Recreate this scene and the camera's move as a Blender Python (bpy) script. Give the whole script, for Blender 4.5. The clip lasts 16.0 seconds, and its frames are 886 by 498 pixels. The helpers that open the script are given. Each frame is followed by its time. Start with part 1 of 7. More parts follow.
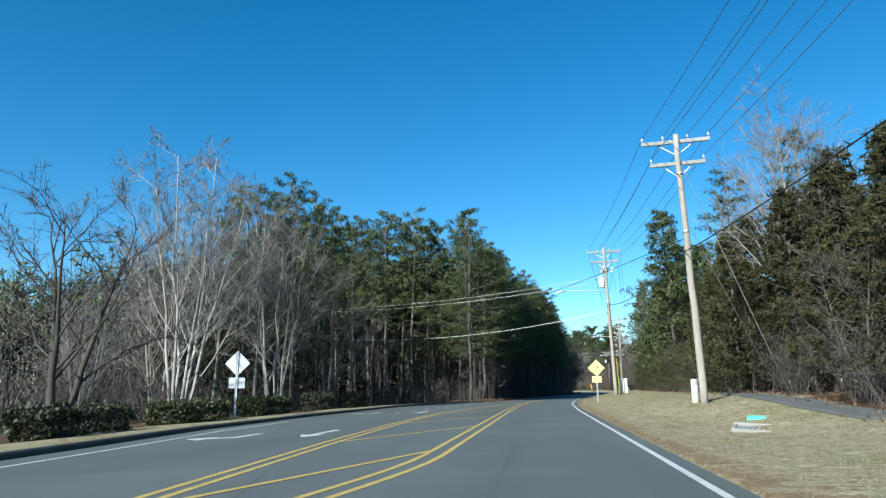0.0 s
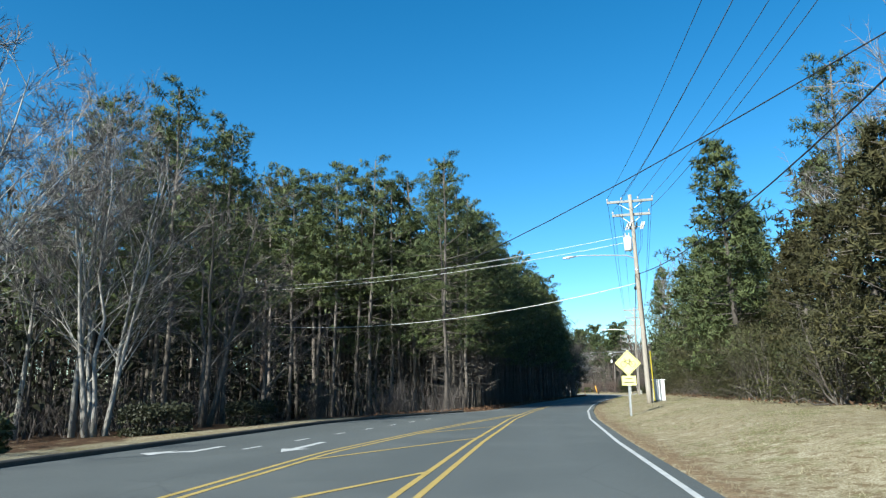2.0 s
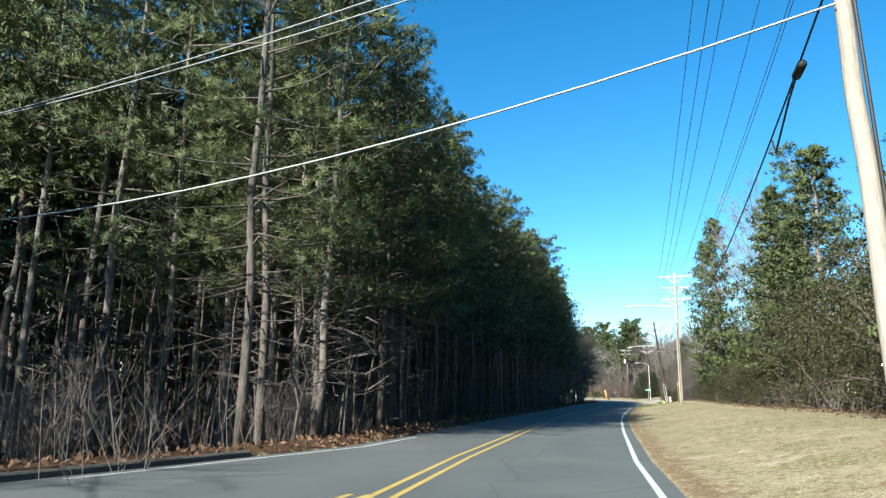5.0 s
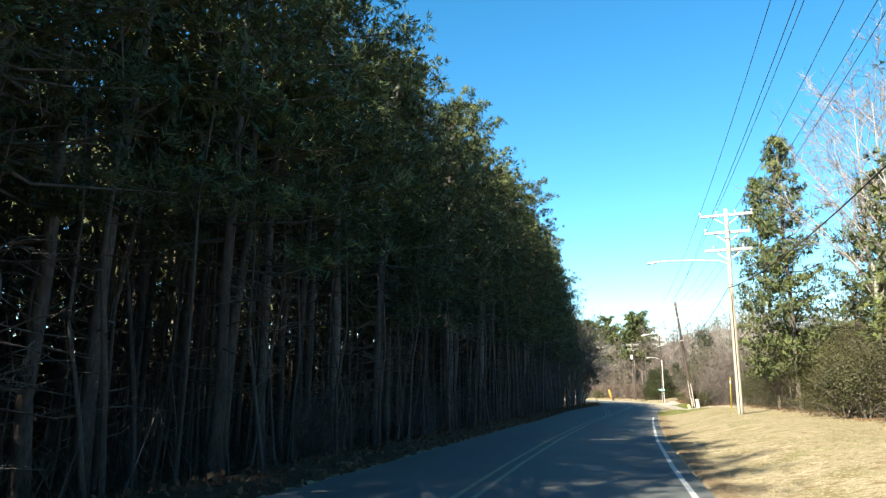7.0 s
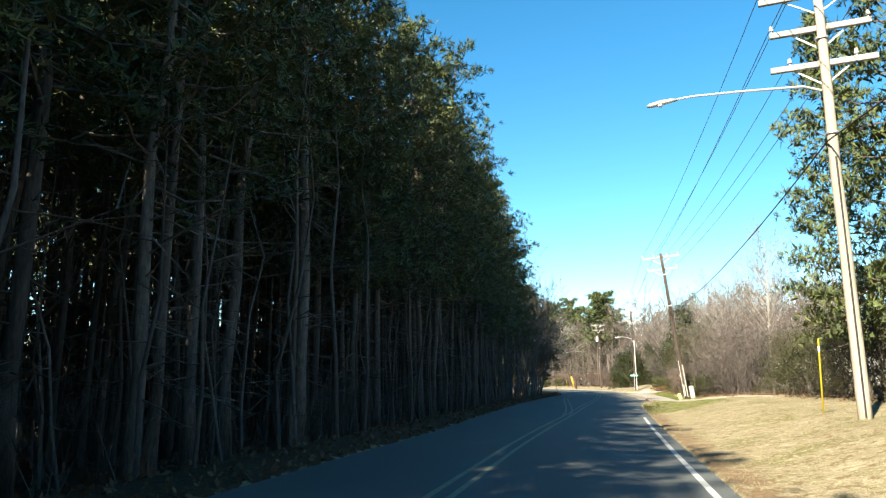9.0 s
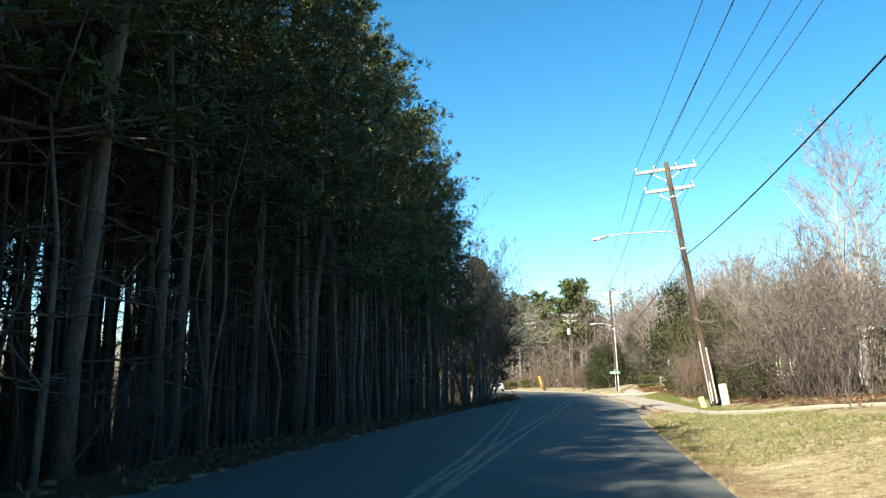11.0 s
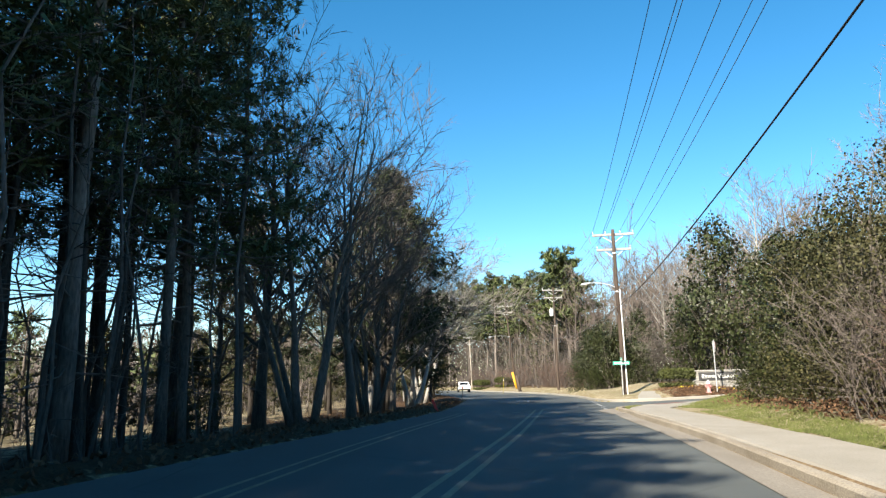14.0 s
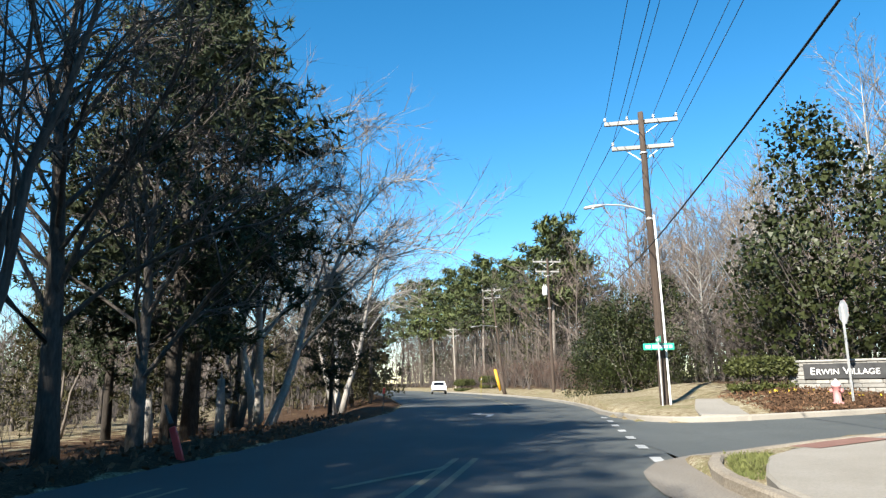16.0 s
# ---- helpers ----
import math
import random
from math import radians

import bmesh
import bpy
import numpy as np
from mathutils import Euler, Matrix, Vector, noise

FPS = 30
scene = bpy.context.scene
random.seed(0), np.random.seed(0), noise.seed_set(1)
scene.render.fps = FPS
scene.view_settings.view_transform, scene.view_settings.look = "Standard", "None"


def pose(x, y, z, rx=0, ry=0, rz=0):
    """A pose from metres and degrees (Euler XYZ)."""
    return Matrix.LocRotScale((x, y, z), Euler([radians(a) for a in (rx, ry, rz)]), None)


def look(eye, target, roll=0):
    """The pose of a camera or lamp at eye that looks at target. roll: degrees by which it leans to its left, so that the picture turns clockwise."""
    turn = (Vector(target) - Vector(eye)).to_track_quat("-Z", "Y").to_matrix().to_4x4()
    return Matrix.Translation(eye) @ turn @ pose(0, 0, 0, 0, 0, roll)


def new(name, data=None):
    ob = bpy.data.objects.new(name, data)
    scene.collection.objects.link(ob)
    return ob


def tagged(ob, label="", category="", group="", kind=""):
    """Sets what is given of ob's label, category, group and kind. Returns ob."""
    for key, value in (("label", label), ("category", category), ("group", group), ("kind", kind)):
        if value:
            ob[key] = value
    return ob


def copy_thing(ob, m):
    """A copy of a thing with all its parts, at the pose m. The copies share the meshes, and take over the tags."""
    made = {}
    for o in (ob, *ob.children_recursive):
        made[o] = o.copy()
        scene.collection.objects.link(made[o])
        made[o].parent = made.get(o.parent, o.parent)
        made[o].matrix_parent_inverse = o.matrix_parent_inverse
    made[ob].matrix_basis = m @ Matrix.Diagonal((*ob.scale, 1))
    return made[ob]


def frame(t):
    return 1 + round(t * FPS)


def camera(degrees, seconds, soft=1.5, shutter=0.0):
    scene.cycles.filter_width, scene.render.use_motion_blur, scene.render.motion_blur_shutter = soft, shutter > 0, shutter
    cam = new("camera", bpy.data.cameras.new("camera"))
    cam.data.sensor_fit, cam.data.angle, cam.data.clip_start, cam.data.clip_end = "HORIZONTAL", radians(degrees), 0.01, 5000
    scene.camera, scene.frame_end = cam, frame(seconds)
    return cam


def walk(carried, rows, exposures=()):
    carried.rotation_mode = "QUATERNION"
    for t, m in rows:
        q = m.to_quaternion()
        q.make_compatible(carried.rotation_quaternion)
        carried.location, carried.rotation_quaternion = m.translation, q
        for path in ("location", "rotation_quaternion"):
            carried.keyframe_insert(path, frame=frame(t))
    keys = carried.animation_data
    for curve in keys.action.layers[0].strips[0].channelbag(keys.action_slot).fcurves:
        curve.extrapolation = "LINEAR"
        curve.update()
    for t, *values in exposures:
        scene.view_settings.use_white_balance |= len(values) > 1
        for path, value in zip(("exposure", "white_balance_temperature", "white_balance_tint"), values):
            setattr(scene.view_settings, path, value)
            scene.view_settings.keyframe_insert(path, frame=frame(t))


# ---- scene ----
cam = camera(66.0, 16.0, soft=1.3)
PATH = [
    (0, (0.229, 1.936, 1.0), (-0.045, 3.875, 1.406), -0.6),
    (0.5, (0.145, 5.979, 1.065), (-0.126, 7.918, 1.472), -0.6),
    (1, (0.19, 10.132, 1.147), (-0.084, 12.071, 1.554), -0.6),
    (1.5, (0.154, 14.316, 1.191), (-0.12, 16.255, 1.599), -0.6),
    (2, (0.165, 18.567, 1.227), (-0.11, 20.505, 1.637), -0.6),
    (2.5, (0.27, 22.958, 1.239), (-0.009, 24.895, 1.652), -0.6),
    (3, (0.389, 27.348, 1.254), (0.104, 29.284, 1.668), -0.5),
    (5.5, (1.366, 53.06, 1.262), (1.07, 54.994, 1.676), 0.7),
    (6, (1.626, 58.314, 1.472), (1.331, 60.248, 1.884), 0.5),
    (6.5, (1.933, 63.499, 1.442), (1.635, 65.433, 1.855), 0.5),
    (7, (2.231, 68.908, 1.544), (1.932, 70.842, 1.956), 0.5),
    (7.5, (2.49, 74.029, 1.47), (2.241, 75.969, 1.884), 0.2),
    (8, (2.965, 79.295, 1.418), (2.725, 81.238, 1.824), 0.1),
    (8.5, (3.48, 84.664, 1.416), (3.245, 86.612, 1.803), 0.0),
    (9, (4.018, 89.746, 1.41), (3.821, 91.699, 1.795), -0.2),
    (9.5, (4.78, 95.5, 1.404), (4.611, 97.455, 1.793), -0.8),
    (12, (8.31, 120.85, 1.176), (8.203, 122.808, 1.569), -0.9),
    (12.5, (8.952, 125.392, 1.215), (8.851, 127.35, 1.608), -1.1),
    (13, (9.588, 130.075, 1.226), (9.49, 132.034, 1.617), -1.1),
    (13.5, (10.357, 135.259, 1.158), (10.261, 137.218, 1.55), -1.0),
    (14, (11.114, 140.331, 1.137), (11.018, 142.29, 1.527), -0.9),
    (14.5, (11.859, 145.479, 1.112), (11.761, 147.438, 1.503), -0.8),
    (15, (12.485, 150.159, 1.18), (12.386, 152.118, 1.568), -0.9),
    (15.5, (13.24, 155.138, 1.124), (13.139, 157.097, 1.514), -0.8),
    (16, (13.951, 160.078, 1.118), (13.848, 162.037, 1.508), -0.7),
]
EXPOSURES = [(0, 1.2, 6000, -1), (3, 1.5, 6400, 2), (5.5, 1.9, 6600, 3), (6.2, 2.12, 7200, 5), (7, 2.2, 7700, 6), (9, 2.15, 8000, 5), (12.5, 1.98, 7700, 6), (13.5, 1.9, 7600, 7), (14.5, 1.82, 7200, 9), (16, 1.74, 6900, 8)]
walk(cam, [(t, look(eye, target, roll)) for t, eye, target, roll in PATH], EXPOSURES)

# ---------------------------------------------------------------- world and sun
SUN_AZ = 208.0      # degrees clockwise from +y: behind the camera, to its left
SUN_EL = 33.0
world = bpy.data.worlds.new("sky")
scene.world = world
world.use_nodes = True
wn = world.node_tree.nodes
sky = wn.new("ShaderNodeTexSky")
sky.sky_type = "NISHITA"
sky.sun_disc = False
sky.sun_elevation = radians(SUN_EL)
sky.sun_rotation = radians(SUN_AZ)
sky.air_density, sky.dust_density, sky.ozone_density = 0.85, 0.0, 2.2
wn["Background"].inputs["Strength"].default_value = 0.077
tone = wn.new("ShaderNodeHueSaturation")
tone.inputs["Saturation"].default_value = 1.36
tone.inputs["Hue"].default_value = 0.494
world.node_tree.links.new(sky.outputs["Color"], tone.inputs["Color"])
world.node_tree.links.new(tone.outputs["Color"], wn["Background"].inputs["Color"])

sun = new("sun", bpy.data.lights.new("sun", "SUN"))
sun.data.energy, sun.data.angle, sun.data.color = 5.0, radians(0.55), (1.0, 0.955, 0.885)
_h = (math.sin(radians(SUN_AZ)) * math.cos(radians(SUN_EL)), math.cos(radians(SUN_AZ)) * math.cos(radians(SUN_EL)), math.sin(radians(SUN_EL)))
sun.matrix_world = look((60 * _h[0], 60 * _h[1], 60 * _h[2]), (0, 0, 0))


# ---------------------------------------------------------------- materials
def material(name, c1, c2, scale=4.0, rough=0.85, bump=0.3, bscale=40.0, metal=0.0, spec=0.3,
             stretch=(1, 1, 1), fine=0.35, island=0.0, through_light=0.0, coords="Object", detail=6.0, random_amount=0.0):
    """A surface of two colours mixed at a coarse and a fine scale, with fine relief."""
    m = bpy.data.materials.new(name)
    m.use_nodes = True
    nt = m.node_tree
    n, l = nt.nodes, nt.links
    b = n["Principled BSDF"]
    tc = n.new("ShaderNodeTexCoord")
    mp = n.new("ShaderNodeMapping")
    mp.inputs["Scale"].default_value = stretch
    l.new(tc.outputs[coords], mp.inputs["Vector"])
    a = n.new("ShaderNodeTexNoise")
    a.inputs["Scale"].default_value, a.inputs["Detail"].default_value = scale, detail
    f = n.new("ShaderNodeTexNoise")
    f.inputs["Scale"].default_value, f.inputs["Detail"].default_value = bscale, 4.0
    l.new(mp.outputs[0], a.inputs["Vector"])
    l.new(mp.outputs[0], f.inputs["Vector"])
    ramp = n.new("ShaderNodeMapRange")
    ramp.inputs["From Min"].default_value, ramp.inputs["From Max"].default_value = 0.3, 0.7
    l.new(a.outputs["Fac"], ramp.inputs["Value"])
    mix = n.new("ShaderNodeMix")
    mix.data_type = "RGBA"
    mix.inputs["A"].default_value = (*c1, 1)
    mix.inputs["B"].default_value = (*c2, 1)
    l.new(ramp.outputs[0], mix.inputs["Factor"])
    hv = n.new("ShaderNodeHueSaturation")
    l.new(mix.outputs["Result"], hv.inputs["Color"])
    v = n.new("ShaderNodeMapRange")
    v.inputs["From Min"].default_value, v.inputs["From Max"].default_value = 0.25, 0.75
    v.inputs["To Min"].default_value, v.inputs["To Max"].default_value = 1 - fine, 1 + fine
    l.new(f.outputs["Fac"], v.inputs["Value"])
    value = v.outputs[0]
    if island:
        g = n.new("ShaderNodeNewGeometry")
        r = n.new("ShaderNodeMapRange")
        r.inputs["To Min"].default_value, r.inputs["To Max"].default_value = 1 - island, 1 + island
        l.new(g.outputs["Random Per Island"], r.inputs["Value"])
        mul = n.new("ShaderNodeMath")
        mul.operation = "MULTIPLY"
        l.new(value, mul.inputs[0])
        l.new(r.outputs[0], mul.inputs[1])
        value = mul.outputs[0]
    if random_amount:
        o = n.new("ShaderNodeObjectInfo")
        r = n.new("ShaderNodeMapRange")
        r.inputs["To Min"].default_value, r.inputs["To Max"].default_value = 1 - random_amount, 1 + random_amount
        l.new(o.outputs["Random"], r.inputs["Value"])
        mul = n.new("ShaderNodeMath")
        mul.operation = "MULTIPLY"
        l.new(value, mul.inputs[0])
        l.new(r.outputs[0], mul.inputs[1])
        value = mul.outputs[0]
    l.new(value, hv.inputs["Value"])
    l.new(hv.outputs[0], b.inputs["Base Color"])
    b.inputs["Roughness"].default_value = rough
    b.inputs["Metallic"].default_value = metal
    b.inputs["Specular IOR Level"].default_value = spec
    if bump:
        bn = n.new("ShaderNodeBump")
        bn.inputs["Strength"].default_value = bump
        bn.inputs["Distance"].default_value = 0.02
        l.new(f.outputs["Fac"], bn.inputs["Height"])
        l.new(bn.outputs[0], b.inputs["Normal"])
    if through_light:
        t = n.new("ShaderNodeBsdfTranslucent")
        l.new(hv.outputs[0], t.inputs["Color"])
        s = n.new("ShaderNodeMixShader")
        s.inputs[0].default_value = through_light
        l.new(b.outputs[0], s.inputs[1])
        l.new(t.outputs[0], s.inputs[2])
        l.new(s.outputs[0], n["Material Output"].inputs["Surface"])
    return m


def ground_material():
    """Dry winter turf and leaf litter, shared out by the cover attribute of the ground sheet."""
    m = bpy.data.materials.new("ground_cover")
    m.use_nodes = True
    nt = m.node_tree
    n, l = nt.nodes, nt.links
    b = n["Principled BSDF"]
    tc = n.new("ShaderNodeTexCoord")

    def tex(scale, detail=6.0):
        t = n.new("ShaderNodeTexNoise")
        t.inputs["Scale"].default_value, t.inputs["Detail"].default_value = scale, detail
        l.new(tc.outputs["Object"], t.inputs["Vector"])
        return t.outputs["Fac"]

    def rng(src, lo, hi, a=0.0, z=1.0):
        r = n.new("ShaderNodeMapRange")
        for key, val in (("From Min", lo), ("From Max", hi), ("To Min", a), ("To Max", z)):
            r.inputs[key].default_value = val
        l.new(src, r.inputs["Value"])
        return r.outputs[0]

    def mix(fac, a, c):
        x = n.new("ShaderNodeMix")
        x.data_type = "RGBA"
        l.new(fac, x.inputs["Factor"])
        for key, val in (("A", a), ("B", c)):
            if isinstance(val, tuple):
                x.inputs[key].default_value = (*val, 1)
            else:
                l.new(val, x.inputs[key])
        return x.outputs["Result"]

    turf = mix(rng(tex(0.35), 0.35, 0.65), (0.262, 0.230, 0.155), (0.205, 0.176, 0.115))
    turf = mix(rng(tex(0.6, 9), 0.50, 0.64), turf, (0.125, 0.125, 0.055))
    turf = mix(rng(tex(1.6, 9), 0.55, 0.7), turf, (0.345, 0.312, 0.228))
    turf = mix(rng(tex(4.5, 9), 0.48, 0.62), turf, (0.135, 0.100, 0.058))
    turf = mix(rng(tex(11, 9), 0.52, 0.66), turf, (0.325, 0.292, 0.208))
    turf = mix(rng(tex(36, 9), 0.46, 0.64), turf, (0.12, 0.092, 0.050))
    litter = mix(rng(tex(0.9), 0.35, 0.65), (0.0473, 0.025, 0.0139), (0.0777, 0.0444, 0.0239))
    litter = mix(rng(tex(9, 9), 0.45, 0.7), litter, (0.1056, 0.0611, 0.0344))
    litter = mix(rng(tex(30, 8), 0.42, 0.62), litter, (0.0278, 0.0183, 0.0123))
    at = n.new("ShaderNodeAttribute")
    at.attribute_name = "cover"
    edge = n.new("ShaderNodeMath")
    edge.operation = "ADD"
    l.new(at.outputs["Fac"], edge.inputs[0])
    l.new(rng(tex(1.7, 8), 0.3, 0.7, -0.45, 0.45), edge.inputs[1])
    col = mix(rng(edge.outputs[0], 0.4, 0.6), turf, litter)
    sh = n.new("ShaderNodeAttribute")
    sh.attribute_name = "shoulder"
    lip = n.new("ShaderNodeMath")
    lip.operation = "ADD"
    l.new(sh.outputs["Fac"], lip.inputs[0])
    l.new(rng(tex(2.6, 8), 0.3, 0.7, -0.4, 0.4), lip.inputs[1])
    dirt = mix(rng(tex(14, 9), 0.4, 0.65), (0.1111, 0.075, 0.0444), (0.1889, 0.1389, 0.0861))
    col = mix(rng(lip.outputs[0], 0.4, 0.75), col, dirt)
    l.new(col, b.inputs["Base Color"])
    b.inputs["Roughness"].default_value = 0.95
    b.inputs["Specular IOR Level"].default_value = 0.1
    bn = n.new("ShaderNodeBump")
    bn.inputs["Strength"].default_value, bn.inputs["Distance"].default_value = 0.7, 0.018
    l.new(tex(60, 8), bn.inputs["Height"])
    l.new(bn.outputs[0], b.inputs["Normal"])
    return m


def asphalt_material(name, c1, c2, worn):
    """Asphalt: stone grain, long wheel streaks, repair stains and hairline cracks."""
    m = bpy.data.materials.new(name)
    m.use_nodes = True
    nt = m.node_tree
    n, l = nt.nodes, nt.links
    b = n["Principled BSDF"]
    tc = n.new("ShaderNodeTexCoord")

    def tex(scale, detail=6.0, stretch=(1, 1, 1)):
        mp = n.new("ShaderNodeMapping")
        mp.inputs["Scale"].default_value = stretch
        l.new(tc.outputs["Object"], mp.inputs["Vector"])
        t = n.new("ShaderNodeTexNoise")
        t.inputs["Scale"].default_value, t.inputs["Detail"].default_value = scale, detail
        l.new(mp.outputs[0], t.inputs["Vector"])
        return t.outputs["Fac"]

    def mixc(fac, lo, hi, a, c):
        r = n.new("ShaderNodeMapRange")
        r.inputs["From Min"].default_value, r.inputs["From Max"].default_value = lo, hi
        l.new(fac, r.inputs["Value"])
        x = n.new("ShaderNodeMix")
        x.data_type = "RGBA"
        l.new(r.outputs[0], x.inputs["Factor"])
        for key, val in (("A", a), ("B", c)):
            if isinstance(val, tuple):
                x.inputs[key].default_value = (*val, 1)
            else:
                l.new(val, x.inputs[key])
        return x.outputs["Result"]

    col = mixc(tex(0.5, 6, (1, 0.08, 1)), 0.35, 0.65, c1, c2)
    col = mixc(tex(0.35, 8), 0.5, 0.75, col, worn)
    col = mixc(tex(160, 3), 0.55, 0.8, col, tuple(min(1, v * 2.2) for v in c2))
    vo = n.new("ShaderNodeTexVoronoi")
    vo.feature = "DISTANCE_TO_EDGE"
    vo.inputs["Scale"].default_value = 0.23
    wob = n.new("ShaderNodeMix")
    wob.data_type = "RGBA"
    wob.inputs["Factor"].default_value = 0.12
    wv = n.new("ShaderNodeTexNoise")
    wv.inputs["Scale"].default_value = 0.9
    l.new(tc.outputs["Object"], wv.inputs["Vector"])
    l.new(tc.outputs["Object"], wob.inputs["A"])
    l.new(wv.outputs["Color"], wob.inputs["B"])
    l.new(wob.outputs["Result"], vo.inputs["Vector"])
    col = mixc(vo.outputs["Distance"], 0.0, 0.004, tuple(v * 0.88 for v in c1), col)
    l.new(col, b.inputs["Base Color"])
    b.inputs["Roughness"].default_value = 0.8
    b.inputs["Specular IOR Level"].default_value = 0.35
    bn = n.new("ShaderNodeBump")
    bn.inputs["Strength"].default_value, bn.inputs["Distance"].default_value = 0.5, 0.006
    l.new(tex(140, 4), bn.inputs["Height"])
    l.new(bn.outputs[0], b.inputs["Normal"])
    return m


GROUND = ground_material()
ASPHALT = asphalt_material("asphalt", (0.0535, 0.0600, 0.0600), (0.0675, 0.0745, 0.0740), (0.0780, 0.0850, 0.0830))
PATHWAY = asphalt_material("path_asphalt", (0.0667, 0.0667, 0.0667), (0.0833, 0.0833, 0.0806), (0.0944, 0.0917, 0.0861))
CONCRETE = material("concrete", (0.2052, 0.1898, 0.1641), (0.241, 0.2256, 0.2), 1.2, 0.9, 0.4, 60, fine=0.2)
KERB_OLD = material("old_kerb_concrete", (0.045, 0.042, 0.036), (0.085, 0.080, 0.068), 1.5, 0.95, 0.5, 50, fine=0.35)
KERB_TAN = material("dirty_tan_kerb_concrete", (0.1667, 0.1417, 0.1111), (0.2389, 0.2139, 0.1777), 1.6, 0.95, 0.5, 50, stretch=(1, 0.5, 1), fine=0.3)
OFF_WHITE = material("dirty_off_white_plastic", (0.2948, 0.2917, 0.2628), (0.3718, 0.3686, 0.3397), 4, 0.6, 0.1, 30, fine=0.15)
GUTTER = material("dirty_gutter_concrete", (0.1333, 0.1167, 0.0973), (0.1833, 0.1667, 0.1444), 1.2, 0.95, 0.4, 60, stretch=(1, 0.3, 1), fine=0.25)
PAINT_WHITE = material("white_road_paint", (0.30, 0.31, 0.31), (0.40, 0.405, 0.40), 3, 0.7, 0.2, 90, fine=0.22)
PAINT_YELLOW = material("yellow_road_paint", (0.2777, 0.2, 0.0556), (0.3444, 0.2556, 0.0833), 3, 0.7, 0.2, 90, fine=0.3)
PAINT_FADED = material("faded_yellow_road_paint", (0.165, 0.150, 0.100), (0.235, 0.215, 0.150), 3, 0.75, 0.2, 90, fine=0.4)
PINE_BARK = material("pine_bark", (0.058, 0.049, 0.042), (0.150, 0.130, 0.114), 3, 0.95, 0.8, 22, stretch=(1, 1, 0.25), fine=0.45, random_amount=0.5)
PALE_BARK = material("pale_bark", (0.205, 0.190, 0.172), (0.315, 0.295, 0.270), 3, 0.9, 0.5, 25, stretch=(1, 1, 0.3), fine=0.3, random_amount=0.15)
GREY_BARK = material("grey_bark", (0.0654, 0.0554, 0.0477), (0.1154, 0.1, 0.0885), 3, 0.95, 0.7, 22, stretch=(1, 1, 0.3), fine=0.4, random_amount=0.2)
# Dark bark; on the wood's filler stems it stands in for deep shade.
DARK_AND_SHADE_BARK = material("dark_and_shade_bark", (0.0385, 0.0323, 0.0277), (0.0654, 0.0554, 0.0477), 3, 0.95, 0.7, 22, stretch=(1, 1, 0.3), fine=0.4)
TWIG = material("twigs", (0.066, 0.056, 0.051), (0.108, 0.092, 0.085), 0.8, 0.95, 0, 12, fine=0.2, island=0.25, random_amount=0.2)
TWIG_PALE = material("pale_twigs", (0.105, 0.093, 0.087), (0.160, 0.142, 0.134), 0.8, 0.95, 0, 12, fine=0.2, island=0.25, random_amount=0.2)
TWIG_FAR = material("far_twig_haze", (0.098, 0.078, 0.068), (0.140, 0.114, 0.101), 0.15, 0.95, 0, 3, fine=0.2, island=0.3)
TWIG_RED = material("reddish_twigs", (0.075, 0.050, 0.040), (0.115, 0.080, 0.066), 0.8, 0.95, 0, 12, fine=0.2, island=0.25, random_amount=0.15)
NEEDLE = material("pine_needles", (0.036, 0.054, 0.021), (0.096, 0.112, 0.037), 0.7, 0.65, 0, 6, fine=0.3, island=0.22, through_light=0.06, random_amount=0.22)
CEDAR_BRONZE = material("bronze_cedar_foliage", (0.030, 0.033, 0.013), (0.062, 0.053, 0.021), 0.6, 0.8, 0, 6, fine=0.3, island=0.35, through_light=0.22, random_amount=0.25)
CEDAR = material("cedar_foliage", (0.018, 0.028, 0.013), (0.036, 0.043, 0.020), 0.6, 0.8, 0, 6, fine=0.3, island=0.4, through_light=0.22, random_amount=0.25)
HOLLY = material("evergreen_leaves", (0.020, 0.026, 0.009), (0.046, 0.046, 0.015), 0.6, 0.55, 0, 6, fine=0.3, island=0.4, through_light=0.25, random_amount=0.25)
MAGNOLIA = material("magnolia_leaves", (0.0189, 0.0289, 0.0094), (0.0389, 0.0433, 0.0156), 0.6, 0.48, 0, 6, fine=0.3, island=0.45, spec=0.3, through_light=0.15, random_amount=0.15)
SHRUB = material("olive_shrub_leaves", (0.034, 0.036, 0.015), (0.070, 0.064, 0.028), 0.6, 0.6, 0, 6, fine=0.3, island=0.35, through_light=0.2, random_amount=0.25)
BOXLEAF = material("clipped_leaves", (0.0389, 0.0473, 0.0133), (0.0694, 0.0777, 0.0223), 0.8, 0.6, 0, 6, fine=0.3, island=0.4, through_light=0.2)
OLIVELEAF = material("olive_hedge_leaves", (0.028, 0.032, 0.012), (0.055, 0.058, 0.022), 0.8, 0.6, 0, 6, fine=0.3, island=0.4, through_light=0.12)
# Dark hedge leaf; also colours the fill that stands for shade in the wood.
HEDGE_AND_SHADE_LEAF = material("dark_hedge_and_shade_leaves", (0.020, 0.022, 0.012), (0.040, 0.042, 0.02), 0.8, 0.6, 0, 6, fine=0.3, island=0.4, through_light=0.12)
DRY_BLADE = material("dry_grass", (0.180, 0.155, 0.095), (0.31, 0.280, 0.190), 0.6, 0.9, 0, 6, fine=0.25, island=0.35, through_light=0.3)
GREEN_BLADE = material("green_grass", (0.0833, 0.1056, 0.0306), (0.1444, 0.1556, 0.0556), 0.6, 0.9, 0, 6, fine=0.25, island=0.35, through_light=0.3)
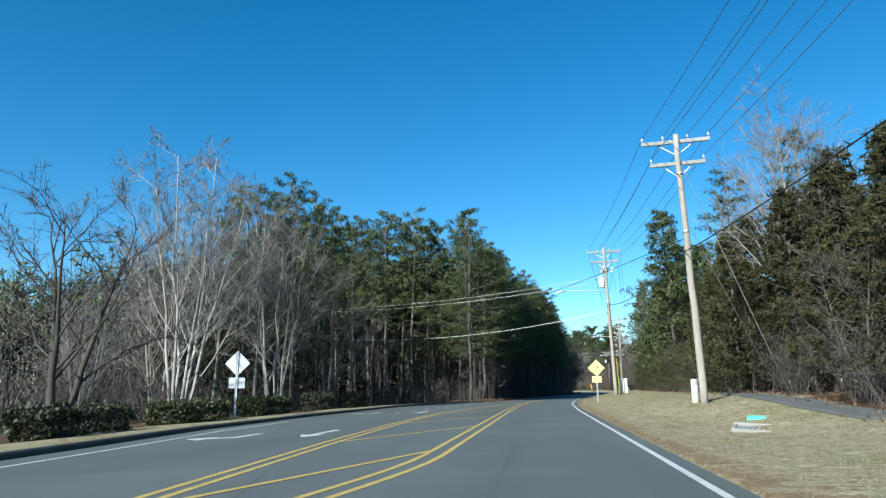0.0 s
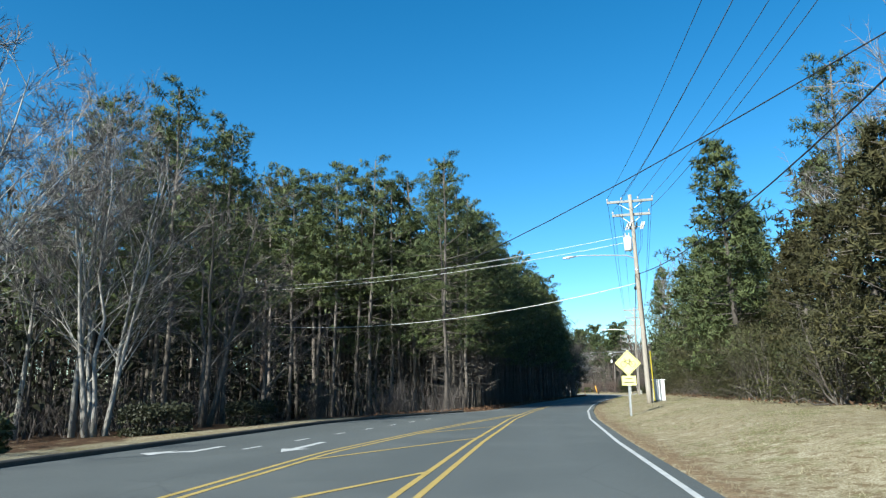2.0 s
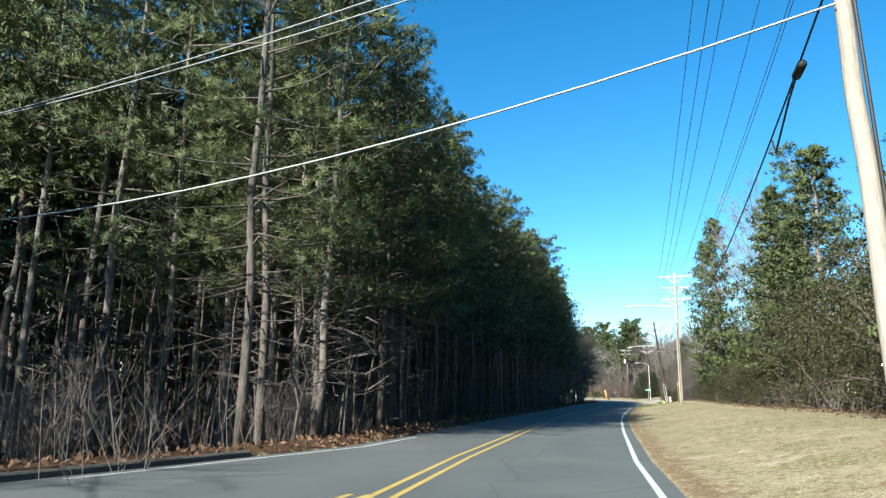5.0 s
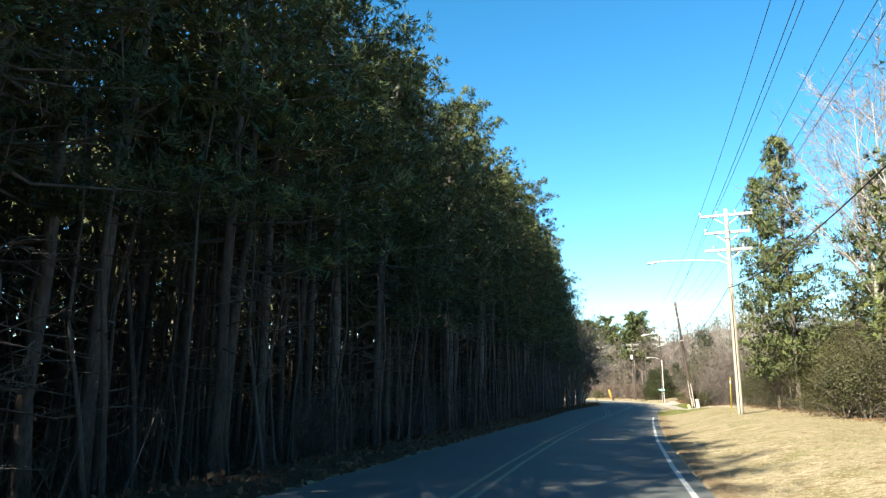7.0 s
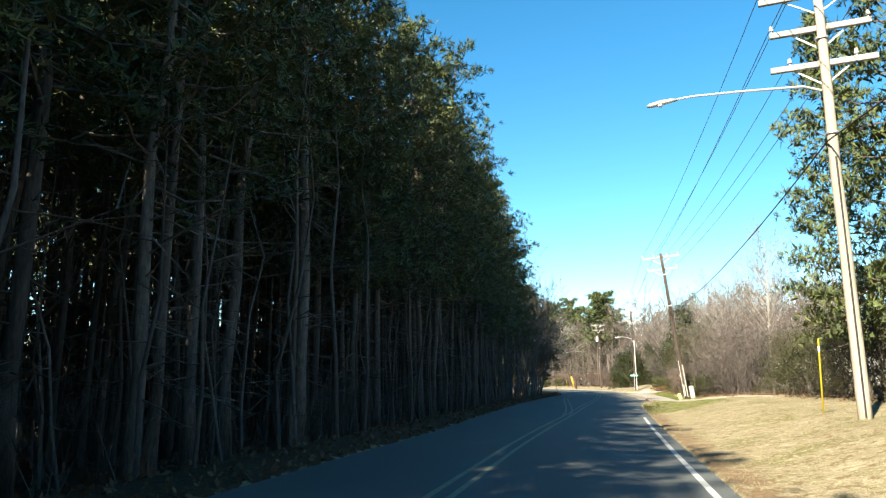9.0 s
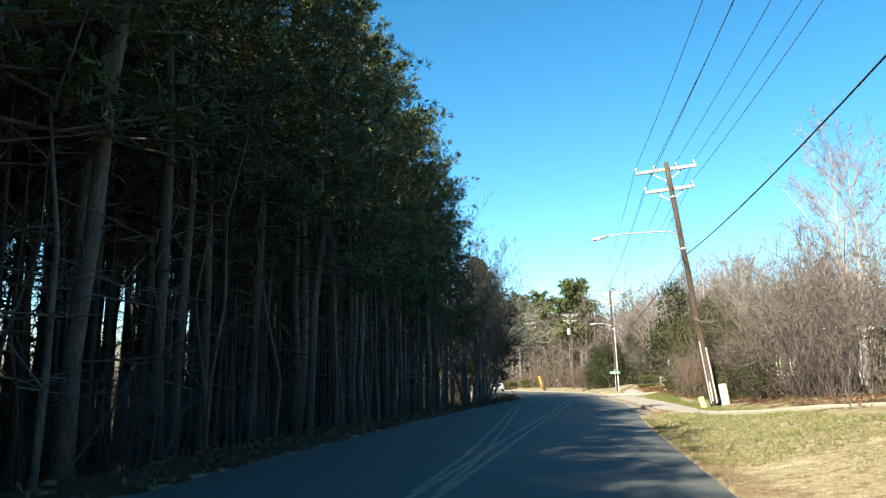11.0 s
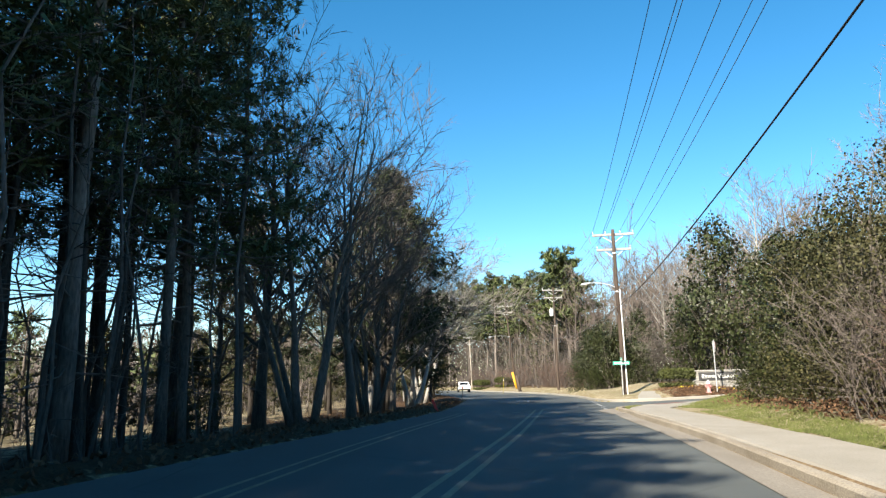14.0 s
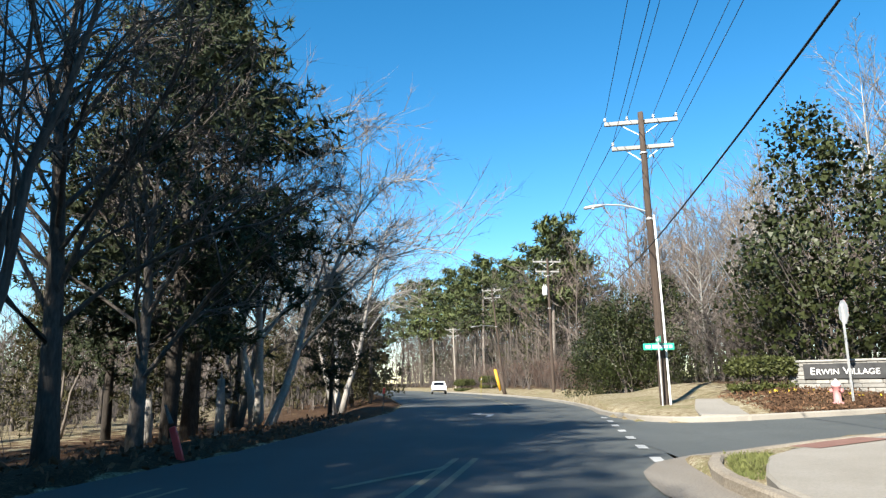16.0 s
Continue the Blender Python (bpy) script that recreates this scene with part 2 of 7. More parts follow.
DEAD_LEAF = material("dead_leaves", (0.0777, 0.04, 0.0223), (0.1389, 0.0806, 0.0473), 0.8, 0.9, 0, 9, fine=0.3, island=0.45, through_light=0.15)
POLE_NEW = material("weathered_pale_wood", (0.2369, 0.2087, 0.1749), (0.2933, 0.2651, 0.2313), 2, 0.9, 0.5, 30, stretch=(1, 1, 0.12), fine=0.25)
POLE_OLD = material("weathered_brown_wood", (0.0389, 0.0278, 0.0223), (0.0667, 0.05, 0.04), 2, 0.95, 0.6, 30, stretch=(1, 1, 0.12), fine=0.35)
ARM_WOOD = material("grey_crossarm_wood", (0.2179, 0.2125, 0.2016), (0.2833, 0.2779, 0.2670), 2, 0.9, 0.4, 30, stretch=(0.2, 1, 1), fine=0.25)
STEEL = material("galvanised_steel", (0.38, 0.39, 0.40), (0.50, 0.51, 0.52), 5, 0.45, 0.1, 60, metal=0.7, fine=0.15)
SIGN_BACK = material("sign_back_aluminium", (0.4462, 0.4615, 0.4769), (0.5231, 0.5385, 0.5538), 2, 0.5, 0.05, 60, metal=0.25, fine=0.08)
WHITE_PAINT = material("white_enamel", (0.625, 0.6339, 0.625), (0.6964, 0.6964, 0.6875), 2, 0.45, 0.05, 40, fine=0.06)
GLAZE = material("glazed_insulator", (0.34, 0.33, 0.32), (0.46, 0.45, 0.44), 4, 0.25, 0.05, 40, fine=0.1)
CABLE = material("black_cable", (0.012, 0.012, 0.013), (0.022, 0.022, 0.023), 5, 0.6, 0, 40, fine=0.1)
WIRE = material("aluminium_wire", (0.0833, 0.0917, 0.1), (0.125, 0.1333, 0.1417), 5, 0.55, 0, 40, metal=0.3, fine=0.1)
WIRE_PALE = material("bare_service_wire", (0.2692, 0.2692, 0.2628), (0.3205, 0.3205, 0.3141), 5, 0.5, 0, 40, metal=0.2, fine=0.1)
SIGN_YELLOW = material("yellow_sign_sheeting", (0.7143, 0.6607, 0.2321), (0.7589, 0.7054, 0.2857), 2, 0.4, 0.03, 60, fine=0.05)
BLACK = material("matt_black", (0.012, 0.012, 0.012), (0.02, 0.02, 0.02), 4, 0.7, 0.05, 40, fine=0.1)
YELLOW_PLASTIC = material("yellow_plastic", (0.2692, 0.2154, 0.0134), (0.3141, 0.2513, 0.0225), 3, 0.5, 0.05, 40, fine=0.1)
ORANGE = material("orange_plastic", (0.4615, 0.2307, 0.0192), (0.5128, 0.2692, 0.0321), 3, 0.5, 0.05, 40, fine=0.1)
RED = material("red_paint", (0.52, 0.035, 0.03), (0.62, 0.06, 0.05), 3, 0.5, 0.1, 40, fine=0.15)
PINK_RED = material("faded_red_paint", (0.3526, 0.1538, 0.1538), (0.4103, 0.2179, 0.2115), 3, 0.5, 0.1, 40, fine=0.15)
GREEN_SIGN = material("green_sign_sheeting", (0.02, 0.27, 0.19), (0.03, 0.32, 0.23), 2, 0.4, 0.03, 60, fine=0.06)
GREEN_LID = material("green_plastic_lid", (0.0769, 0.3526, 0.2564), (0.1026, 0.3974, 0.2948), 3, 0.5, 0.05, 40, fine=0.1)
SLATE = material("charcoal_sign_board", (0.022, 0.023, 0.025), (0.035, 0.036, 0.038), 4, 0.5, 0.1, 40, fine=0.15)
STONE = material("pale_grey_stone", (0.1667, 0.1611, 0.15), (0.2333, 0.2278, 0.2167), 3, 0.9, 0.5, 30, fine=0.25, random_amount=0.3)
MORTAR = material("mortar", (0.1222, 0.1167, 0.1111), (0.1556, 0.15, 0.1389), 5, 0.95, 0.4, 60, fine=0.2)
GLASS_DARK = material("dark_glass", (0.01, 0.012, 0.014), (0.015, 0.017, 0.02), 1, 0.08, 0, 10, fine=0.05, spec=0.6)
RUBBER = material("tyre_rubber", (0.012, 0.012, 0.012), (0.02, 0.02, 0.02), 6, 0.85, 0.2, 50, fine=0.2)
SIDING = material("white_siding", (0.3444, 0.3444, 0.3333), (0.3889, 0.3889, 0.3777), 2, 0.8, 0.1, 40, fine=0.08)
ROOFING = material("grey_shingles", (0.0556, 0.0527, 0.05), (0.0889, 0.0833, 0.0806), 4, 0.9, 0.4, 40, fine=0.3)
FLOWER = material("yellow_flowers", (0.4, 0.2777, 0.0167), (0.4444, 0.3444, 0.0444), 4, 0.8, 0, 10, island=0.3, fine=0.1)
RAMP_RED = material("red_tactile_paving", (0.155, 0.082, 0.066), (0.19, 0.105, 0.085), 3, 0.9, 0.3, 60, fine=0.2)


# ---------------------------------------------------------------- mesh tools
class Mesh:
    """Vertices and faces gathered for one mesh."""

    def __init__(self):
        self.v, self.f, self.n = [], [], 0

    def add(self, verts, faces):
        self.v.append(np.asarray(verts, float).reshape(-1, 3))
        self.f.extend([tuple(int(i) + self.n for i in face) for face in faces])
        self.n += len(self.v[-1])
        return self

    def tris(self, arr):
        """arr: (n, 3, 3) loose triangles."""
        arr = np.asarray(arr, float)
        k = len(arr)
        self.v.append(arr.reshape(-1, 3))
        self.f.extend([(self.n + 3 * i, self.n + 3 * i + 1, self.n + 3 * i + 2) for i in range(k)])
        self.n += 3 * k
        return self

    def quads(self, arr):
        arr = np.asarray(arr, float)
        k = len(arr)
        self.v.append(arr.reshape(-1, 3))
        self.f.extend([tuple(self.n + 4 * i + j for j in range(4)) for i in range(k)])
        self.n += 4 * k
        return self

    def tube(self, pts, radii, sides=6, caps=True):
        pts = np.asarray(pts, float)
        if np.isscalar(radii):
            radii = [radii] * len(pts)
        rings = []
        for i, p in enumerate(pts):
            d = pts[min(i + 1, len(pts) - 1)] - pts[max(i - 1, 0)]
            d = d / (np.linalg.norm(d) + 1e-9)
            ref = np.array((1.0, 0, 0)) if abs(d[0]) < 0.8 else np.array((0, 1.0, 0))
            u = np.cross(d, ref)
            u /= np.linalg.norm(u)
            w = np.cross(d, u)
            ang = np.arange(sides) * 2 * math.pi / sides
            rings.append(p + radii[i] * (np.outer(np.cos(ang), u) + np.outer(np.sin(ang), w)))
        faces = []
        for i in range(len(pts) - 1):
            for j in range(sides):
                a, b = i * sides + j, i * sides + (j + 1) % sides
                faces.append((a, b, b + sides, a + sides))
        if caps:
            faces.append(tuple(range(sides))[::-1])
            faces.append(tuple((len(pts) - 1) * sides + j for j in range(sides)))
        return self.add(np.concatenate(rings), faces)

    def box(self, lo, hi, m=None, bevel=0.0):
        """A box with chamfered upright and level edges."""
        lo, hi = np.array(lo, float), np.array(hi, float)
        if bevel <= 0:
            v = [(x, y, z) for z in (lo[2], hi[2]) for x, y in ((lo[0], lo[1]), (hi[0], lo[1]), (hi[0], hi[1]), (lo[0], hi[1]))]
            f = [(3, 2, 1, 0), (4, 5, 6, 7), (0, 1, 5, 4), (1, 2, 6, 5), (2, 3, 7, 6), (3, 0, 4, 7)]
        else:
            b = min(bevel, *(0.49 * (hi - lo)))
            def ring(i, z):
                x0, y0, x1, y1 = lo[0] + i, lo[1] + i, hi[0] - i, hi[1] - i
                c = b * 0.7
                return [(x0 + c, y0, z), (x1 - c, y0, z), (x1, y0 + c, z), (x1, y1 - c, z), (x1 - c, y1, z), (x0 + c, y1, z), (x0, y1 - c, z), (x0, y0 + c, z)]
            v = ring(b, lo[2]) + ring(0, lo[2] + b) + ring(0, hi[2] - b) + ring(b, hi[2])
            f = [tuple(range(8))[::-1], tuple(range(24, 32))]
            for k in range(3):
                for j in range(8):
                    f.append((k * 8 + j, k * 8 + (j + 1) % 8, k * 8 + 8 + (j + 1) % 8, k * 8 + 8 + j))
        v = np.array(v, float)
        if m is not None:
            v = np.array([m @ Vector(p) for p in v])
        return self.add(v, f)

    def lathe(self, profile, at=(0, 0, 0), sides=14, m=None):
        """profile: (radius, z) from bottom to top."""
        v, f = [], []
        for r, z in profile:
            for j in range(sides):
                a = 2 * math.pi * j / sides
                v.append((r * math.cos(a), r * math.sin(a), z))
        for i in range(len(profile) - 1):
            for j in range(sides):
                a, b = i * sides + j, i * sides + (j + 1) % sides
                f.append((a, b, b + sides, a + sides))
        f.append(tuple(range(sides))[::-1])
        f.append(tuple((len(profile) - 1) * sides + j for j in range(sides)))
        v = np.array(v, float)
        if m is not None:
            v = np.array([m @ Vector(p) for p in v])
        return self.add(v + np.array(at, float), f)

    def prism(self, outline, thick, m):
        """A flat outline (x, z) given a thickness along y, laid by m."""
        k = len(outline)
        v = [(x, -thick / 2, z) for x, z in outline] + [(x, thick / 2, z) for x, z in outline]
        f = [tuple(range(k)), tuple(range(k, 2 * k))[::-1]]
        f += [(i, i + k, (i + 1) % k + k, (i + 1) % k) for i in range(k)]
        return self.add(np.array([m @ Vector(p) for p in v]), f)

    def data(self, name, mat, smooth=False):
        me = bpy.data.meshes.new(name)
        me.from_pydata(np.concatenate(self.v).tolist(), [], self.f)
        me.materials.append(mat)
        if smooth:
            me.polygons.foreach_set("use_smooth", [True] * len(me.polygons))
        me.update()
        return me


def part(name, mesh, mat, parent=None, label="", smooth=False):
    ob = new(name, mesh.data(name, mat, smooth) if isinstance(mesh, Mesh) else mesh)
    if parent is not None:
        ob.parent = parent
    if label:
        tagged(ob, label=label)
    return ob


def thing(name, at, label, category, group="", kind=""):
    ob = new(name)
    ob.empty_display_size = 0.3
    ob.matrix_basis = at if isinstance(at, Matrix) else pose(*at)
    return tagged(ob, label, category, group, kind)


# ---------------------------------------------------------------- the plan of the road
def table(rows):
    ys, xs = [r[0] for r in rows], [r[1] for r in rows]
    return lambda y: float(np.interp(y, ys, xs))


edge_right = table([(-400, 30), (-60, 3.5), (-10, 1.9), (20, 1.9), (36, 1.9), (50, 2.15), (62, 2.8), (74, 3.8), (85, 4.85), (94, 5.85), (105, 7.3), (113, 8.4), (128, 10.6), (142, 12.8), (156, 14.7),
                    (170, 16.4), (182, 17.8), (192, 18.4), (200, 18.3), (210, 17.6), (222, 16.2), (232, 14.3), (250, 10.6), (270, 6), (290, 1.2), (320, -6.5), (400, -32), (900, -220)])
edge_left = table([(-400, 12), (-60, -10.5), (-10, -7.0), (5, -7.3), (14, -8.1), (20, -8.8), (30, -9.0), (40, -8.7), (46, -8.5), (53, -7.3), (59, -5.1), (64, -3.3), (70, -2.5), (80, -1.6), (90, -0.5), (100, 0.6), (110, 1.9), (120, 2.9),
                   (130, 3.9), (140, 5.1), (150, 6.5), (160, 8.1), (166, 9.1), (172, 9.9), (180, 10.2), (190, 10.5), (200, 9.7), (210, 8.1), (220, 6.5), (235, 3.6), (250, 0.3), (270, -4.6), (290, -9.4), (320, -17), (400, -42), (900, -230)])
EDGE = 0.3   # pavement past the painted edge line


def smoothstep(a, b, v):
    t = min(1.0, max(0.0, (v - a) / (b - a)))
    return t * t * (3 - 2 * t)


street_far = table([(16, 187.5), (17.9, 185), (18.3, 182.5), (18.6, 180.6), (19.2, 179.3), (20.2, 178.8), (22.2, 179.0), (24.5, 179.3), (28, 180.1), (34, 181.3), (60, 187)])
street_near = table([(16, 169.7), (17.3, 170.5), (18.3, 171.4), (19.3, 172.1), (20.6, 172.8), (22.5, 173.7), (26, 174.9), (34, 176.9), (60, 182)])


def street_z(x):
    """The side street climbs gently away from the road."""
    return 0.003 + 0.034 * max(0.0, min(x, 30) - 18.2)


def ground_z(x, y):
    """Height of the ground sheet."""
    r, l = edge_right(y) + EDGE, edge_left(y) - EDGE
    if x > r:
        d = x - r
        z = 0.62 * smoothstep(0.3, 4.2, d) + 0.035 * max(0.0, d - 4.2) if y < 132 else 0.14 + 0.55 * smoothstep(2.2, 6.0, d) + 0.045 * max(0.0, d - 6)
        if y > 120:
            k = smoothstep(120, 138, y)
            z = (1 - k) * (0.62 * smoothstep(0.3, 4.2, d) + 0.035 * max(0.0, d - 4.2)) + k * (-0.05 * smoothstep(138.4, 141, y) + 0.18 * smoothstep(0.55, 0.8, d) + 0.5 * smoothstep(2.4, 6.0, d) + 0.04 * max(0.0, d - 6))
        z = min(z, 1.9) * (1 - 0.72 * (1 - smoothstep(22, 31, y))) + (0.06 * noise.noise((x * 0.35, y * 0.35, 0)) + 0.035 * noise.noise((x * 1.1, y * 0.9, 4))) * smoothstep(0.3, 1.5, d)
        z -= 0.46 * math.exp(-((x - 5.8) / 2.2) ** 2 - ((y - 21.5) / 6.5) ** 2)
        if y > 166 and x > 16.4:
            sz = street_z(x)
            far, near = y - street_far(x), street_near(x) - y
            if far > 0:
                h = sz + 0.13 * smoothstep(0.0, 0.2, far) + (0.16 + 0.34 * smoothstep(20.8, 23.2, x)) * smoothstep(0.3, 4.0, far) + 0.03 * max(0.0, far - 4)
                k = smoothstep(190, 205, y)
                return h * (1 - k) + z * k
            if near > 0:
                k = smoothstep(0.3, 3.0, near)
                return (sz + 0.12) * (1 - k) + z * k
            return sz - 0.1
        return z
    if x < l:
        d = l - x
        k = smoothstep(56, 66, y)
        early = 0.10 * smoothstep(0.0, 0.3, d) - 0.12 * smoothstep(0.9, 3.2, d) - 0.05 * max(0.0, d - 3.0)
        late = 0.14 * smoothstep(0.05, 0.7, d) - 0.36 * smoothstep(1.2, 3.4, d) - 0.03 * d
        z = max(-2.4, (1 - k) * early + k * late)
        return z + 0.06 * noise.noise((x * 0.4, y * 0.4, 3)) * smoothstep(0.4, 2, d)
    return -0.08


def ground_cover():
    m = Mesh()
    ys = [-900, -500, -250, -120, -60] + list(np.arange(-30, 250, 1.25)) + [255, 262, 270, 280, 295, 320, 360, 420, 520, 700, 1000, 1600, 2600, 4000]
    off = [0.0, 0.12, 0.3, 0.6, 1.0, 1.5, 2.0, 2.6, 3.2, 3.9, 4.7, 5.6, 6.6, 8, 10, 12.5, 16, 20, 26, 34, 46, 65, 100, 180, 400, 1200, 3500]
    rows, cover, lip = [], [], []
    for y in ys:
        r, l = edge_right(y) + EDGE, edge_left(y) - EDGE
        xs = [l - o for o in off[::-1]] + [l + 0.05, (l + r) / 2, r - 0.05] + [r + o for o in off]
        row = []
        for x in xs:
            row.append((x, y, ground_z(x, y)))
            if x < l:
                d = l - x
                c = smoothstep(-0.05, 0.25, d) * 0.95 if y > 50 else 0.1 + 0.7 * smoothstep(1.2, 3.4, d)
                c = c * (1 - 0.6 * smoothstep(5, 12, d) * smoothstep(140, 160, y))
            else:
                d = x - r
                c = smoothstep(6.0, 8.6, d) * 0.9 if y < 128 else smoothstep(3.5, 4.5, d) * 0.85
                if y > 186:
                    c = smoothstep(3.5, 6, d) * 0.7
            cover.append(c)
            lip.append((1 - smoothstep(0.15, 1.3, abs(d))) * (0.8 if x > r and 2 < y < 137 else 0.0) + (0.9 if x > r and 137 <= y < 165 and 0.5 < d < 1.9 else 0.0))
        rows.append(row)
    w = len(rows[0])
    m.add(np.array(rows).reshape(-1, 3), [(j * w + i, j * w + i + 1, (j + 1) * w + i + 1, (j + 1) * w + i) for j in range(len(rows) - 1) for i in range(w - 1)])
    me = m.data("ground", GROUND, True)
    at = me.attributes.new("cover", "FLOAT", "POINT")
    at.data.foreach_set("value", cover)
    at = me.attributes.new("shoulder", "FLOAT", "POINT")
    at.data.foreach_set("value", lip)
    return tagged(part("ground", me, GROUND), "dry tan winter grass and brown leaf litter", "ground", kind="structure")


def strip(m, y0, y1, left, right, z, step=1.0):
    """A flat band along the road between two lines."""
    n = max(1, int(abs(y1 - y0) / step))
    ys = np.linspace(y0, y1, n + 1)
    v, f = [], []
    for y in ys:
        v += [(left(y), y, z), (right(y), y, z)]
    for i in range(n):
        f.append((2 * i, 2 * i + 1, 2 * i + 3, 2 * i + 2))
    return m.add(v, f)


def road_surface():
    m = Mesh()
    ys = [-400, -200, -100, -60] + list(np.arange(-30, 290, 2.0)) + [300, 320, 350, 400, 500, 700, 900]
    v, f = [], []
    for y in ys:
        l, r = edge_left(y) - EDGE, edge_right(y) + EDGE + 0.3 * smoothstep(136, 142, y) * (1 - smoothstep(160, 168, y))
        v += [(l, y, -0.10), (l, y, 0.0), ((l + r) / 2, y, 0.0), (r, y, 0.0), (r, y, -0.10)]
    for i in range(len(ys) - 1):
        for j in range(4):
            a = 5 * i + j
            f.append((a, a + 1, a + 6, a + 5))
    m.add(v, f)
    return tagged(part("road", m, ASPHALT), "grey asphalt road with painted lines", "road", kind="structure")


def ribbon(m, line, width, z, step=None):
    """A flat band of given width along a polyline (x, y)."""
    p = np.array(line, float)
    if step:
        d = np.concatenate([[0], np.cumsum(np.linalg.norm(np.diff(p, axis=0), axis=1))])
        s = np.linspace(0, d[-1], max(2, int(d[-1] / step) + 1))
        p = np.stack([np.interp(s, d, p[:, 0]), np.interp(s, d, p[:, 1])], 1)
    t = np.gradient(p, axis=0)
    t /= np.linalg.norm(t, axis=1)[:, None] + 1e-9
    nrm = np.stack([t[:, 1], -t[:, 0]], 1)
    a, b = p - nrm * width / 2, p + nrm * width / 2
    zf = z if callable(z) else (lambda x, y: z)
    v, f = [], []
    for i in range(len(p)):
        v += [(*a[i], zf(*a[i])), (*b[i], zf(*b[i]))]
    for i in range(len(p) - 1):
        f.append((2 * i, 2 * i + 1, 2 * i + 3, 2 * i + 2))
    return m.add(v, f)


def slab(m, line, width, top, thick, step=1.0, shift=0.0):
    """A raised band with sides (kerb, path) along a polyline; top may follow the ground."""
    p = np.array(line, float)
    d = np.concatenate([[0], np.cumsum(np.linalg.norm(np.diff(p, axis=0), axis=1))])
    s = np.linspace(0, d[-1], max(2, int(d[-1] / step) + 1))
    p = np.stack([np.interp(s, d, p[:, 0]), np.interp(s, d, p[:, 1])], 1)
    t = np.gradient(p, axis=0)
    t /= np.linalg.norm(t, axis=1)[:, None] + 1e-9
    nrm = np.stack([t[:, 1], -t[:, 0]], 1)
    v, f = [], []
    c = min(0.03, thick * 0.3)
    for i in range(len(p)):
        a, b = p[i] - nrm[i] * (width / 2 - shift), p[i] + nrm[i] * (width / 2 + shift)
        z = top(*p[i]) if callable(top) else top
        q = nrm[i] * c
        v += [(*a, z - thick), (*a, z - c), (*(a + q), z), (*(b - q), z), (*b, z - c), (*b, z - thick)]
    for i in range(len(p) - 1):
        for j in range(5):
            k = 6 * i + j
            f.append((k, k + 1, k + 7, k + 6))
    f += [tuple(range(6)), tuple(6 * (len(p) - 1) + j for j in range(6))[::-1]]
    return m.add(v, f)


def centre(y):
    """The double yellow line beside the camera's lane."""
    base = edge_right(y) - 3.42 + 0.3 * smoothstep(104, 126, y) + 0.3 * smoothstep(130, 168, y)
    return base - 2.3 * smoothstep(13, 3, y) * 0.5 if y < 13 else base


left_pair = table([(-20, -3.3), (8, -3.58), (16, -4.05), (24, -4.35), (33, -4.4), (40, -3.7), (46, -2.9), (52, -2.0), (57, -1.15)])


def marking(name, label, mesh, mat, parent):
    return part(name, mesh, mat, parent, label)


def arrow(m, x, y, length, turn, kind):
    """A painted lane arrow; kind 'left' or 'right' bends to that side, 'ahead' is straight."""
    def pt(u, w):
        u = -u if kind == "right" else u
        c, s = math.cos(turn), math.sin(turn)
        return (x + u * c - w * s, y + u * s + w * c, 0.005)
    L = length
    m.add([pt(-0.09, 0), pt(0.09, 0), pt(0.09, L * 0.55), pt(-0.09, L * 0.55)], [(0, 1, 2, 3)])
    if kind == "ahead":
        m.add([pt(-0.09, L * 0.55), pt(0.09, L * 0.55), pt(0.09, L * 0.7), pt(-0.09, L * 0.7)], [(0, 1, 2, 3)])
        m.add([pt(-0.32, L * 0.7), pt(0.32, L * 0.7), pt(0, L)], [(0, 1, 2)])
    else:
        m.add([pt(-0.09, L * 0.42), pt(-0.09, L * 0.55), pt(-0.45, L * 0.66), pt(-0.45, L * 0.55)], [(0, 1, 2, 3)])
        m.add([pt(-0.45, L * 0.42), pt(-0.45, L * 0.82), pt(-0.95, L * 0.66)], [(0, 1, 2)])
    return m


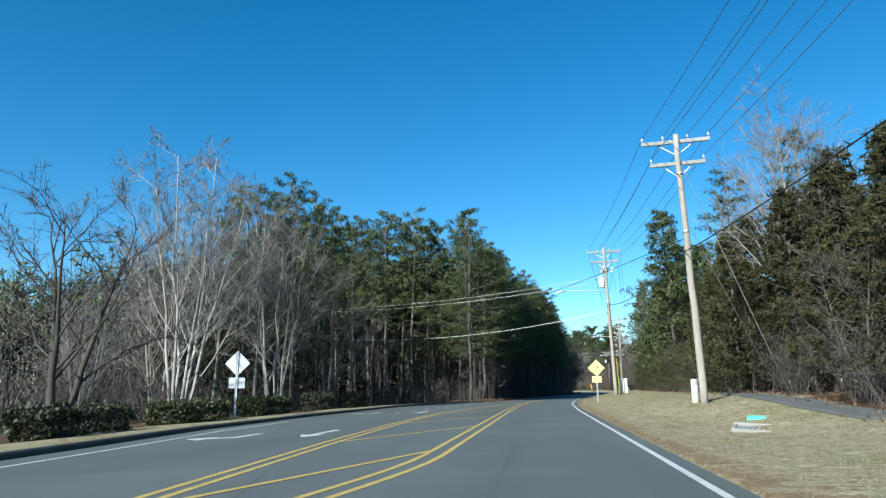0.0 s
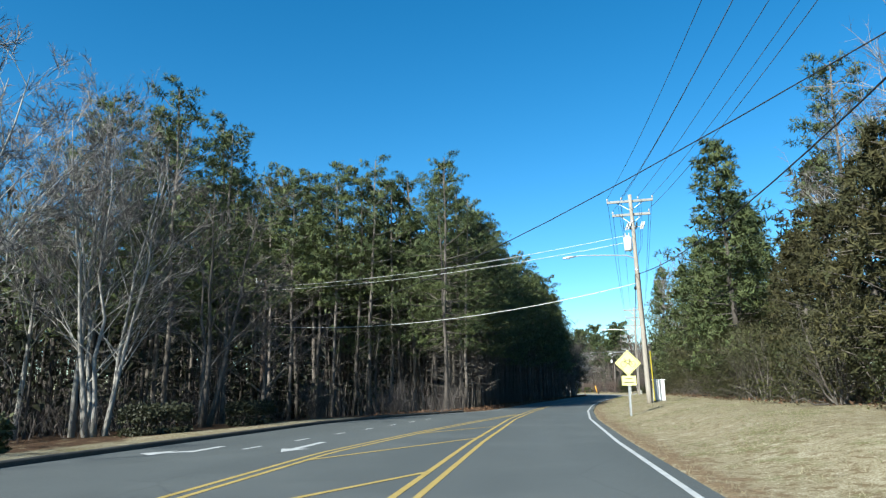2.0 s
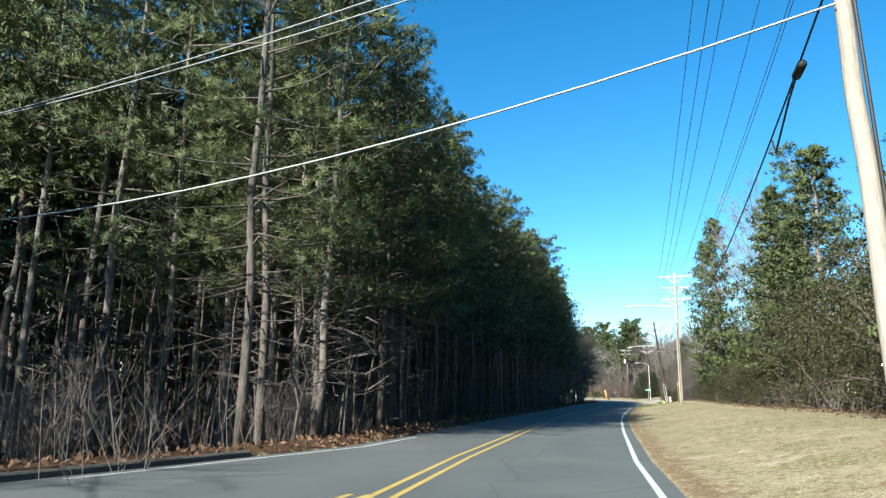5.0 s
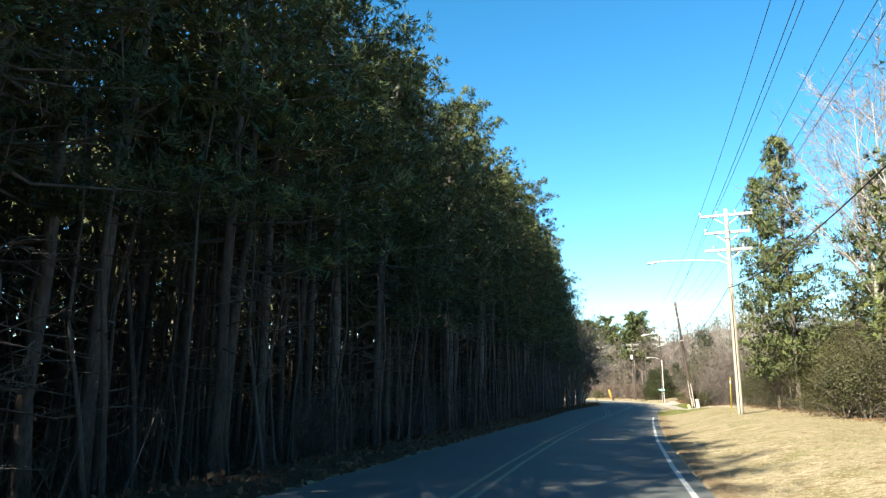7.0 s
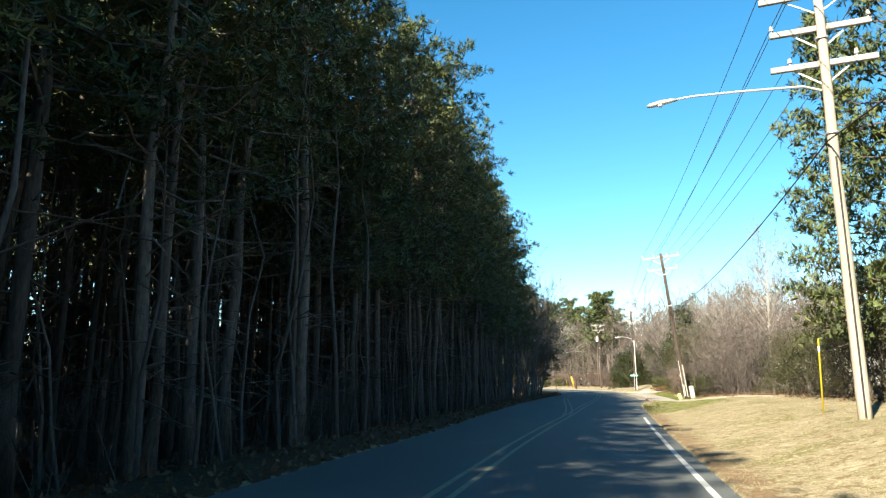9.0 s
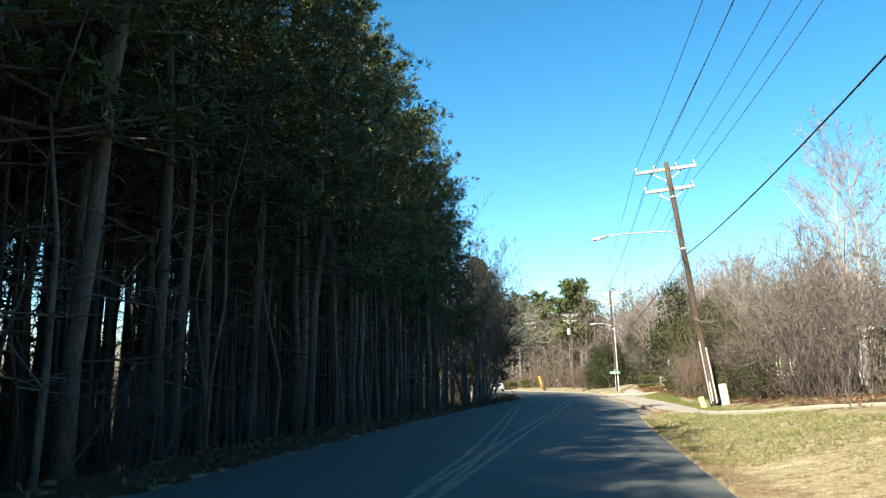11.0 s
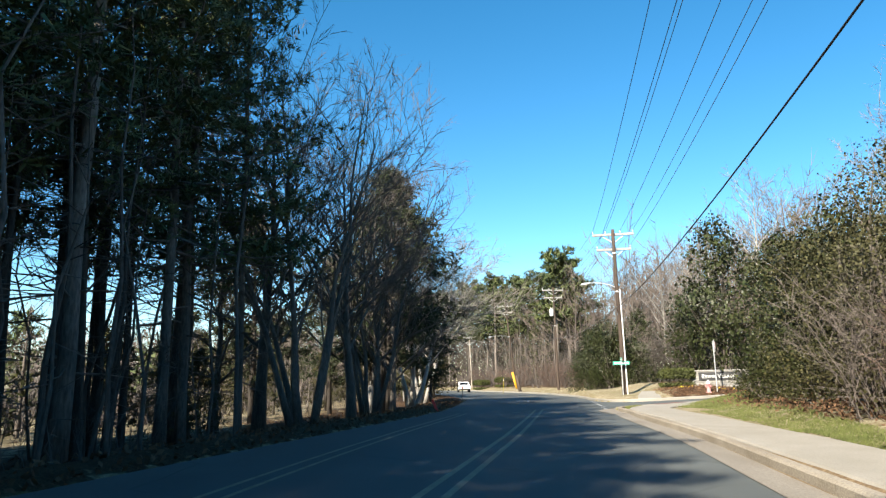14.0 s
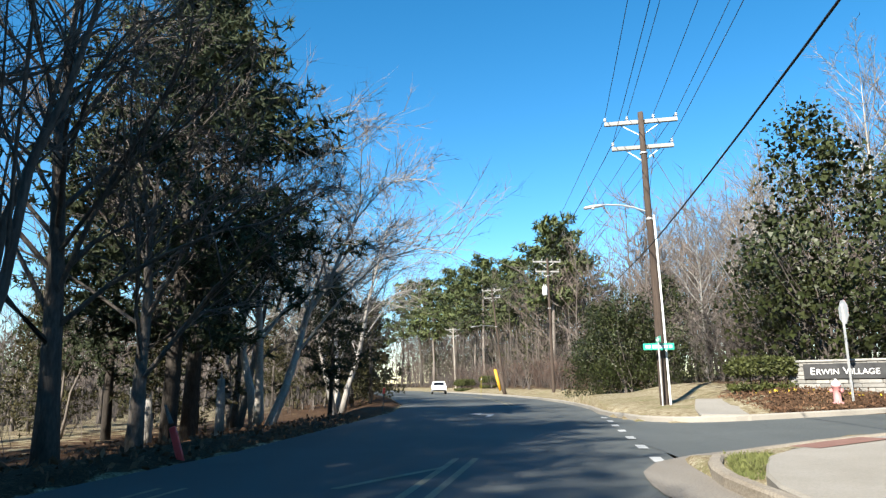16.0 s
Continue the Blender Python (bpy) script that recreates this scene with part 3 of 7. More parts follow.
def setting():
    ground_cover()
    road = road_surface()
    # edge lines
    m = Mesh()
    strip(m, -60, 119, lambda y: edge_right(y) - 0.05, lambda y: edge_right(y) + 0.05, 0.004)
    marking("edge_line", "white painted edge line", m, PAINT_WHITE, road)
    m = Mesh()
    strip(m, -60, 25, lambda y: edge_left(y) + 0.42, lambda y: edge_left(y) + 0.51, 0.004)
    marking("edge_line", "white painted edge line", m, PAINT_WHITE, road)
    m = Mesh()
    strip(m, 57, 68, lambda y: edge_left(y) + 0.02, lambda y: edge_left(y) + 0.12, 0.004)
    marking("edge_line", "white painted edge line", m, PAINT_WHITE, road)
    # double yellow lines
    for k in (-0.15, 0.15):
        m = Mesh()
        strip(m, -60, 78, lambda y: centre(y) + k - 0.05, lambda y: centre(y) + k + 0.05, 0.004)
        marking("yellow_line", "yellow painted centre line", m, PAINT_YELLOW, road)
        m = Mesh()
        strip(m, 78, 171, lambda y: centre(y) + k - 0.05, lambda y: centre(y) + k + 0.05, 0.004)
        marking("yellow_line", "faded yellow centre line", m, PAINT_FADED, road)
        m = Mesh()
        strip(m, -20, 56.5, lambda y: left_pair(y) + k * 0.8 - 0.05, lambda y: left_pair(y) + k * 0.8 + 0.05, 0.0045)
        marking("yellow_line", "yellow painted median line", m, PAINT_YELLOW, road)
        m = Mesh()
        strip(m, 120, 168, lambda y: centre(y) - 2.9 * smoothstep(116, 160, y) + k - 0.04, lambda y: centre(y) - 2.9 * smoothstep(116, 160, y) + k + 0.04, 0.0045)
        marking("yellow_line", "faded yellow median line", m, PAINT_FADED, road)
        m = Mesh()
        strip(m, 196, 300, lambda y: centre(y) + k - 0.05, lambda y: centre(y) + k + 0.05, 0.004)
        marking("yellow_line", "faded yellow centre line", m, PAINT_FADED, road)
    for y0 in (-0.4, 7.6, 15.7, 23.4, 31.3, 39.5):
        y1 = y0 + (6.2 if y0 < 39 else 4.2)
        m = Mesh()
        ribbon(m, [(left_pair(y0) + 0.1, y0), (centre(y1) - 0.15, y1)], 0.11, 0.0055)
        marking("hatch_line", "yellow painted diagonal hatch line", m, PAINT_YELLOW, road)
    m = Mesh()
    ribbon(m, [(12.3, 167.9), (13.45, 169.9)], 0.12, 0.0055)
    marking("hatch_line", "faded yellow diagonal hatch line", m, PAINT_FADED, road)
    # arrows and lane dashes
    for x, y, length, turn, kind in ((-5.2, 20.1, 2.9, math.pi, "ahead"), (-6.7, 18.5, 2.9, math.pi, "right"), (-5.45, 36.0, 2.9, math.pi, "ahead"), (-7.5, 34.6, 2.9, math.pi, "right"), (14.15, 184.6, 3.6, -0.1, "left")):
        marking("lane_arrow", "white painted lane arrow", arrow(Mesh(), x, y, length, turn, kind), PAINT_WHITE, road)
    for i in range(7):
        y0 = 33.8 + 2.72 * i
        x0 = -6.62 + 0.24 * i
        m = Mesh()
        ribbon(m, [(x0, y0), (x0 + 0.06, y0 + 0.9)], 0.11, 0.004)
        marking("lane_dash", "short white lane dash", m, PAINT_WHITE, road)
    for i in range(7):
        y0 = 170.2 + 2.05 * i
        m = Mesh()
        ribbon(m, [(edge_right(y0) + 0.02, y0), (edge_right(y0 + 0.7) + 0.02, y0 + 0.7)], 0.17, 0.016)
        marking("lane_dash", "short white lane dash", m, PAINT_WHITE, road)
    # kerbs
    m = Mesh()
    slab(m, [(edge_left(y) - EDGE - 0.08, y) for y in np.arange(-40, 62, 1.0)], 0.16, 0.115, 0.25)
    tagged(part("kerb", m, KERB_OLD), "dark weathered concrete kerb", "kerb", kind="structure")
    m = Mesh()
    line = [(edge_right(139) + 1.35, 138.3)] + [(edge_right(y) + 1.1 - 0.45 * smoothstep(152, 165, y), y) for y in np.arange(140, 167, 1.0)] + [(16.55, 167.6), (16.72, 168.8), (17.1, 169.8), (18.0, 170.75), (19.3, 171.6), (20.6, 172.2), (22.5, 173.1), (26, 174.3), (34, 176.3)]
    slab(m, line, 0.17, lambda x, y: 0.15 + street_z(x), 0.25, 0.7)
    tagged(part("kerb", m, KERB_TAN), "dirty tan concrete kerb beside the footpath", "kerb", kind="structure")
    m = Mesh()
    ribbon(m, [(x - 0.32, y) for x, y in line[:28]] + [(16.35, 168.9), (16.8, 170.1), (17.75, 171.1), (19.05, 171.95), (20.4, 172.6)], 0.5, lambda x, y: 0.008 + street_z(x), 0.8)
    ribbon(m, [(16.35, 165.8), (16.25, 167.6), (16.4, 168.9), (16.8, 169.95), (17.6, 170.9), (18.8, 171.75)], 1.0, lambda x, y: 0.014 + street_z(x), 0.5)
    tagged(part("gutter", m, GUTTER), "dirty pale concrete gutter apron", "gutter", kind="structure")
    m = Mesh()
    line2 = [(x, street_far(x) + 0.1) for x in (34, 30, 28, 26, 24.5, 23.3, 22.2, 21.2, 20.3, 19.6, 19.1, 18.75, 18.55)] + [(18.35, 183.5), (18.3, 186), (18.65, 190)] + [(edge_right(y) + EDGE + 0.1, y) for y in np.arange(195, 262, 3.0)]
    slab(m, line2, 0.17, lambda x, y: 0.15 + (street_z(x) if y < 184 else 0), 0.25, 0.8)
    tagged(part("kerb", m, CONCRETE), "pale concrete kerb round the corner", "kerb", kind="structure")
    # side street
    m = Mesh()
    xs = [16.9, 17.3, 17.8, 18.3, 18.8, 19.3, 20, 20.8, 21.6, 22.5, 24, 26, 28, 31, 34, 40, 50, 60]
    v = []
    for x in xs:
        v += [(x, street_near(x), street_z(x)), (x, (street_near(x) + street_far(x)) / 2, street_z(x) + 0.004), (x, street_far(x), street_z(x))]
    m.add(v, [f for i in range(len(xs) - 1) for f in ((3 * i, 3 * i + 3, 3 * i + 4, 3 * i + 1), (3 * i + 1, 3 * i + 4, 3 * i + 5, 3 * i + 2))])
    tagged(part("side_street", m, ASPHALT), "grey asphalt side street mouth", "road", kind="structure")
    # footpaths
    m = Mesh()
    walk_line = [(21, 120), (17.2, 127), (15.3, 132), (14.6, 136), (14.55, 139.5), (15.15, 144), (16.05, 151), (16.85, 159), (17.15, 163.5), (17.5, 167.2), (18.4, 169.4), (20.2, 170.8), (22.8, 171.9), (26, 173.2)]
    def walk_top(x, y):
        return max(0.16, ground_z(x, y) + 0.02) if y < 166 else 0.155 + street_z(x)
    slab(m, walk_line, 1.5, walk_top, 0.3, 0.8)
    tagged(part("footpath", m, CONCRETE), "pale concrete footpath slab", "footpath", kind="structure")
    m = Mesh()
    slab(m, [(21.6, 183.4), (20.9, 181.2), (20.4, 179.0)], 1.25, lambda x, y: ground_z(x, y) + 0.05, 0.3, 0.5)
    tagged(part("footpath", m, CONCRETE), "pale concrete footpath ramp at the corner", "footpath", kind="structure")
    m = Mesh()
    slab(m, [(15, 8), (11.6, 15.5), (9.7, 22), (8.9, 28), (8.7, 33.5)], 1.7, lambda x, y: ground_z(x, y) + 0.03, 0.2, 0.8)
    tagged(part("footpath", m, PATHWAY), "grey asphalt path through the grass", "footpath", kind="structure")
    m = Mesh()
    ribbon(m, [(18.5, 170.4), (20.0, 171.3)], 0.5, lambda x, y: 0.174 + street_z(x))
    tagged(part("tactile_paving", m, RAMP_RED), "dull red tactile paving strip", "paving", kind="structure")


setting()


# ---------------------------------------------------------------- plants
def rand_dirs(rng, n):
    d = rng.normal(size=(n, 3))
    return d / (np.linalg.norm(d, axis=1)[:, None] + 1e-9)


def blades(rng, centres, per, length, width, lift=0.3, outward=None, spread=1.0, loose=0.0):
    """Tufts of thin blades: per triangles round each centre."""
    c = np.repeat(np.asarray(centres, float), per, axis=0)
    n = len(c)
    if loose:
        c = c + rng.normal(size=(n, 3)) * loose
    d = rand_dirs(rng, n) * spread
    d[:, 2] += lift
    if outward is not None:
        d += np.repeat(outward, per, axis=0)
    d /= np.linalg.norm(d, axis=1)[:, None] + 1e-9
    side = np.cross(d, rand_dirs(rng, n))
    side /= np.linalg.norm(side, axis=1)[:, None] + 1e-9
    ln = length * rng.uniform(0.6, 1.3, n)[:, None]
    w = width * rng.uniform(0.7, 1.3, n)[:, None]
    root = c + d * ln * 0.05
    return np.stack([root - side * w / 2, root + side * w / 2, c + d * ln], 1)


def leaves(rng, centres, per, size, aspect=0.5, spread=0.3, up=0.0):
    """Leaf quads (kite shaped) scattered round each centre."""
    c = np.repeat(np.asarray(centres, float), per, axis=0)
    n = len(c)
    c = c + rng.normal(size=(n, 3)) * spread
    d = rand_dirs(rng, n)
    d[:, 2] += up
    d /= np.linalg.norm(d, axis=1)[:, None] + 1e-9
    s = np.cross(d, rand_dirs(rng, n))
    s /= np.linalg.norm(s, axis=1)[:, None] + 1e-9
    L = size * rng.uniform(0.6, 1.3, n)[:, None]
    return np.stack([c, c + d * L * 0.5 + s * L * aspect / 2, c + d * L, c + d * L * 0.5 - s * L * aspect / 2], 1)


def rounded(m, tri, facing, name, mat, keep=0.35):
    """Loose triangles as one mesh, shaded as the soft round tufts that they make up."""
    flat = np.cross(tri[:, 1] - tri[:, 0], tri[:, 2] - tri[:, 0])
    back = (flat * facing).sum(1) < 0
    tri[back] = tri[back][:, [0, 2, 1]]
    flat[back] *= -1
    nrm = facing / (np.linalg.norm(facing, axis=1)[:, None] + 1e-9) + keep * flat / (np.linalg.norm(flat, axis=1)[:, None] + 1e-9)
    nrm /= np.linalg.norm(nrm, axis=1)[:, None] + 1e-9
    me = m.tris(tri).data(name, mat, True)
    me.normals_split_custom_set_from_vertices(np.repeat(nrm, 3, axis=0).tolist())
    return me


def bent(rng, a, b, sag=0.0, wob=0.1, n=4):
    t = np.linspace(0, 1, n)[:, None]
    p = np.asarray(a) * (1 - t) + np.asarray(b) * t
    p = p + rng.normal(size=(n, 3)) * wob * np.sin(t * math.pi)
    p[:, 2] += sag * np.sin(t[:, 0] * math.pi)
    return p


def pine_meshes(seed, height, clear, radius, limbs, tips, per, base_r, stubs=14, blade=(0.26, 0.05), core=(10, 0.4, 0.16), fill=1.0, taper=0.7):
    """A tall pine: straight tapered trunk with dead branches, and whorled limbs that end in round tufts of needles."""
    rng = np.random.default_rng(seed)
    trunk, crown = Mesh(), Mesh()
    zs = np.linspace(-0.3, height, 9)
    lean = rng.normal(size=2) * 0.022 * height
    path = np.stack([lean[0] * (np.maximum(zs, 0) / height) ** 1.5 + 0.05 * rng.normal(size=9), lean[1] * (np.maximum(zs, 0) / height) ** 1.5 + 0.05 * rng.normal(size=9), zs], 1)
    trunk.tube(path, list(np.interp(zs, [-0.3, 0.6, height * 0.6, height], [base_r * 1.35, base_r, base_r * 0.66, 0.03])), 7)

    def on(z):
        return np.array([np.interp(z, zs, path[:, 0]), np.interp(z, zs, path[:, 1]), z])

    for _ in range(stubs):
        z = rng.uniform(1.4, clear + 2.0)
        a = rng.uniform(0, 2 * math.pi)
        L = rng.uniform(0.4, 2.4)
        q = on(z) + np.array([math.cos(a) * L, math.sin(a) * L, rng.uniform(-0.35, 0.4) * L])
        trunk.tube(bent(rng, on(z), q, 0, 0.07, 3), [0.026, 0.017, 0.006], 3, False)
        for _ in range(3):
            c = on(z) + (q - on(z)) * rng.uniform(0.3, 1.0)
            d = (q - on(z)) * 0.35 + rng.normal(size=3) * 0.3
            w = np.array([rng.normal(), rng.normal(), rng.normal()]) * 0.008
            trunk.add([c - w, c + w, c + d], [(0, 1, 2)])
    cs, ds, inner = [], [], []
    for i in range(limbs):
        u = (i + rng.uniform(0, 1)) / limbs
        z = clear + (height - clear - 0.25) * u
        prof = radius * ((0.62 + 0.42 * math.sin(math.pi * min(1.0, 0.15 + u * 1.15))) * (1 - taper * u ** 3.2))
        a = i * 2.399 + rng.uniform(-0.5, 0.5)
        L = prof * rng.uniform(0.6, 1.2)
        rise = rng.uniform(-0.12, 0.25) + 0.75 * u ** 2
        foot = on(z)
        out = np.array([math.cos(a), math.sin(a), rise])
        side = np.array([-math.sin(a), math.cos(a), 0])
        p = bent(rng, foot, foot + out * L, -0.10 * L * (1 - u), 0.08, 4)
        trunk.tube(p, [0.045 * (1.1 - 0.6 * u), 0.032, 0.02, 0.009], 3, False)
        spots = [1.0, rng.uniform(0.62, 0.8)] + ([rng.uniform(0.35, 0.5)] if L > 1.5 else [])
        for n, t in enumerate(spots):
            c = np.array([np.interp(t, np.linspace(0, 1, 4), p[:, k]) for k in range(3)])
            if n:
                c = c + side * rng.choice((-1, 1)) * rng.uniform(0.12, 0.24) * L * (1.3 - t)
            R = (0.17 + 0.10 * L) * rng.uniform(0.8, 1.2) * fill
            d = rand_dirs(rng, tips)
            d[:, 2] = np.abs(d[:, 2]) * 0.9 - 0.15
            d += out * 0.35
            cs.append(c + d * R * np.array([1, 1, 0.62]))
            d[:, 2] += 0.3
            ds.append(d / (np.linalg.norm(d, axis=1)[:, None] + 1e-9))
            inner.append(c + rng.normal(size=(core[0], 3)) * R * np.array([0.5, 0.5, 0.25]))
    cs.append(on(height)[None])
    ds.append(np.array([[0, 0, 1.0]]))
    cs, ds = np.concatenate(cs), np.concatenate(ds)
    inner = np.concatenate(inner)
    tri = np.concatenate([blades(rng, cs, per, blade[0], blade[1], 0.0, ds * 0.75, 1.0, 0.04), blades(rng, inner, 1, core[1], core[2], 0.1, None)])
    facing = np.concatenate([np.repeat(ds, per, axis=0), np.tile((0, 0, 1.0), (len(inner), 1))])
    return trunk.data("trunk", PINE_BARK, True), rounded(crown, tri, facing, "crown", NEEDLE)


def bare_meshes(seed, height, spread, stems=1, base_r=0.16, bark=None, twig=None, clear=0.25, limbs=18, upright=0.6, droop=0.0, twigs=6, subs=8):
    """A leafless tree: tapered stems, limbs, branches, and fine twigs."""
    rng = np.random.default_rng(seed)
    wood, fine = Mesh(), []
    heads = []
    for s in range(stems):
        a = s * 2 * math.pi / stems + rng.uniform(-0.4, 0.4)
        lean = spread * (0.62 if stems > 1 else 0.08) * rng.uniform(0.6, 1.2)
        top = np.array([math.cos(a) * lean, math.sin(a) * lean, height * rng.uniform(0.82, 1.0)])
        foot = np.array([math.cos(a), math.sin(a), 0]) * (0.12 * stems ** 0.5 if stems > 1 else 0) + np.array([0, 0, -0.2])
        p = bent(rng, foot, top, 0, 0.11, 8)
        r = base_r * (0.75 if stems > 1 else 1)
        wood.tube(p, list(np.interp(np.linspace(0, 1, 8), [0, 0.06, 0.5, 1], [r * 1.3, r, r * 0.55, 0.012])), 6)
        heads.append((p, r))
    for p, r in heads:
        n1 = max(5, limbs // stems)
        for i in range(n1):
            t = clear + (1 - clear) * (i + rng.uniform(0, 1)) / n1 * 0.96
            base = np.array([np.interp(t, np.linspace(0, 1, 8), p[:, j]) for j in range(3)])
            a = i * 2.399 + rng.uniform(-0.6, 0.6)
            L = spread * (1.15 - 0.75 * t) * rng.uniform(0.6, 1.15)
            up = upright * rng.uniform(0.6, 1.5)
            tip = base + np.array([math.cos(a), math.sin(a), up]) * L
            q = bent(rng, base, tip, 0.10 * L - droop * L, 0.09, 5)
            r1 = max(0.013, r * 0.40 * (1 - 0.7 * t))
            wood.tube(q, [r1, r1 * 0.8, r1 * 0.6, r1 * 0.4, 0.006], 4, False)
            for j in range(subs):
                t2 = 0.2 + 0.8 * (j + rng.uniform(0, 1)) / subs
                b2 = np.array([np.interp(t2, np.linspace(0, 1, 5), q[:, k]) for k in range(3)])
                d = (tip - base) / (np.linalg.norm(tip - base) + 1e-9) + rng.normal(size=3) * 0.55 + np.array([0, 0, 0.25 * upright])
                L2 = L * rng.uniform(0.3, 0.62) * (1.15 - 0.4 * t2)
                tip2 = b2 + d / np.linalg.norm(d) * L2
                q2 = bent(rng, b2, tip2, 0.05 * L2, 0.06, 3)
                r2 = max(0.007, r1 * 0.38)
                wood.tube(q2, [r2, r2 * 0.7, 0.004], 3, False)
                for k in range(5):
                    t3 = 0.2 + 0.8 * (k + rng.uniform(0, 1)) / 5
                    b3 = b2 + (tip2 - b2) * t3
                    d3 = d + rng.normal(size=3) * 0.7
                    d3 /= np.linalg.norm(d3)
                    L3 = L2 * rng.uniform(0.3, 0.6) + 0.12
                    side = np.cross(d3, rng.normal(size=3))
                    side /= np.linalg.norm(side) + 1e-9
                    w = 0.012
                    fine.append((b3 - side * w, b3 + side * w, b3 + d3 * L3))
                    for _ in range(twigs - 2):
                        t4 = rng.uniform(0.3, 0.9)
                        b4 = b3 + d3 * L3 * t4
                        d4 = d3 + rng.normal(size=3) * 0.8
                        d4 /= np.linalg.norm(d4)
                        fine.append((b4 - side * 0.0085, b4 + side * 0.0085, b4 + d4 * L3 * rng.uniform(0.3, 0.7)))
    tw = Mesh().tris(fine)
    return wood.data("trunk", bark or GREY_BARK, True), tw.data("crown", twig or TWIG)


def cedar_high_meshes(seed, height, radius, foot, clumps=1500):
    """An old cedar with a clear stem and a broad ragged column of dark sprays and dead twigs."""
    rng = np.random.default_rng(seed)
    wood, cs, fine = Mesh(), [], []
    wood.tube([(0, 0, -0.3), (0.1, 0, height * 0.3), (0, 0.1, height * 0.97)], [0.24, 0.19, 0.02], 8)
    n = 90
    for i in range(n):
        u = (i + rng.uniform(0, 1)) / n
        z = foot + (height - foot - 0.4) * u
        a = i * 2.399 + rng.uniform(-0.6, 0.6)
        L = radius * (0.75 + 0.5 * math.sin(math.pi * min(1, u * 1.1))) * (1.08 - u ** 3) * rng.uniform(0.6, 1.15)
        tip = np.array([math.cos(a) * L, math.sin(a) * L, z + L * rng.uniform(-0.15, 0.4)])
        p = bent(rng, (0, 0, z), tip, 0.05 * L, 0.1, 4)
        wood.tube(p, [0.04, 0.03, 0.02, 0.006], 3, False)
        k = int(clumps / n)
        t = rng.uniform(0.2, 1.05, k)[:, None] ** 0.7
        cs.append(p[0] * (1 - t) + p[3] * t + rng.normal(size=(k, 3)) * np.array([0.32, 0.32, 0.2]))
        for _ in range(10):
            b = p[0] + (p[3] - p[0]) * rng.uniform(0.3, 1)
            d = (p[3] - p[0]) / (L + 1e-6) + rng.normal(size=3) * 0.6
            s = rng.normal(size=3) * 0.008
            fine.append((b - s, b + s, b + d * rng.uniform(0.5, 1.3)))
    f = Mesh().tris(blades(rng, np.concatenate(cs), 7, 0.30, 0.085, 0.1, None))
    wood.tris(fine)
    return wood.data("trunk", DARK_AND_SHADE_BARK, True), f.data("crown", CEDAR)


def lumpy_points(rng, n, size, shell=0.55, lumps=9, cone=0.0):
    """Points in a lumpy, gappy mass standing on z = 0; cone 1 narrows it to a point."""
    c = rand_dirs(rng, lumps) * rng.uniform(0.25, 0.75, (lumps, 1))
    rad = rng.uniform(0.32, 0.55, lumps)
    out = []
    while len(out) < n:
        i = rng.integers(lumps)
        d = rand_dirs(rng, 1)[0]
        p = c[i] + d * rad[i] * rng.uniform(shell, 1.0)
        if np.linalg.norm(p) > 1.05:
            continue
        z = (p[2] + 1) / 2
        k = 1 - cone * z
        out.append((p[0] * k * size[0] * (1 + 0.25 * cone), p[1] * k * size[1] * (1 + 0.25 * cone), z * size[2]))
    return np.array(out)


def cedar_meshes(seed, height, radius, clumps=900, mat=None):
    """A dense cedar: stem, many drooping limbs and layered sprays down to the ground."""
    rng = np.random.default_rng(seed)
    wood = Mesh()
    wood.tube([(0, 0, -0.2), (0.05, 0, height * 0.5), (0, 0.05, height * 0.97)], [0.16, 0.1, 0.015], 6)
    cs = []
    n = 70
    for i in range(n):
        u = (i + rng.uniform(0, 1)) / n
        z = 0.5 + (height - 0.7) * u
        a = i * 2.399 + rng.uniform(-0.6, 0.6)
        L = radius * (1.05 - u ** 1.4) * rng.uniform(0.65, 1.2) + 0.15
        tip = np.array([math.cos(a) * L, math.sin(a) * L, z + L * rng.uniform(-0.05, 0.45)])
        p = bent(rng, (0, 0, z), tip, 0.05 * L, 0.06, 3)
        wood.tube(p, [0.028, 0.018, 0.006], 3, False)
        k = int(clumps / n)
        t = rng.uniform(0.25, 1.05, k)[:, None] ** 0.7
        cs.append(p[0] * (1 - t) + p[2] * t + rng.normal(size=(k, 3)) * np.array([0.2, 0.2, 0.17]) * (0.6 + 0.2 * L))
    cs = np.concatenate(cs)
    f = Mesh().tris(blades(rng, cs, 8, 0.27, 0.078, 0.15, None))
    return wood.data("trunk", GREY_BARK, True), f.data("crown", mat or CEDAR)


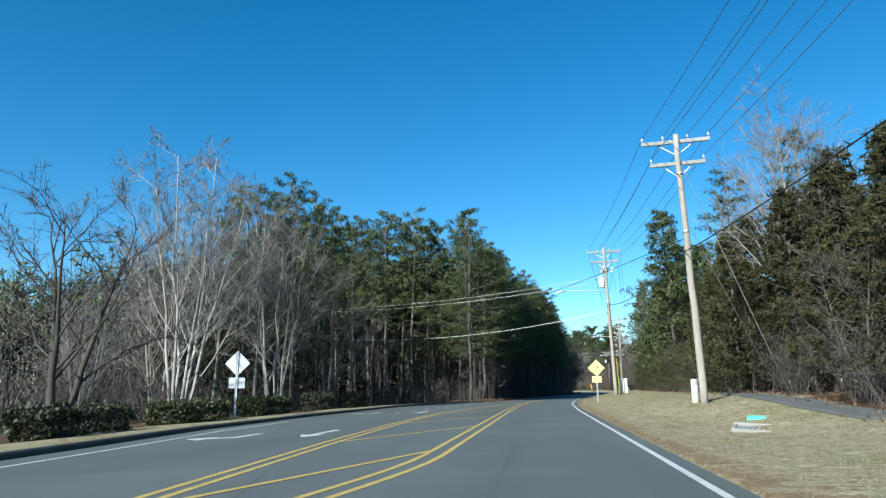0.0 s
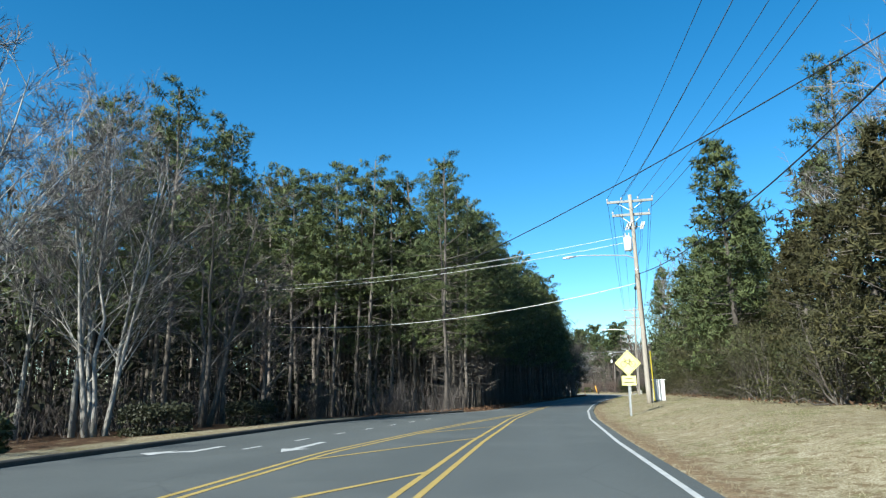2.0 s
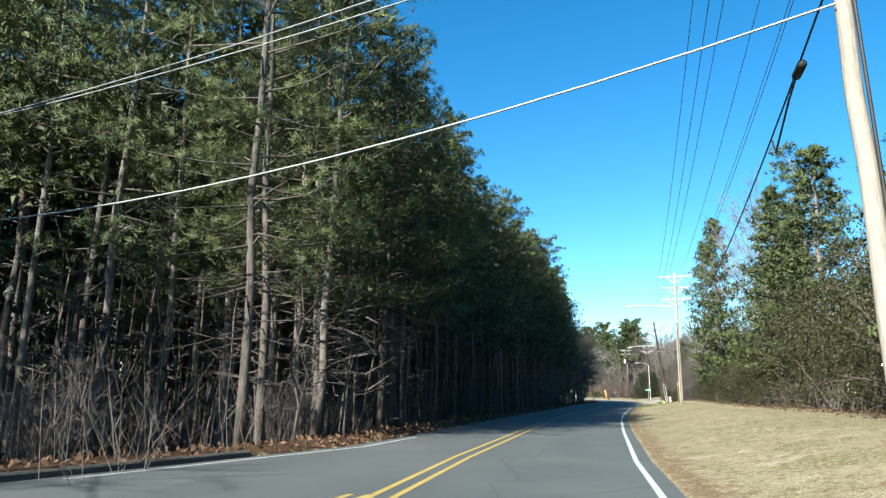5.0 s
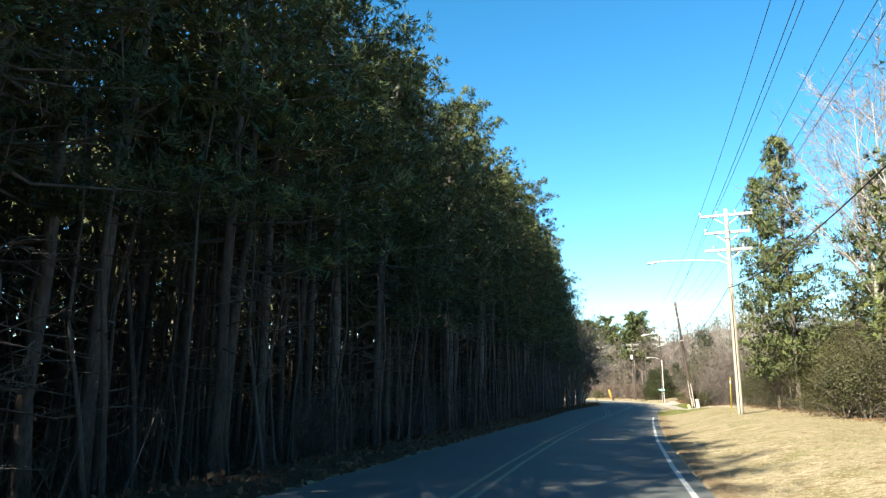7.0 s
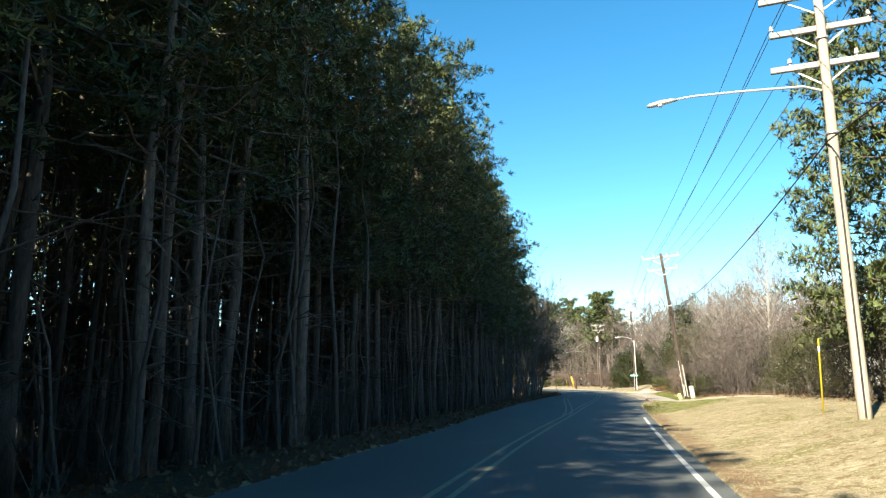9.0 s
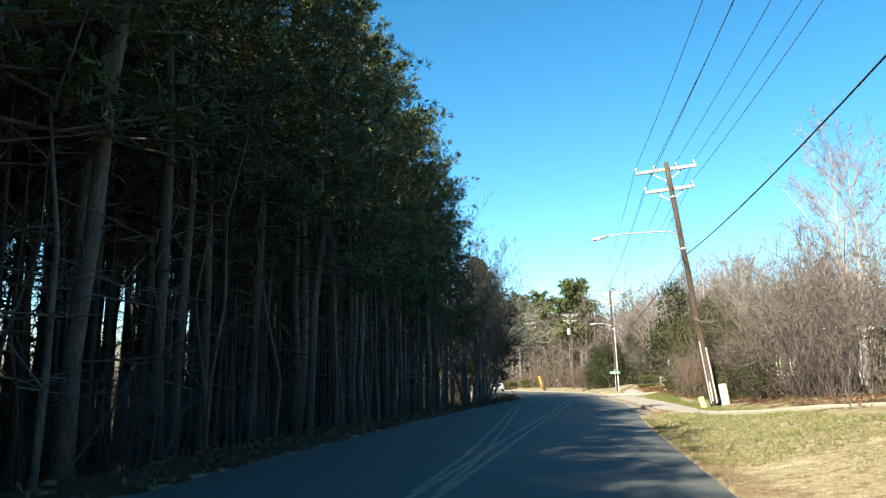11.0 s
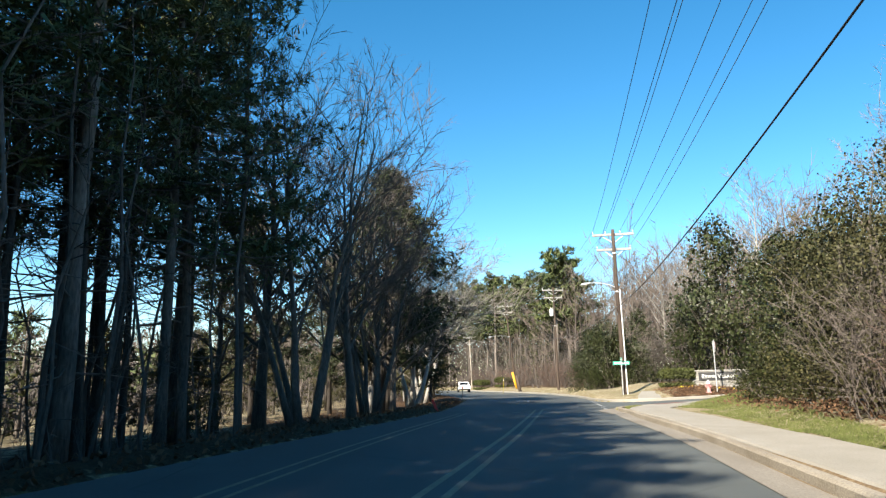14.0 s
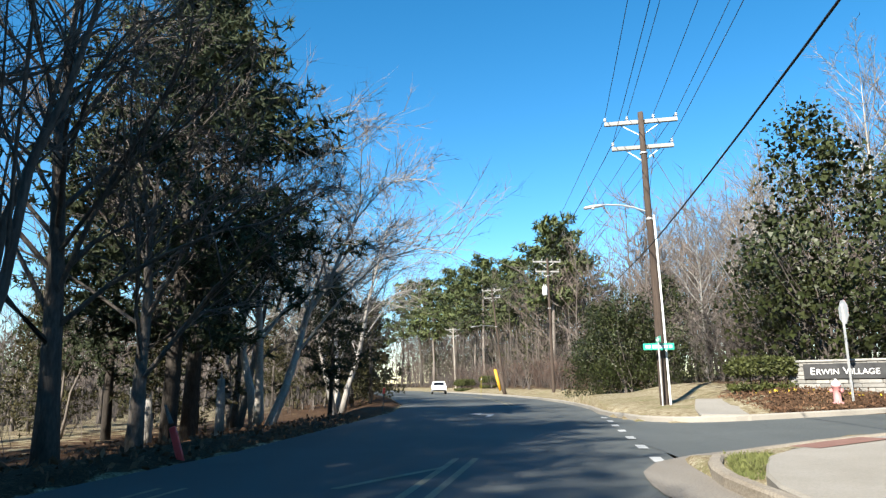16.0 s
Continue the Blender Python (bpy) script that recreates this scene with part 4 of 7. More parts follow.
def shrub_meshes(seed, size, clumps, per, leaf, mat, cone=0.0, stems=7, twig=None, aspect=0.5, shell=0.6):
    """A leafy shrub: several bent stems and leaf clumps in uneven lobes with gaps."""
    rng = np.random.default_rng(seed)
    pts = lumpy_points(rng, clumps, size, shell, 11, cone)
    pts[:, 2] += 0.1
    k = clumps // 5
    a, q = rng.uniform(0, 6.28, k), rng.uniform(0.45, 0.9, k)
    skirt = np.stack([np.cos(a) * q * size[0], np.sin(a) * q * size[1], rng.uniform(0.02, 0.26, k) * size[2]], 1)
    pts = np.concatenate([pts, skirt])
    wood = Mesh()
    for i in range(stems):
        tgt = pts[rng.integers(len(pts))]
        wood.tube(bent(rng, (rng.normal() * 0.15, rng.normal() * 0.15, -0.15), tgt, 0.2, 0.12, 5), [0.06, 0.045, 0.032, 0.02, 0.006], 4, False)
    for i in range(stems * 7):
        tgt = pts[rng.integers(len(pts))]
        st = np.array([tgt[0] * 0.35, tgt[1] * 0.35, tgt[2] * 0.55])
        wood.tube(bent(rng, st, tgt * np.array([1.04, 1.04, 1.03]), 0.08, 0.08, 3), [0.02, 0.013, 0.004], 3, False)
    tri = leaves(rng, pts, per, leaf, aspect * 1.3, 0.16, 0.2)[:, [0, 1, 3]]
    facing = tri.mean(1) - np.array([0, 0, size[2] * 0.35])
    facing /= np.linalg.norm(facing, axis=1)[:, None] + 1e-9
    return wood.data("stem", twig or GREY_BARK, True), rounded(Mesh(), tri, facing, "foliage", mat, 1.0)


def brush_meshes(seed, size, stems, mat, arch=0.35):
    """A leafless thicket: arching thin stems with twigs."""
    rng = np.random.default_rng(seed)
    wood, fine = Mesh(), []
    for i in range(stems):
        a = rng.uniform(0, 2 * math.pi)
        r0 = rng.uniform(0, 0.35)
        foot = np.array([math.cos(a) * r0 * size[0], math.sin(a) * r0 * size[1], -0.1])
        out = rng.uniform(0.3, 1.0)
        tip = np.array([math.cos(a) * out * size[0], math.sin(a) * out * size[1], size[2] * rng.uniform(0.45, 1.0) * (1.15 - 0.4 * out)])
        p = bent(rng, foot, tip, arch * size[2] * 0.4, 0.28, 5)
        wood.tube(p, [0.014, 0.011, 0.008, 0.005, 0.003], 3, False)
        for j in range(15):
            t = rng.uniform(0.2, 1)
            b = np.array([np.interp(t, np.linspace(0, 1, 5), p[:, k]) for k in range(3)])
            d = (tip - foot) / (np.linalg.norm(tip - foot) + 1e-9) + rng.normal(size=3) * 0.95
            d /= np.linalg.norm(d)
            L = rng.uniform(0.25, 0.8)
            s = np.cross(d, rng.normal(size=3))
            s /= np.linalg.norm(s) + 1e-9
            fine.append((b - s * 0.008, b + s * 0.008, b + d * L))
            for _ in range(4):
                b2 = b + d * L * rng.uniform(0.2, 0.95)
                d2 = d + rng.normal(size=3) * 0.7
                d2 /= np.linalg.norm(d2)
                fine.append((b2 - s * 0.006, b2 + s * 0.006, b2 + d2 * L * rng.uniform(0.3, 0.6)))
    f = Mesh().tris(fine)
    return wood.data("stem", mat, True), f.data("twig", mat)


def snag_mesh(seed, height, r, arms=16, reach=1.7):
    """A thin leafless young tree in the wood: one stem and a few side twigs."""
    rng = np.random.default_rng(seed)
    m = Mesh()
    top = np.array([rng.normal() * 0.06 * height, rng.normal() * 0.06 * height, height])
    p = bent(rng, (0, 0, -0.2), top, 0, 0.15, 6)
    m.tube(p, [r, r * 0.85, r * 0.7, r * 0.5, r * 0.3, 0.006], 5, False)
    for i in range(arms):
        t = rng.uniform(0.12, 0.98)
        b = np.array([np.interp(t, np.linspace(0, 1, 6), p[:, k]) for k in range(3)])
        a = rng.uniform(0, 6.28)
        L = rng.uniform(0.4, reach) * (1.15 - t * 0.6)
        e = b + np.array([math.cos(a), math.sin(a), rng.uniform(-0.1, 0.7)]) * L
        q = bent(rng, b, e, 0, 0.07, 3)
        m.tube(q, [0.016, 0.010, 0.004], 3, False)
        for _ in range(3):
            d = (e - b) / L + rng.normal(size=3) * 0.6
            s = rng.normal(size=3) * 0.006
            c = b + (e - b) * rng.uniform(0.3, 1)
            m.add([c - s, c + s, c + d * L * 0.35], [(0, 1, 2)])
    return m


def hedge_meshes(seed, size, mat, n):
    """A clipped hedge: woody core stems and leaves in a rounded block."""
    rng = np.random.default_rng(seed)
    u = rng.uniform(-1, 1, (n, 3))
    k = rng.integers(3, size=n)
    u[np.arange(n), k] = np.sign(u[np.arange(n), k]) * rng.uniform(0.72, 1.0, n)
    u[:, 2] = np.abs(u[:, 2]) * np.sign(u[:, 2] + 0.6)
    nrm = (np.abs(u) ** 5).sum(1) ** (1 / 5)
    u = u / np.maximum(1, nrm)[:, None]
    bump = np.array([1 + 0.10 * noise.noise((p[0] * 3 + seed, p[1] * 3, p[2] * 3)) for p in u])
    pts = u * bump[:, None] * np.array([size[0] / 2, size[1] / 2, size[2] / 2])
    pts[:, 2] += size[2] / 2
    pts[:, 2] = np.maximum(pts[:, 2], 0.03)
    wood = Mesh()
    for i in range(14):
        x = (i / 13 - 0.5) * size[0] * 0.85
        wood.tube(bent(rng, (x, 0, -0.1), (x + rng.normal() * 0.2, rng.normal() * 0.2, size[2] * 0.8), 0, 0.05, 3), [0.03, 0.02, 0.008], 4, False)
    f = Mesh().quads(leaves(rng, pts, 3, 0.115, 0.6, 0.05, 0.2))
    return wood.data("stem", DARK_AND_SHADE_BARK), f.data("foliage", mat)


def plant(name, meshes, mats, names, m, label, category, group=""):
    t = thing(name, m, label, category, group)
    for me, mat, nm in zip(meshes, mats, names):
        p = part(nm, me, mat, t)
        if name == "leafless_thicket":
            tagged(p, kind="stuff")
    return t


class Kind:
    """One kind of plant with a few grown forms; put() stands a copy of one somewhere."""

    def __init__(self, name, forms, names, label, category, group=""):
        self.name, self.forms, self.names = name, forms, names
        self.tags = (label, category, group)
        self.done = {}
        self.rng = random.Random(name)

    def put(self, x, y, scale=1.0, form=None, turn=None, label="", z=None, tilt=0.0, wide=1.0):
        i = self.rng.randrange(len(self.forms)) if form is None else form
        rz = self.rng.uniform(0, 360) if turn is None else turn
        m = pose(x, y, ground_z(x, y) - 0.03 if z is None else z, self.rng.uniform(-1, 1) + tilt, self.rng.uniform(-1, 1), rz)
        if i not in self.done:
            ob = plant(self.name, self.forms[i], [None, None], self.names, m, *self.tags)
            self.done[i] = ob
        else:
            ob = copy_thing(self.done[i], m)
        ob.scale = (scale * wide, scale * wide, scale)
        if label:
            ob["label"] = label
        return ob


WOOD_NAMES, STEM_NAMES = ("trunk", "crown"), ("stem", "foliage")
pine_tall = Kind("pine_tree", [pine_meshes(10 + i, 16.0 + 0.5 * i, 8.0, 2.6, 40, 6, 16, 0.12 + 0.012 * i, 26, (0.22, 0.034), (20, 0.3, 0.06), 1.38, 0.58) for i in range(4)], WOOD_NAMES,
                 "tall slender pine with green needles at the wood's edge", "tree", "pines of the wood")
pine_low = Kind("pine_tree", [pine_meshes(30 + i, 15.8 + 0.5 * i, 4.4 + 0.5 * i, 3.0, 46, 6, 16, 0.13, 24, (0.22, 0.034), (20, 0.3, 0.06), 1.35, 0.58) for i in range(3)], WOOD_NAMES,
                "pine with needle-covered limbs reaching low over the verge", "tree", "pines of the wood")
pine_near = Kind("pine_tree", [pine_meshes(35 + i, 15.8 + i, 4.4, 3.3, 34, 12, 30, 0.125, 22, (0.15, 0.012), (44, 0.17, 0.022), 1.25) for i in range(2)], WOOD_NAMES,
                 "pine with drooping green limbs and pale dead branches", "tree", "pines of the wood")
pine_deep = Kind("pine_tree", [pine_meshes(20 + i, 15.5 + 0.6 * i, 8.5, 2.2, 24, 4, 5, 0.095 + 0.01 * i, 16, (0.42, 0.10), (7, 0.55, 0.2)) for i in range(4)], WOOD_NAMES,
                 "thin-trunked pine standing deep in the shaded wood", "tree", "pines of the wood")
pine_full = Kind("pine_tree", [pine_meshes(40 + i, 14.0, 1.8, 2.8, 92, 7, 14, 0.17, 4, (0.23, 0.034), (18, 0.34, 0.11), 1.3, 0.8) for i in range(2)], WOOD_NAMES,
                 "full green pine branched nearly to the ground", "tree", "roadside pines")
pine_far = Kind("pine_tree", [pine_meshes(50 + i, 19.0 + i, 9.5, 5.0, 34, 7, 6, 0.25, 4, (0.62, 0.15), (12, 0.9, 0.32), 1.5, 0.45) for i in range(2)], WOOD_NAMES,
                "distant round-topped pine above the road's end", "tree", "distant pines")
bare_tall = Kind("bare_tree", [bare_meshes(60 + i, 15.0, 4.0, 1, 0.12, PALE_BARK, TWIG_PALE, 0.3, 26, 1.3) for i in range(2)], WOOD_NAMES,
                 "tall leafless tree with pale bark and fine twigs", "tree", "leafless trees")
bare_multi = Kind("bare_tree", [bare_meshes(70 + i, 11.5, 3.6, 6, 0.12, PALE_BARK, TWIG_PALE, 0.16, 60, 1.15, 0.0, 7, 10) for i in range(2)], WOOD_NAMES,
                  "leafless many-stemmed tree with pale bark", "tree", "leafless trees")
bare_grey = Kind("bare_tree", [bare_meshes(80 + i, 11.5, 4.6, 1 + 2 * i, 0.2, GREY_BARK, TWIG, 0.2, 24, 0.7) for i in range(2)], WOOD_NAMES,
                 "leafless grey-barked tree with spreading limbs", "tree", "leafless trees")
bare_dark = Kind("bare_tree", [bare_meshes(90, 8.5, 3.4, 3, 0.2, DARK_AND_SHADE_BARK, TWIG, 0.2, 26, 0.9)], WOOD_NAMES,
                 "leafless tree with dark wet-looking bark behind a hedge", "tree", "leafless trees")
bare_oak = Kind("bare_tree", [bare_meshes(95, 12.5, 6.2, 3, 0.24, PALE_BARK, TWIG_PALE, 0.28, 54, 0.5, -0.16, 8, 12)], WOOD_NAMES,
                "old leafless tree with long drooping pale limbs", "tree", "leafless trees")
bare_vase = Kind("bare_tree", [bare_meshes(97 + i, 12.5, 4.8, 5 + i, 0.15, GREY_BARK, TWIG, 0.2, 56, 1.3, 0.0, 4, 7) for i in range(2)], WOOD_NAMES,
                 "tall leafless many-stemmed tree with dark bark by the road", "tree", "leafless trees")
bare_trunk = Kind("bare_tree", [bare_meshes(99, 13.0, 4.8, 1, 0.22, GREY_BARK, TWIG, 0.2, 32, 0.75, 0.0, 4, 8)], WOOD_NAMES,
                  "large leafless tree with a stout grey trunk", "tree", "leafless trees")
cedar_high = Kind("cedar_tree", [cedar_high_meshes(105 + i, 14.5, 3.3, 2.8, 3000) for i in range(2)], WOOD_NAMES, "old dark cedar with a clear stem and ragged crown", "tree", "roadside cedars")
bare_far = Kind("bare_tree", [bare_meshes(180 + i, 12.5, 3.6, 1 + 2 * i, 0.13, GREY_BARK, TWIG, 0.25, 12, 1.1, 0.0, 4, 5) for i in range(2)], WOOD_NAMES,
                "leafless tree standing deeper in the woods", "tree", "leafless trees")
cedar = Kind("cedar_tree", [cedar_meshes(100 + i, 9.0, 2.6, 1050, CEDAR_BRONZE) for i in range(3)], WOOD_NAMES, "dense dark cedar with bronze-green sprays", "tree", "roadside cedars")
shrub = Kind("evergreen_shrub", [shrub_meshes(110 + i, (2.6, 2.6, 4.6), 720, 14, 0.085, SHRUB) for i in range(3)], STEM_NAMES, "large rounded olive-green evergreen shrub", "shrub", "roadside shrubs")
ligustrum = Kind("evergreen_shrub", [shrub_meshes(120 + i, (2.0, 2.0, 3.0), 480, 6, 0.15, HOLLY, 0.2) for i in range(2)], STEM_NAMES, "leafy green evergreen shrub in the verge thicket", "shrub", "roadside shrubs")
magnolia = Kind("magnolia_tree", [shrub_meshes(130 + i, (3.6, 3.6, 9.5), 950, 8, 0.27, MAGNOLIA, 0.45, 8, None, 0.45, 0.5) for i in range(2)], STEM_NAMES, "dark glossy-leaved magnolia branched to the ground", "tree", "magnolias")
thicket = Kind("leafless_thicket", [brush_meshes(140 + i, (2.6, 2.6, 4.2), 72, TWIG) for i in range(3)], ("stem", "twig"), "grey-brown leafless thicket of tangled stems", "shrub", "thickets")
red_thicket = Kind("leafless_thicket", [brush_meshes(150 + i, (2.0, 2.0, 2.8), 64, TWIG_RED) for i in range(2)], ("stem", "twig"), "reddish-brown leafless shrub of fine stems", "shrub", "thickets")

rnd = random.Random(7)


def free(placed, x, y, d):
    for a, b in placed:
        if (a - x) ** 2 + (b - y) ** 2 < d * d:
            return False
    placed.append((x, y))
    return True


# ---------------------------------------------------------------- the pine wood on the left of the road
placed = []
y = 63.5
while y < 157:                                   # front row along the road
    x = edge_left(y) - 2.1 - rnd.uniform(0, 1.6) - 0.9 * smoothstep(72, 80, y) + 0.5 * smoothstep(118, 126, y) - 1.0 * smoothstep(138, 148, y)
    tall = 1.0 + 0.10 * smoothstep(96, 122, y)
    if free(placed, x, y, 1.1):
        if y < 76 and rnd.random() < 0.75:
            pine_near.put(x, y, rnd.uniform(0.95, 1.06))
        elif rnd.random() < 0.5:
            pine_low.put(x, y, rnd.uniform(0.92, 1.06) * tall)
        else:
            pine_tall.put(x, y, rnd.uniform(0.94, 1.06) * tall)
    y += rnd.uniform(1.1, 2.1)
x = -6.5
while x > -27:                                   # front row facing the turning lanes
    y = 67.6 + 0.12 * (x + 6.5) + rnd.uniform(-1.0, 1.6)
    if free(placed, x, y, 1.0):
        (pine_near if x > -12 and rnd.random() < 0.7 else pine_tall).put(x, y, rnd.uniform(1.0, 1.15))
    x -= rnd.uniform(1.0, 1.9)
x = -5.5
while x > -30:                                   # second row behind it
    y = 70.0 + 0.12 * (x + 6.5) + rnd.uniform(-0.8, 2.0)
    if free(placed, x, y, 1.0):
        (pine_tall if rnd.random() < 0.5 else pine_deep).put(x, y, rnd.uniform(1.05, 1.15))
    x -= rnd.uniform(1.0, 1.8)
count = 0
for _ in range(6000):
    if count >= 165:
        break
    y = rnd.uniform(54, 153)
    depth = 21 if y < 104 else 11
    x = edge_left(max(64, y)) - 4.0 - depth * rnd.random() ** 1.2
    if y < 67.0 + 0.12 * (x + 6.5) + 0.5:
        continue
    if free(placed, x, y, 1.55):
        pine_deep.put(x, y, rnd.uniform(0.86, 1.04))
        count += 1
snags = [snag_mesh(200 + i, 6.5 + 0.8 * i, 0.035 + 0.006 * i).data("young_tree", GREY_BARK, True) for i in range(6)]
count = 0
for _ in range(4000):
    if count >= 280:
        break
    y = rnd.uniform(67, 158)
    x = edge_left(max(64, y)) - 1.9 - 12 * rnd.random() ** 1.6
    if free(placed, x, y, 0.7):
        ob = tagged(part("young_tree", snags[rnd.randrange(6)], None), "thin leafless young tree inside the pine wood", "tree", "young trees")
        ob.matrix_basis = pose(x, y, ground_z(x, y) - 0.05, rnd.uniform(-2.5, 2.5), rnd.uniform(-2.5, 2.5), rnd.uniform(0, 360))
        s = rnd.uniform(0.7, 1.1)
        ob.scale = (s, s, s)
        count += 1
dead_tree = [snag_mesh(220 + i, 5.0 + 1.2 * i, 0.04, 26, 2.6).data("young_tree", GREY_BARK, True) for i in range(3)]
for i, (x, y) in enumerate(((-5.2, 64.6), (-7.4, 65.2), (-9.6, 65.4), (-12.2, 65.2), (-4.6, 67.0), (-4.2, 72.5), (-4.5, 76.0), (-15.0, 64.6))):
    ob = tagged(part("young_tree", dead_tree[i % 3], None), "pale dead young tree with level branches at the wood's edge", "tree", "young trees")
    ob.matrix_basis = pose(x, y, ground_z(x, y) - 0.05, rnd.uniform(-4, 4), rnd.uniform(-4, 4), rnd.uniform(0, 360))
for x, y, s in ((-6.0, 66, 0.5), (-6.6, 75, 0.55), (-3.5, 86, 0.5), (-3.2, 97, 0.6), (-1.5, 110, 0.55), (0.4, 124, 0.5), (-9, 60.5, 0.55), (-13, 58, 0.6)):
    thicket.put(x, y, s)

# ---------------------------------------------------------------- left verge before the wood
bare_dark.put(-16.2, 23.5, 0.98, 0, 40)
bare_multi.put(-18.6, 36.0, 1.18, 0, 20, "pale leafless many-stemmed tree behind the clipped hedge")
bare_multi.put(-15.6, 41.5, 1.0, 1, 80)
bare_multi.put(-21.5, 39.0, 0.9, 1, 200)
bare_multi.put(-19.5, 29.5, 0.5, 0, 120)
bare_tall.put(-20.5, 43.5, 0.88, 0, 10)
bare_tall.put(-17.2, 42.5, 0.92, 1, 70)
bare_tall.put(-24.0, 42.0, 0.8, 0, 150)
bare_grey.put(-13.6, 45.5, 0.85, 1, 30)
bare_grey.put(-14.0, 52.5, 0.7, 0, 90)
for x, y, s in ((-17.2, 48.7, 1.0), (-18.8, 50.5, 1.04), (-15.7, 51.6, 0.97), (-20.6, 48.0, 1.0), (-17.0, 53.6, 1.0), (-20.8, 53.0, 1.0), (-22.6, 51.0, 1.02)):
    pine_low.put(x, y, s)
pine_tall.put(-19.5, 50.5, 0.9)
pine_low.put(-22.5, 48.0, 0.85)
for i in range(26):
    x, y = -22 - rnd.uniform(0, 34), 30 + rnd.uniform(0, 44)
    if x > -30 and y < 40:
        x -= 10
    if free(placed, x, y, 2.5):
        rnd.choice((bare_far, bare_far, pine_deep)).put(x, y, rnd.uniform(0.6, 0.9))
for i in range(10):
    x, y = -20 - rnd.uniform(0, 16), 24 + rnd.uniform(0, 26)
    thicket.put(x, y, rnd.uniform(0.5, 0.85))


def hedge(x, y, turn, size, mat, n, label, seed):
    t = thing("hedge", (x, y, ground_z(x, y), 0, 0, turn), label, "hedge", "clipped hedges")
    a, b = hedge_meshes(seed, size, mat, n)
    part("stem", a, None, t)
    part("foliage", b, None, t)


hedge(-10.9, 17.3, 97, (3.9, 1.2, 0.62), HEDGE_AND_SHADE_LEAF, 2000, "low dark clipped hedge along the kerb", 301)
hedge(-11.3, 23.6, 86, (3.2, 1.3, 0.66), OLIVELEAF, 2000, "low olive clipped hedge along the kerb", 302)
hedge(-11.6, 30.6, 88, (3.2, 1.2, 0.7), OLIVELEAF, 1800, "low clipped hedge under the trees by the kerb", 303)
hedge(-12.4, 40.0, 92, (3.0, 1.2, 0.9), HEDGE_AND_SHADE_LEAF, 1500, "low dark clipped hedge at the wood's edge", 304)
hedge(-12.0, 46.5, 95, (3.0, 1.2, 0.9), HEDGE_AND_SHADE_LEAF, 1400, "low dark clipped hedge at the wood's edge", 305)

# ---------------------------------------------------------------- left side past the wood
bare_vase.put(5.5, 162.4, 1.0, 1, 100)
bare_vase.put(6.6, 168.8, 0.86, 0, 200)
bare_trunk.put(3.7, 163.5, 1.0, 0, 60)
bare_trunk.put(6.3, 166.4, 0.86, 0, 150, "leafless grey-barked tree leaning over the verge")
bare_trunk.put(6.5, 171.8, 0.9, 0, 250, "old leafless tree with level twiggy limbs by the road")
bare_grey.put(1.0, 166.5, 0.9, 0, 20)
cedar_high.put(5.6, 179.6, 1.0, 0, 40)
cedar_high.put(6.4, 176.6, 0.92, 1, 90)
cedar_high.put(0.6, 172.0, 0.7, 1, 40)
cedar_high.put(2.2, 181.5, 0.66, 1, 150)
pine_low.put(4.4, 159.4, 1.05, 0, wide=0.72)
for x, y, s in ((3.2, 158.4, 1.02), (2.0, 161.6, 0.9)):
    pine_low.put(x, y, s)
for x, y, s, f in ((1.2, 162.2, 0.42, 0), (-1.6, 164.0, 0.45, 2), (2.9, 160.4, 0.3, 1), (-7.0, 163.5, 0.6, 1), (-2.4, 173.5, 0.5, 2), (-9.0, 176.5, 0.6, 0), (-2.5, 186.0, 0.6, 2), (0.5, 188.0, 0.55, 0), (-6.0, 190.0, 0.7, 1), (-4.0, 180.5, 0.5, 0)):
    cedar.put(x, y, s, f)
bare_grey.put(6.9, 174.0, 0.8, 0, 0)
bare_oak.put(7.1, 181.4, 0.82, 0, 30)
bare_oak.put(6.6, 195.5, 0.85, 0, 100)
cedar_high.put(7.7, 188.6, 0.42, 0, 20)
for x, y, s, f in ((4.4, 183.0, 0.75, 0), (7.0, 203.5, 0.75, 1), (5.0, 208.0, 0.8, 2), (5.6, 213.0, 0.7, 0), (3.6, 221.0, 0.75, 1), (1.6, 229.0, 0.8, 2), (-0.4, 238.0, 0.8, 0), (-3.5, 247.0, 0.8, 1)):
    cedar.put(x, y, s, f)
bare_grey.put(4.6, 186.0, 0.9, 1, 30)
cedar.put(4.8, 203.0, 0.8, 2, 40)
bare_grey.put(5.5, 200, 0.85, 0, 70)
bare_tall.put(4.0, 206, 0.8, 1, 10)
cedar.put(3.5, 215, 0.8, 0, 10)
pine_low.put(1.0, 152.0, 1.0)
pine_low.put(1.9, 156.6, 1.0)
pine_low.put(2.2, 160.2, 1.02)
pine_low.put(0.2, 155.5, 1.0)
for i in range(26):
    y = 182 + rnd.uniform(0, 113)
    x = edge_left(y) - 5 - rnd.uniform(0, 30)
    if free(placed, x, y, 3):
        rnd.choice((bare_far, bare_far, bare_far, pine_deep)).put(x, y, rnd.uniform(0.5, 0.8))
for i in range(14):
    y = 170 + rnd.uniform(0, 110)
    x = edge_left(y) - 9 - rnd.uniform(0, 26)
    thicket.put(x, y, rnd.uniform(0.4, 0.8))
for i in range(16):
    y = 205 + rnd.uniform(0, 90)
    x = edge_left(y) - 3.5 - rnd.uniform(0, 8)
    if free(placed, x, y, 2.5):
        rnd.choice((bare_far, bare_far, cedar)).put(x, y, rnd.uniform(0.55, 0.8))
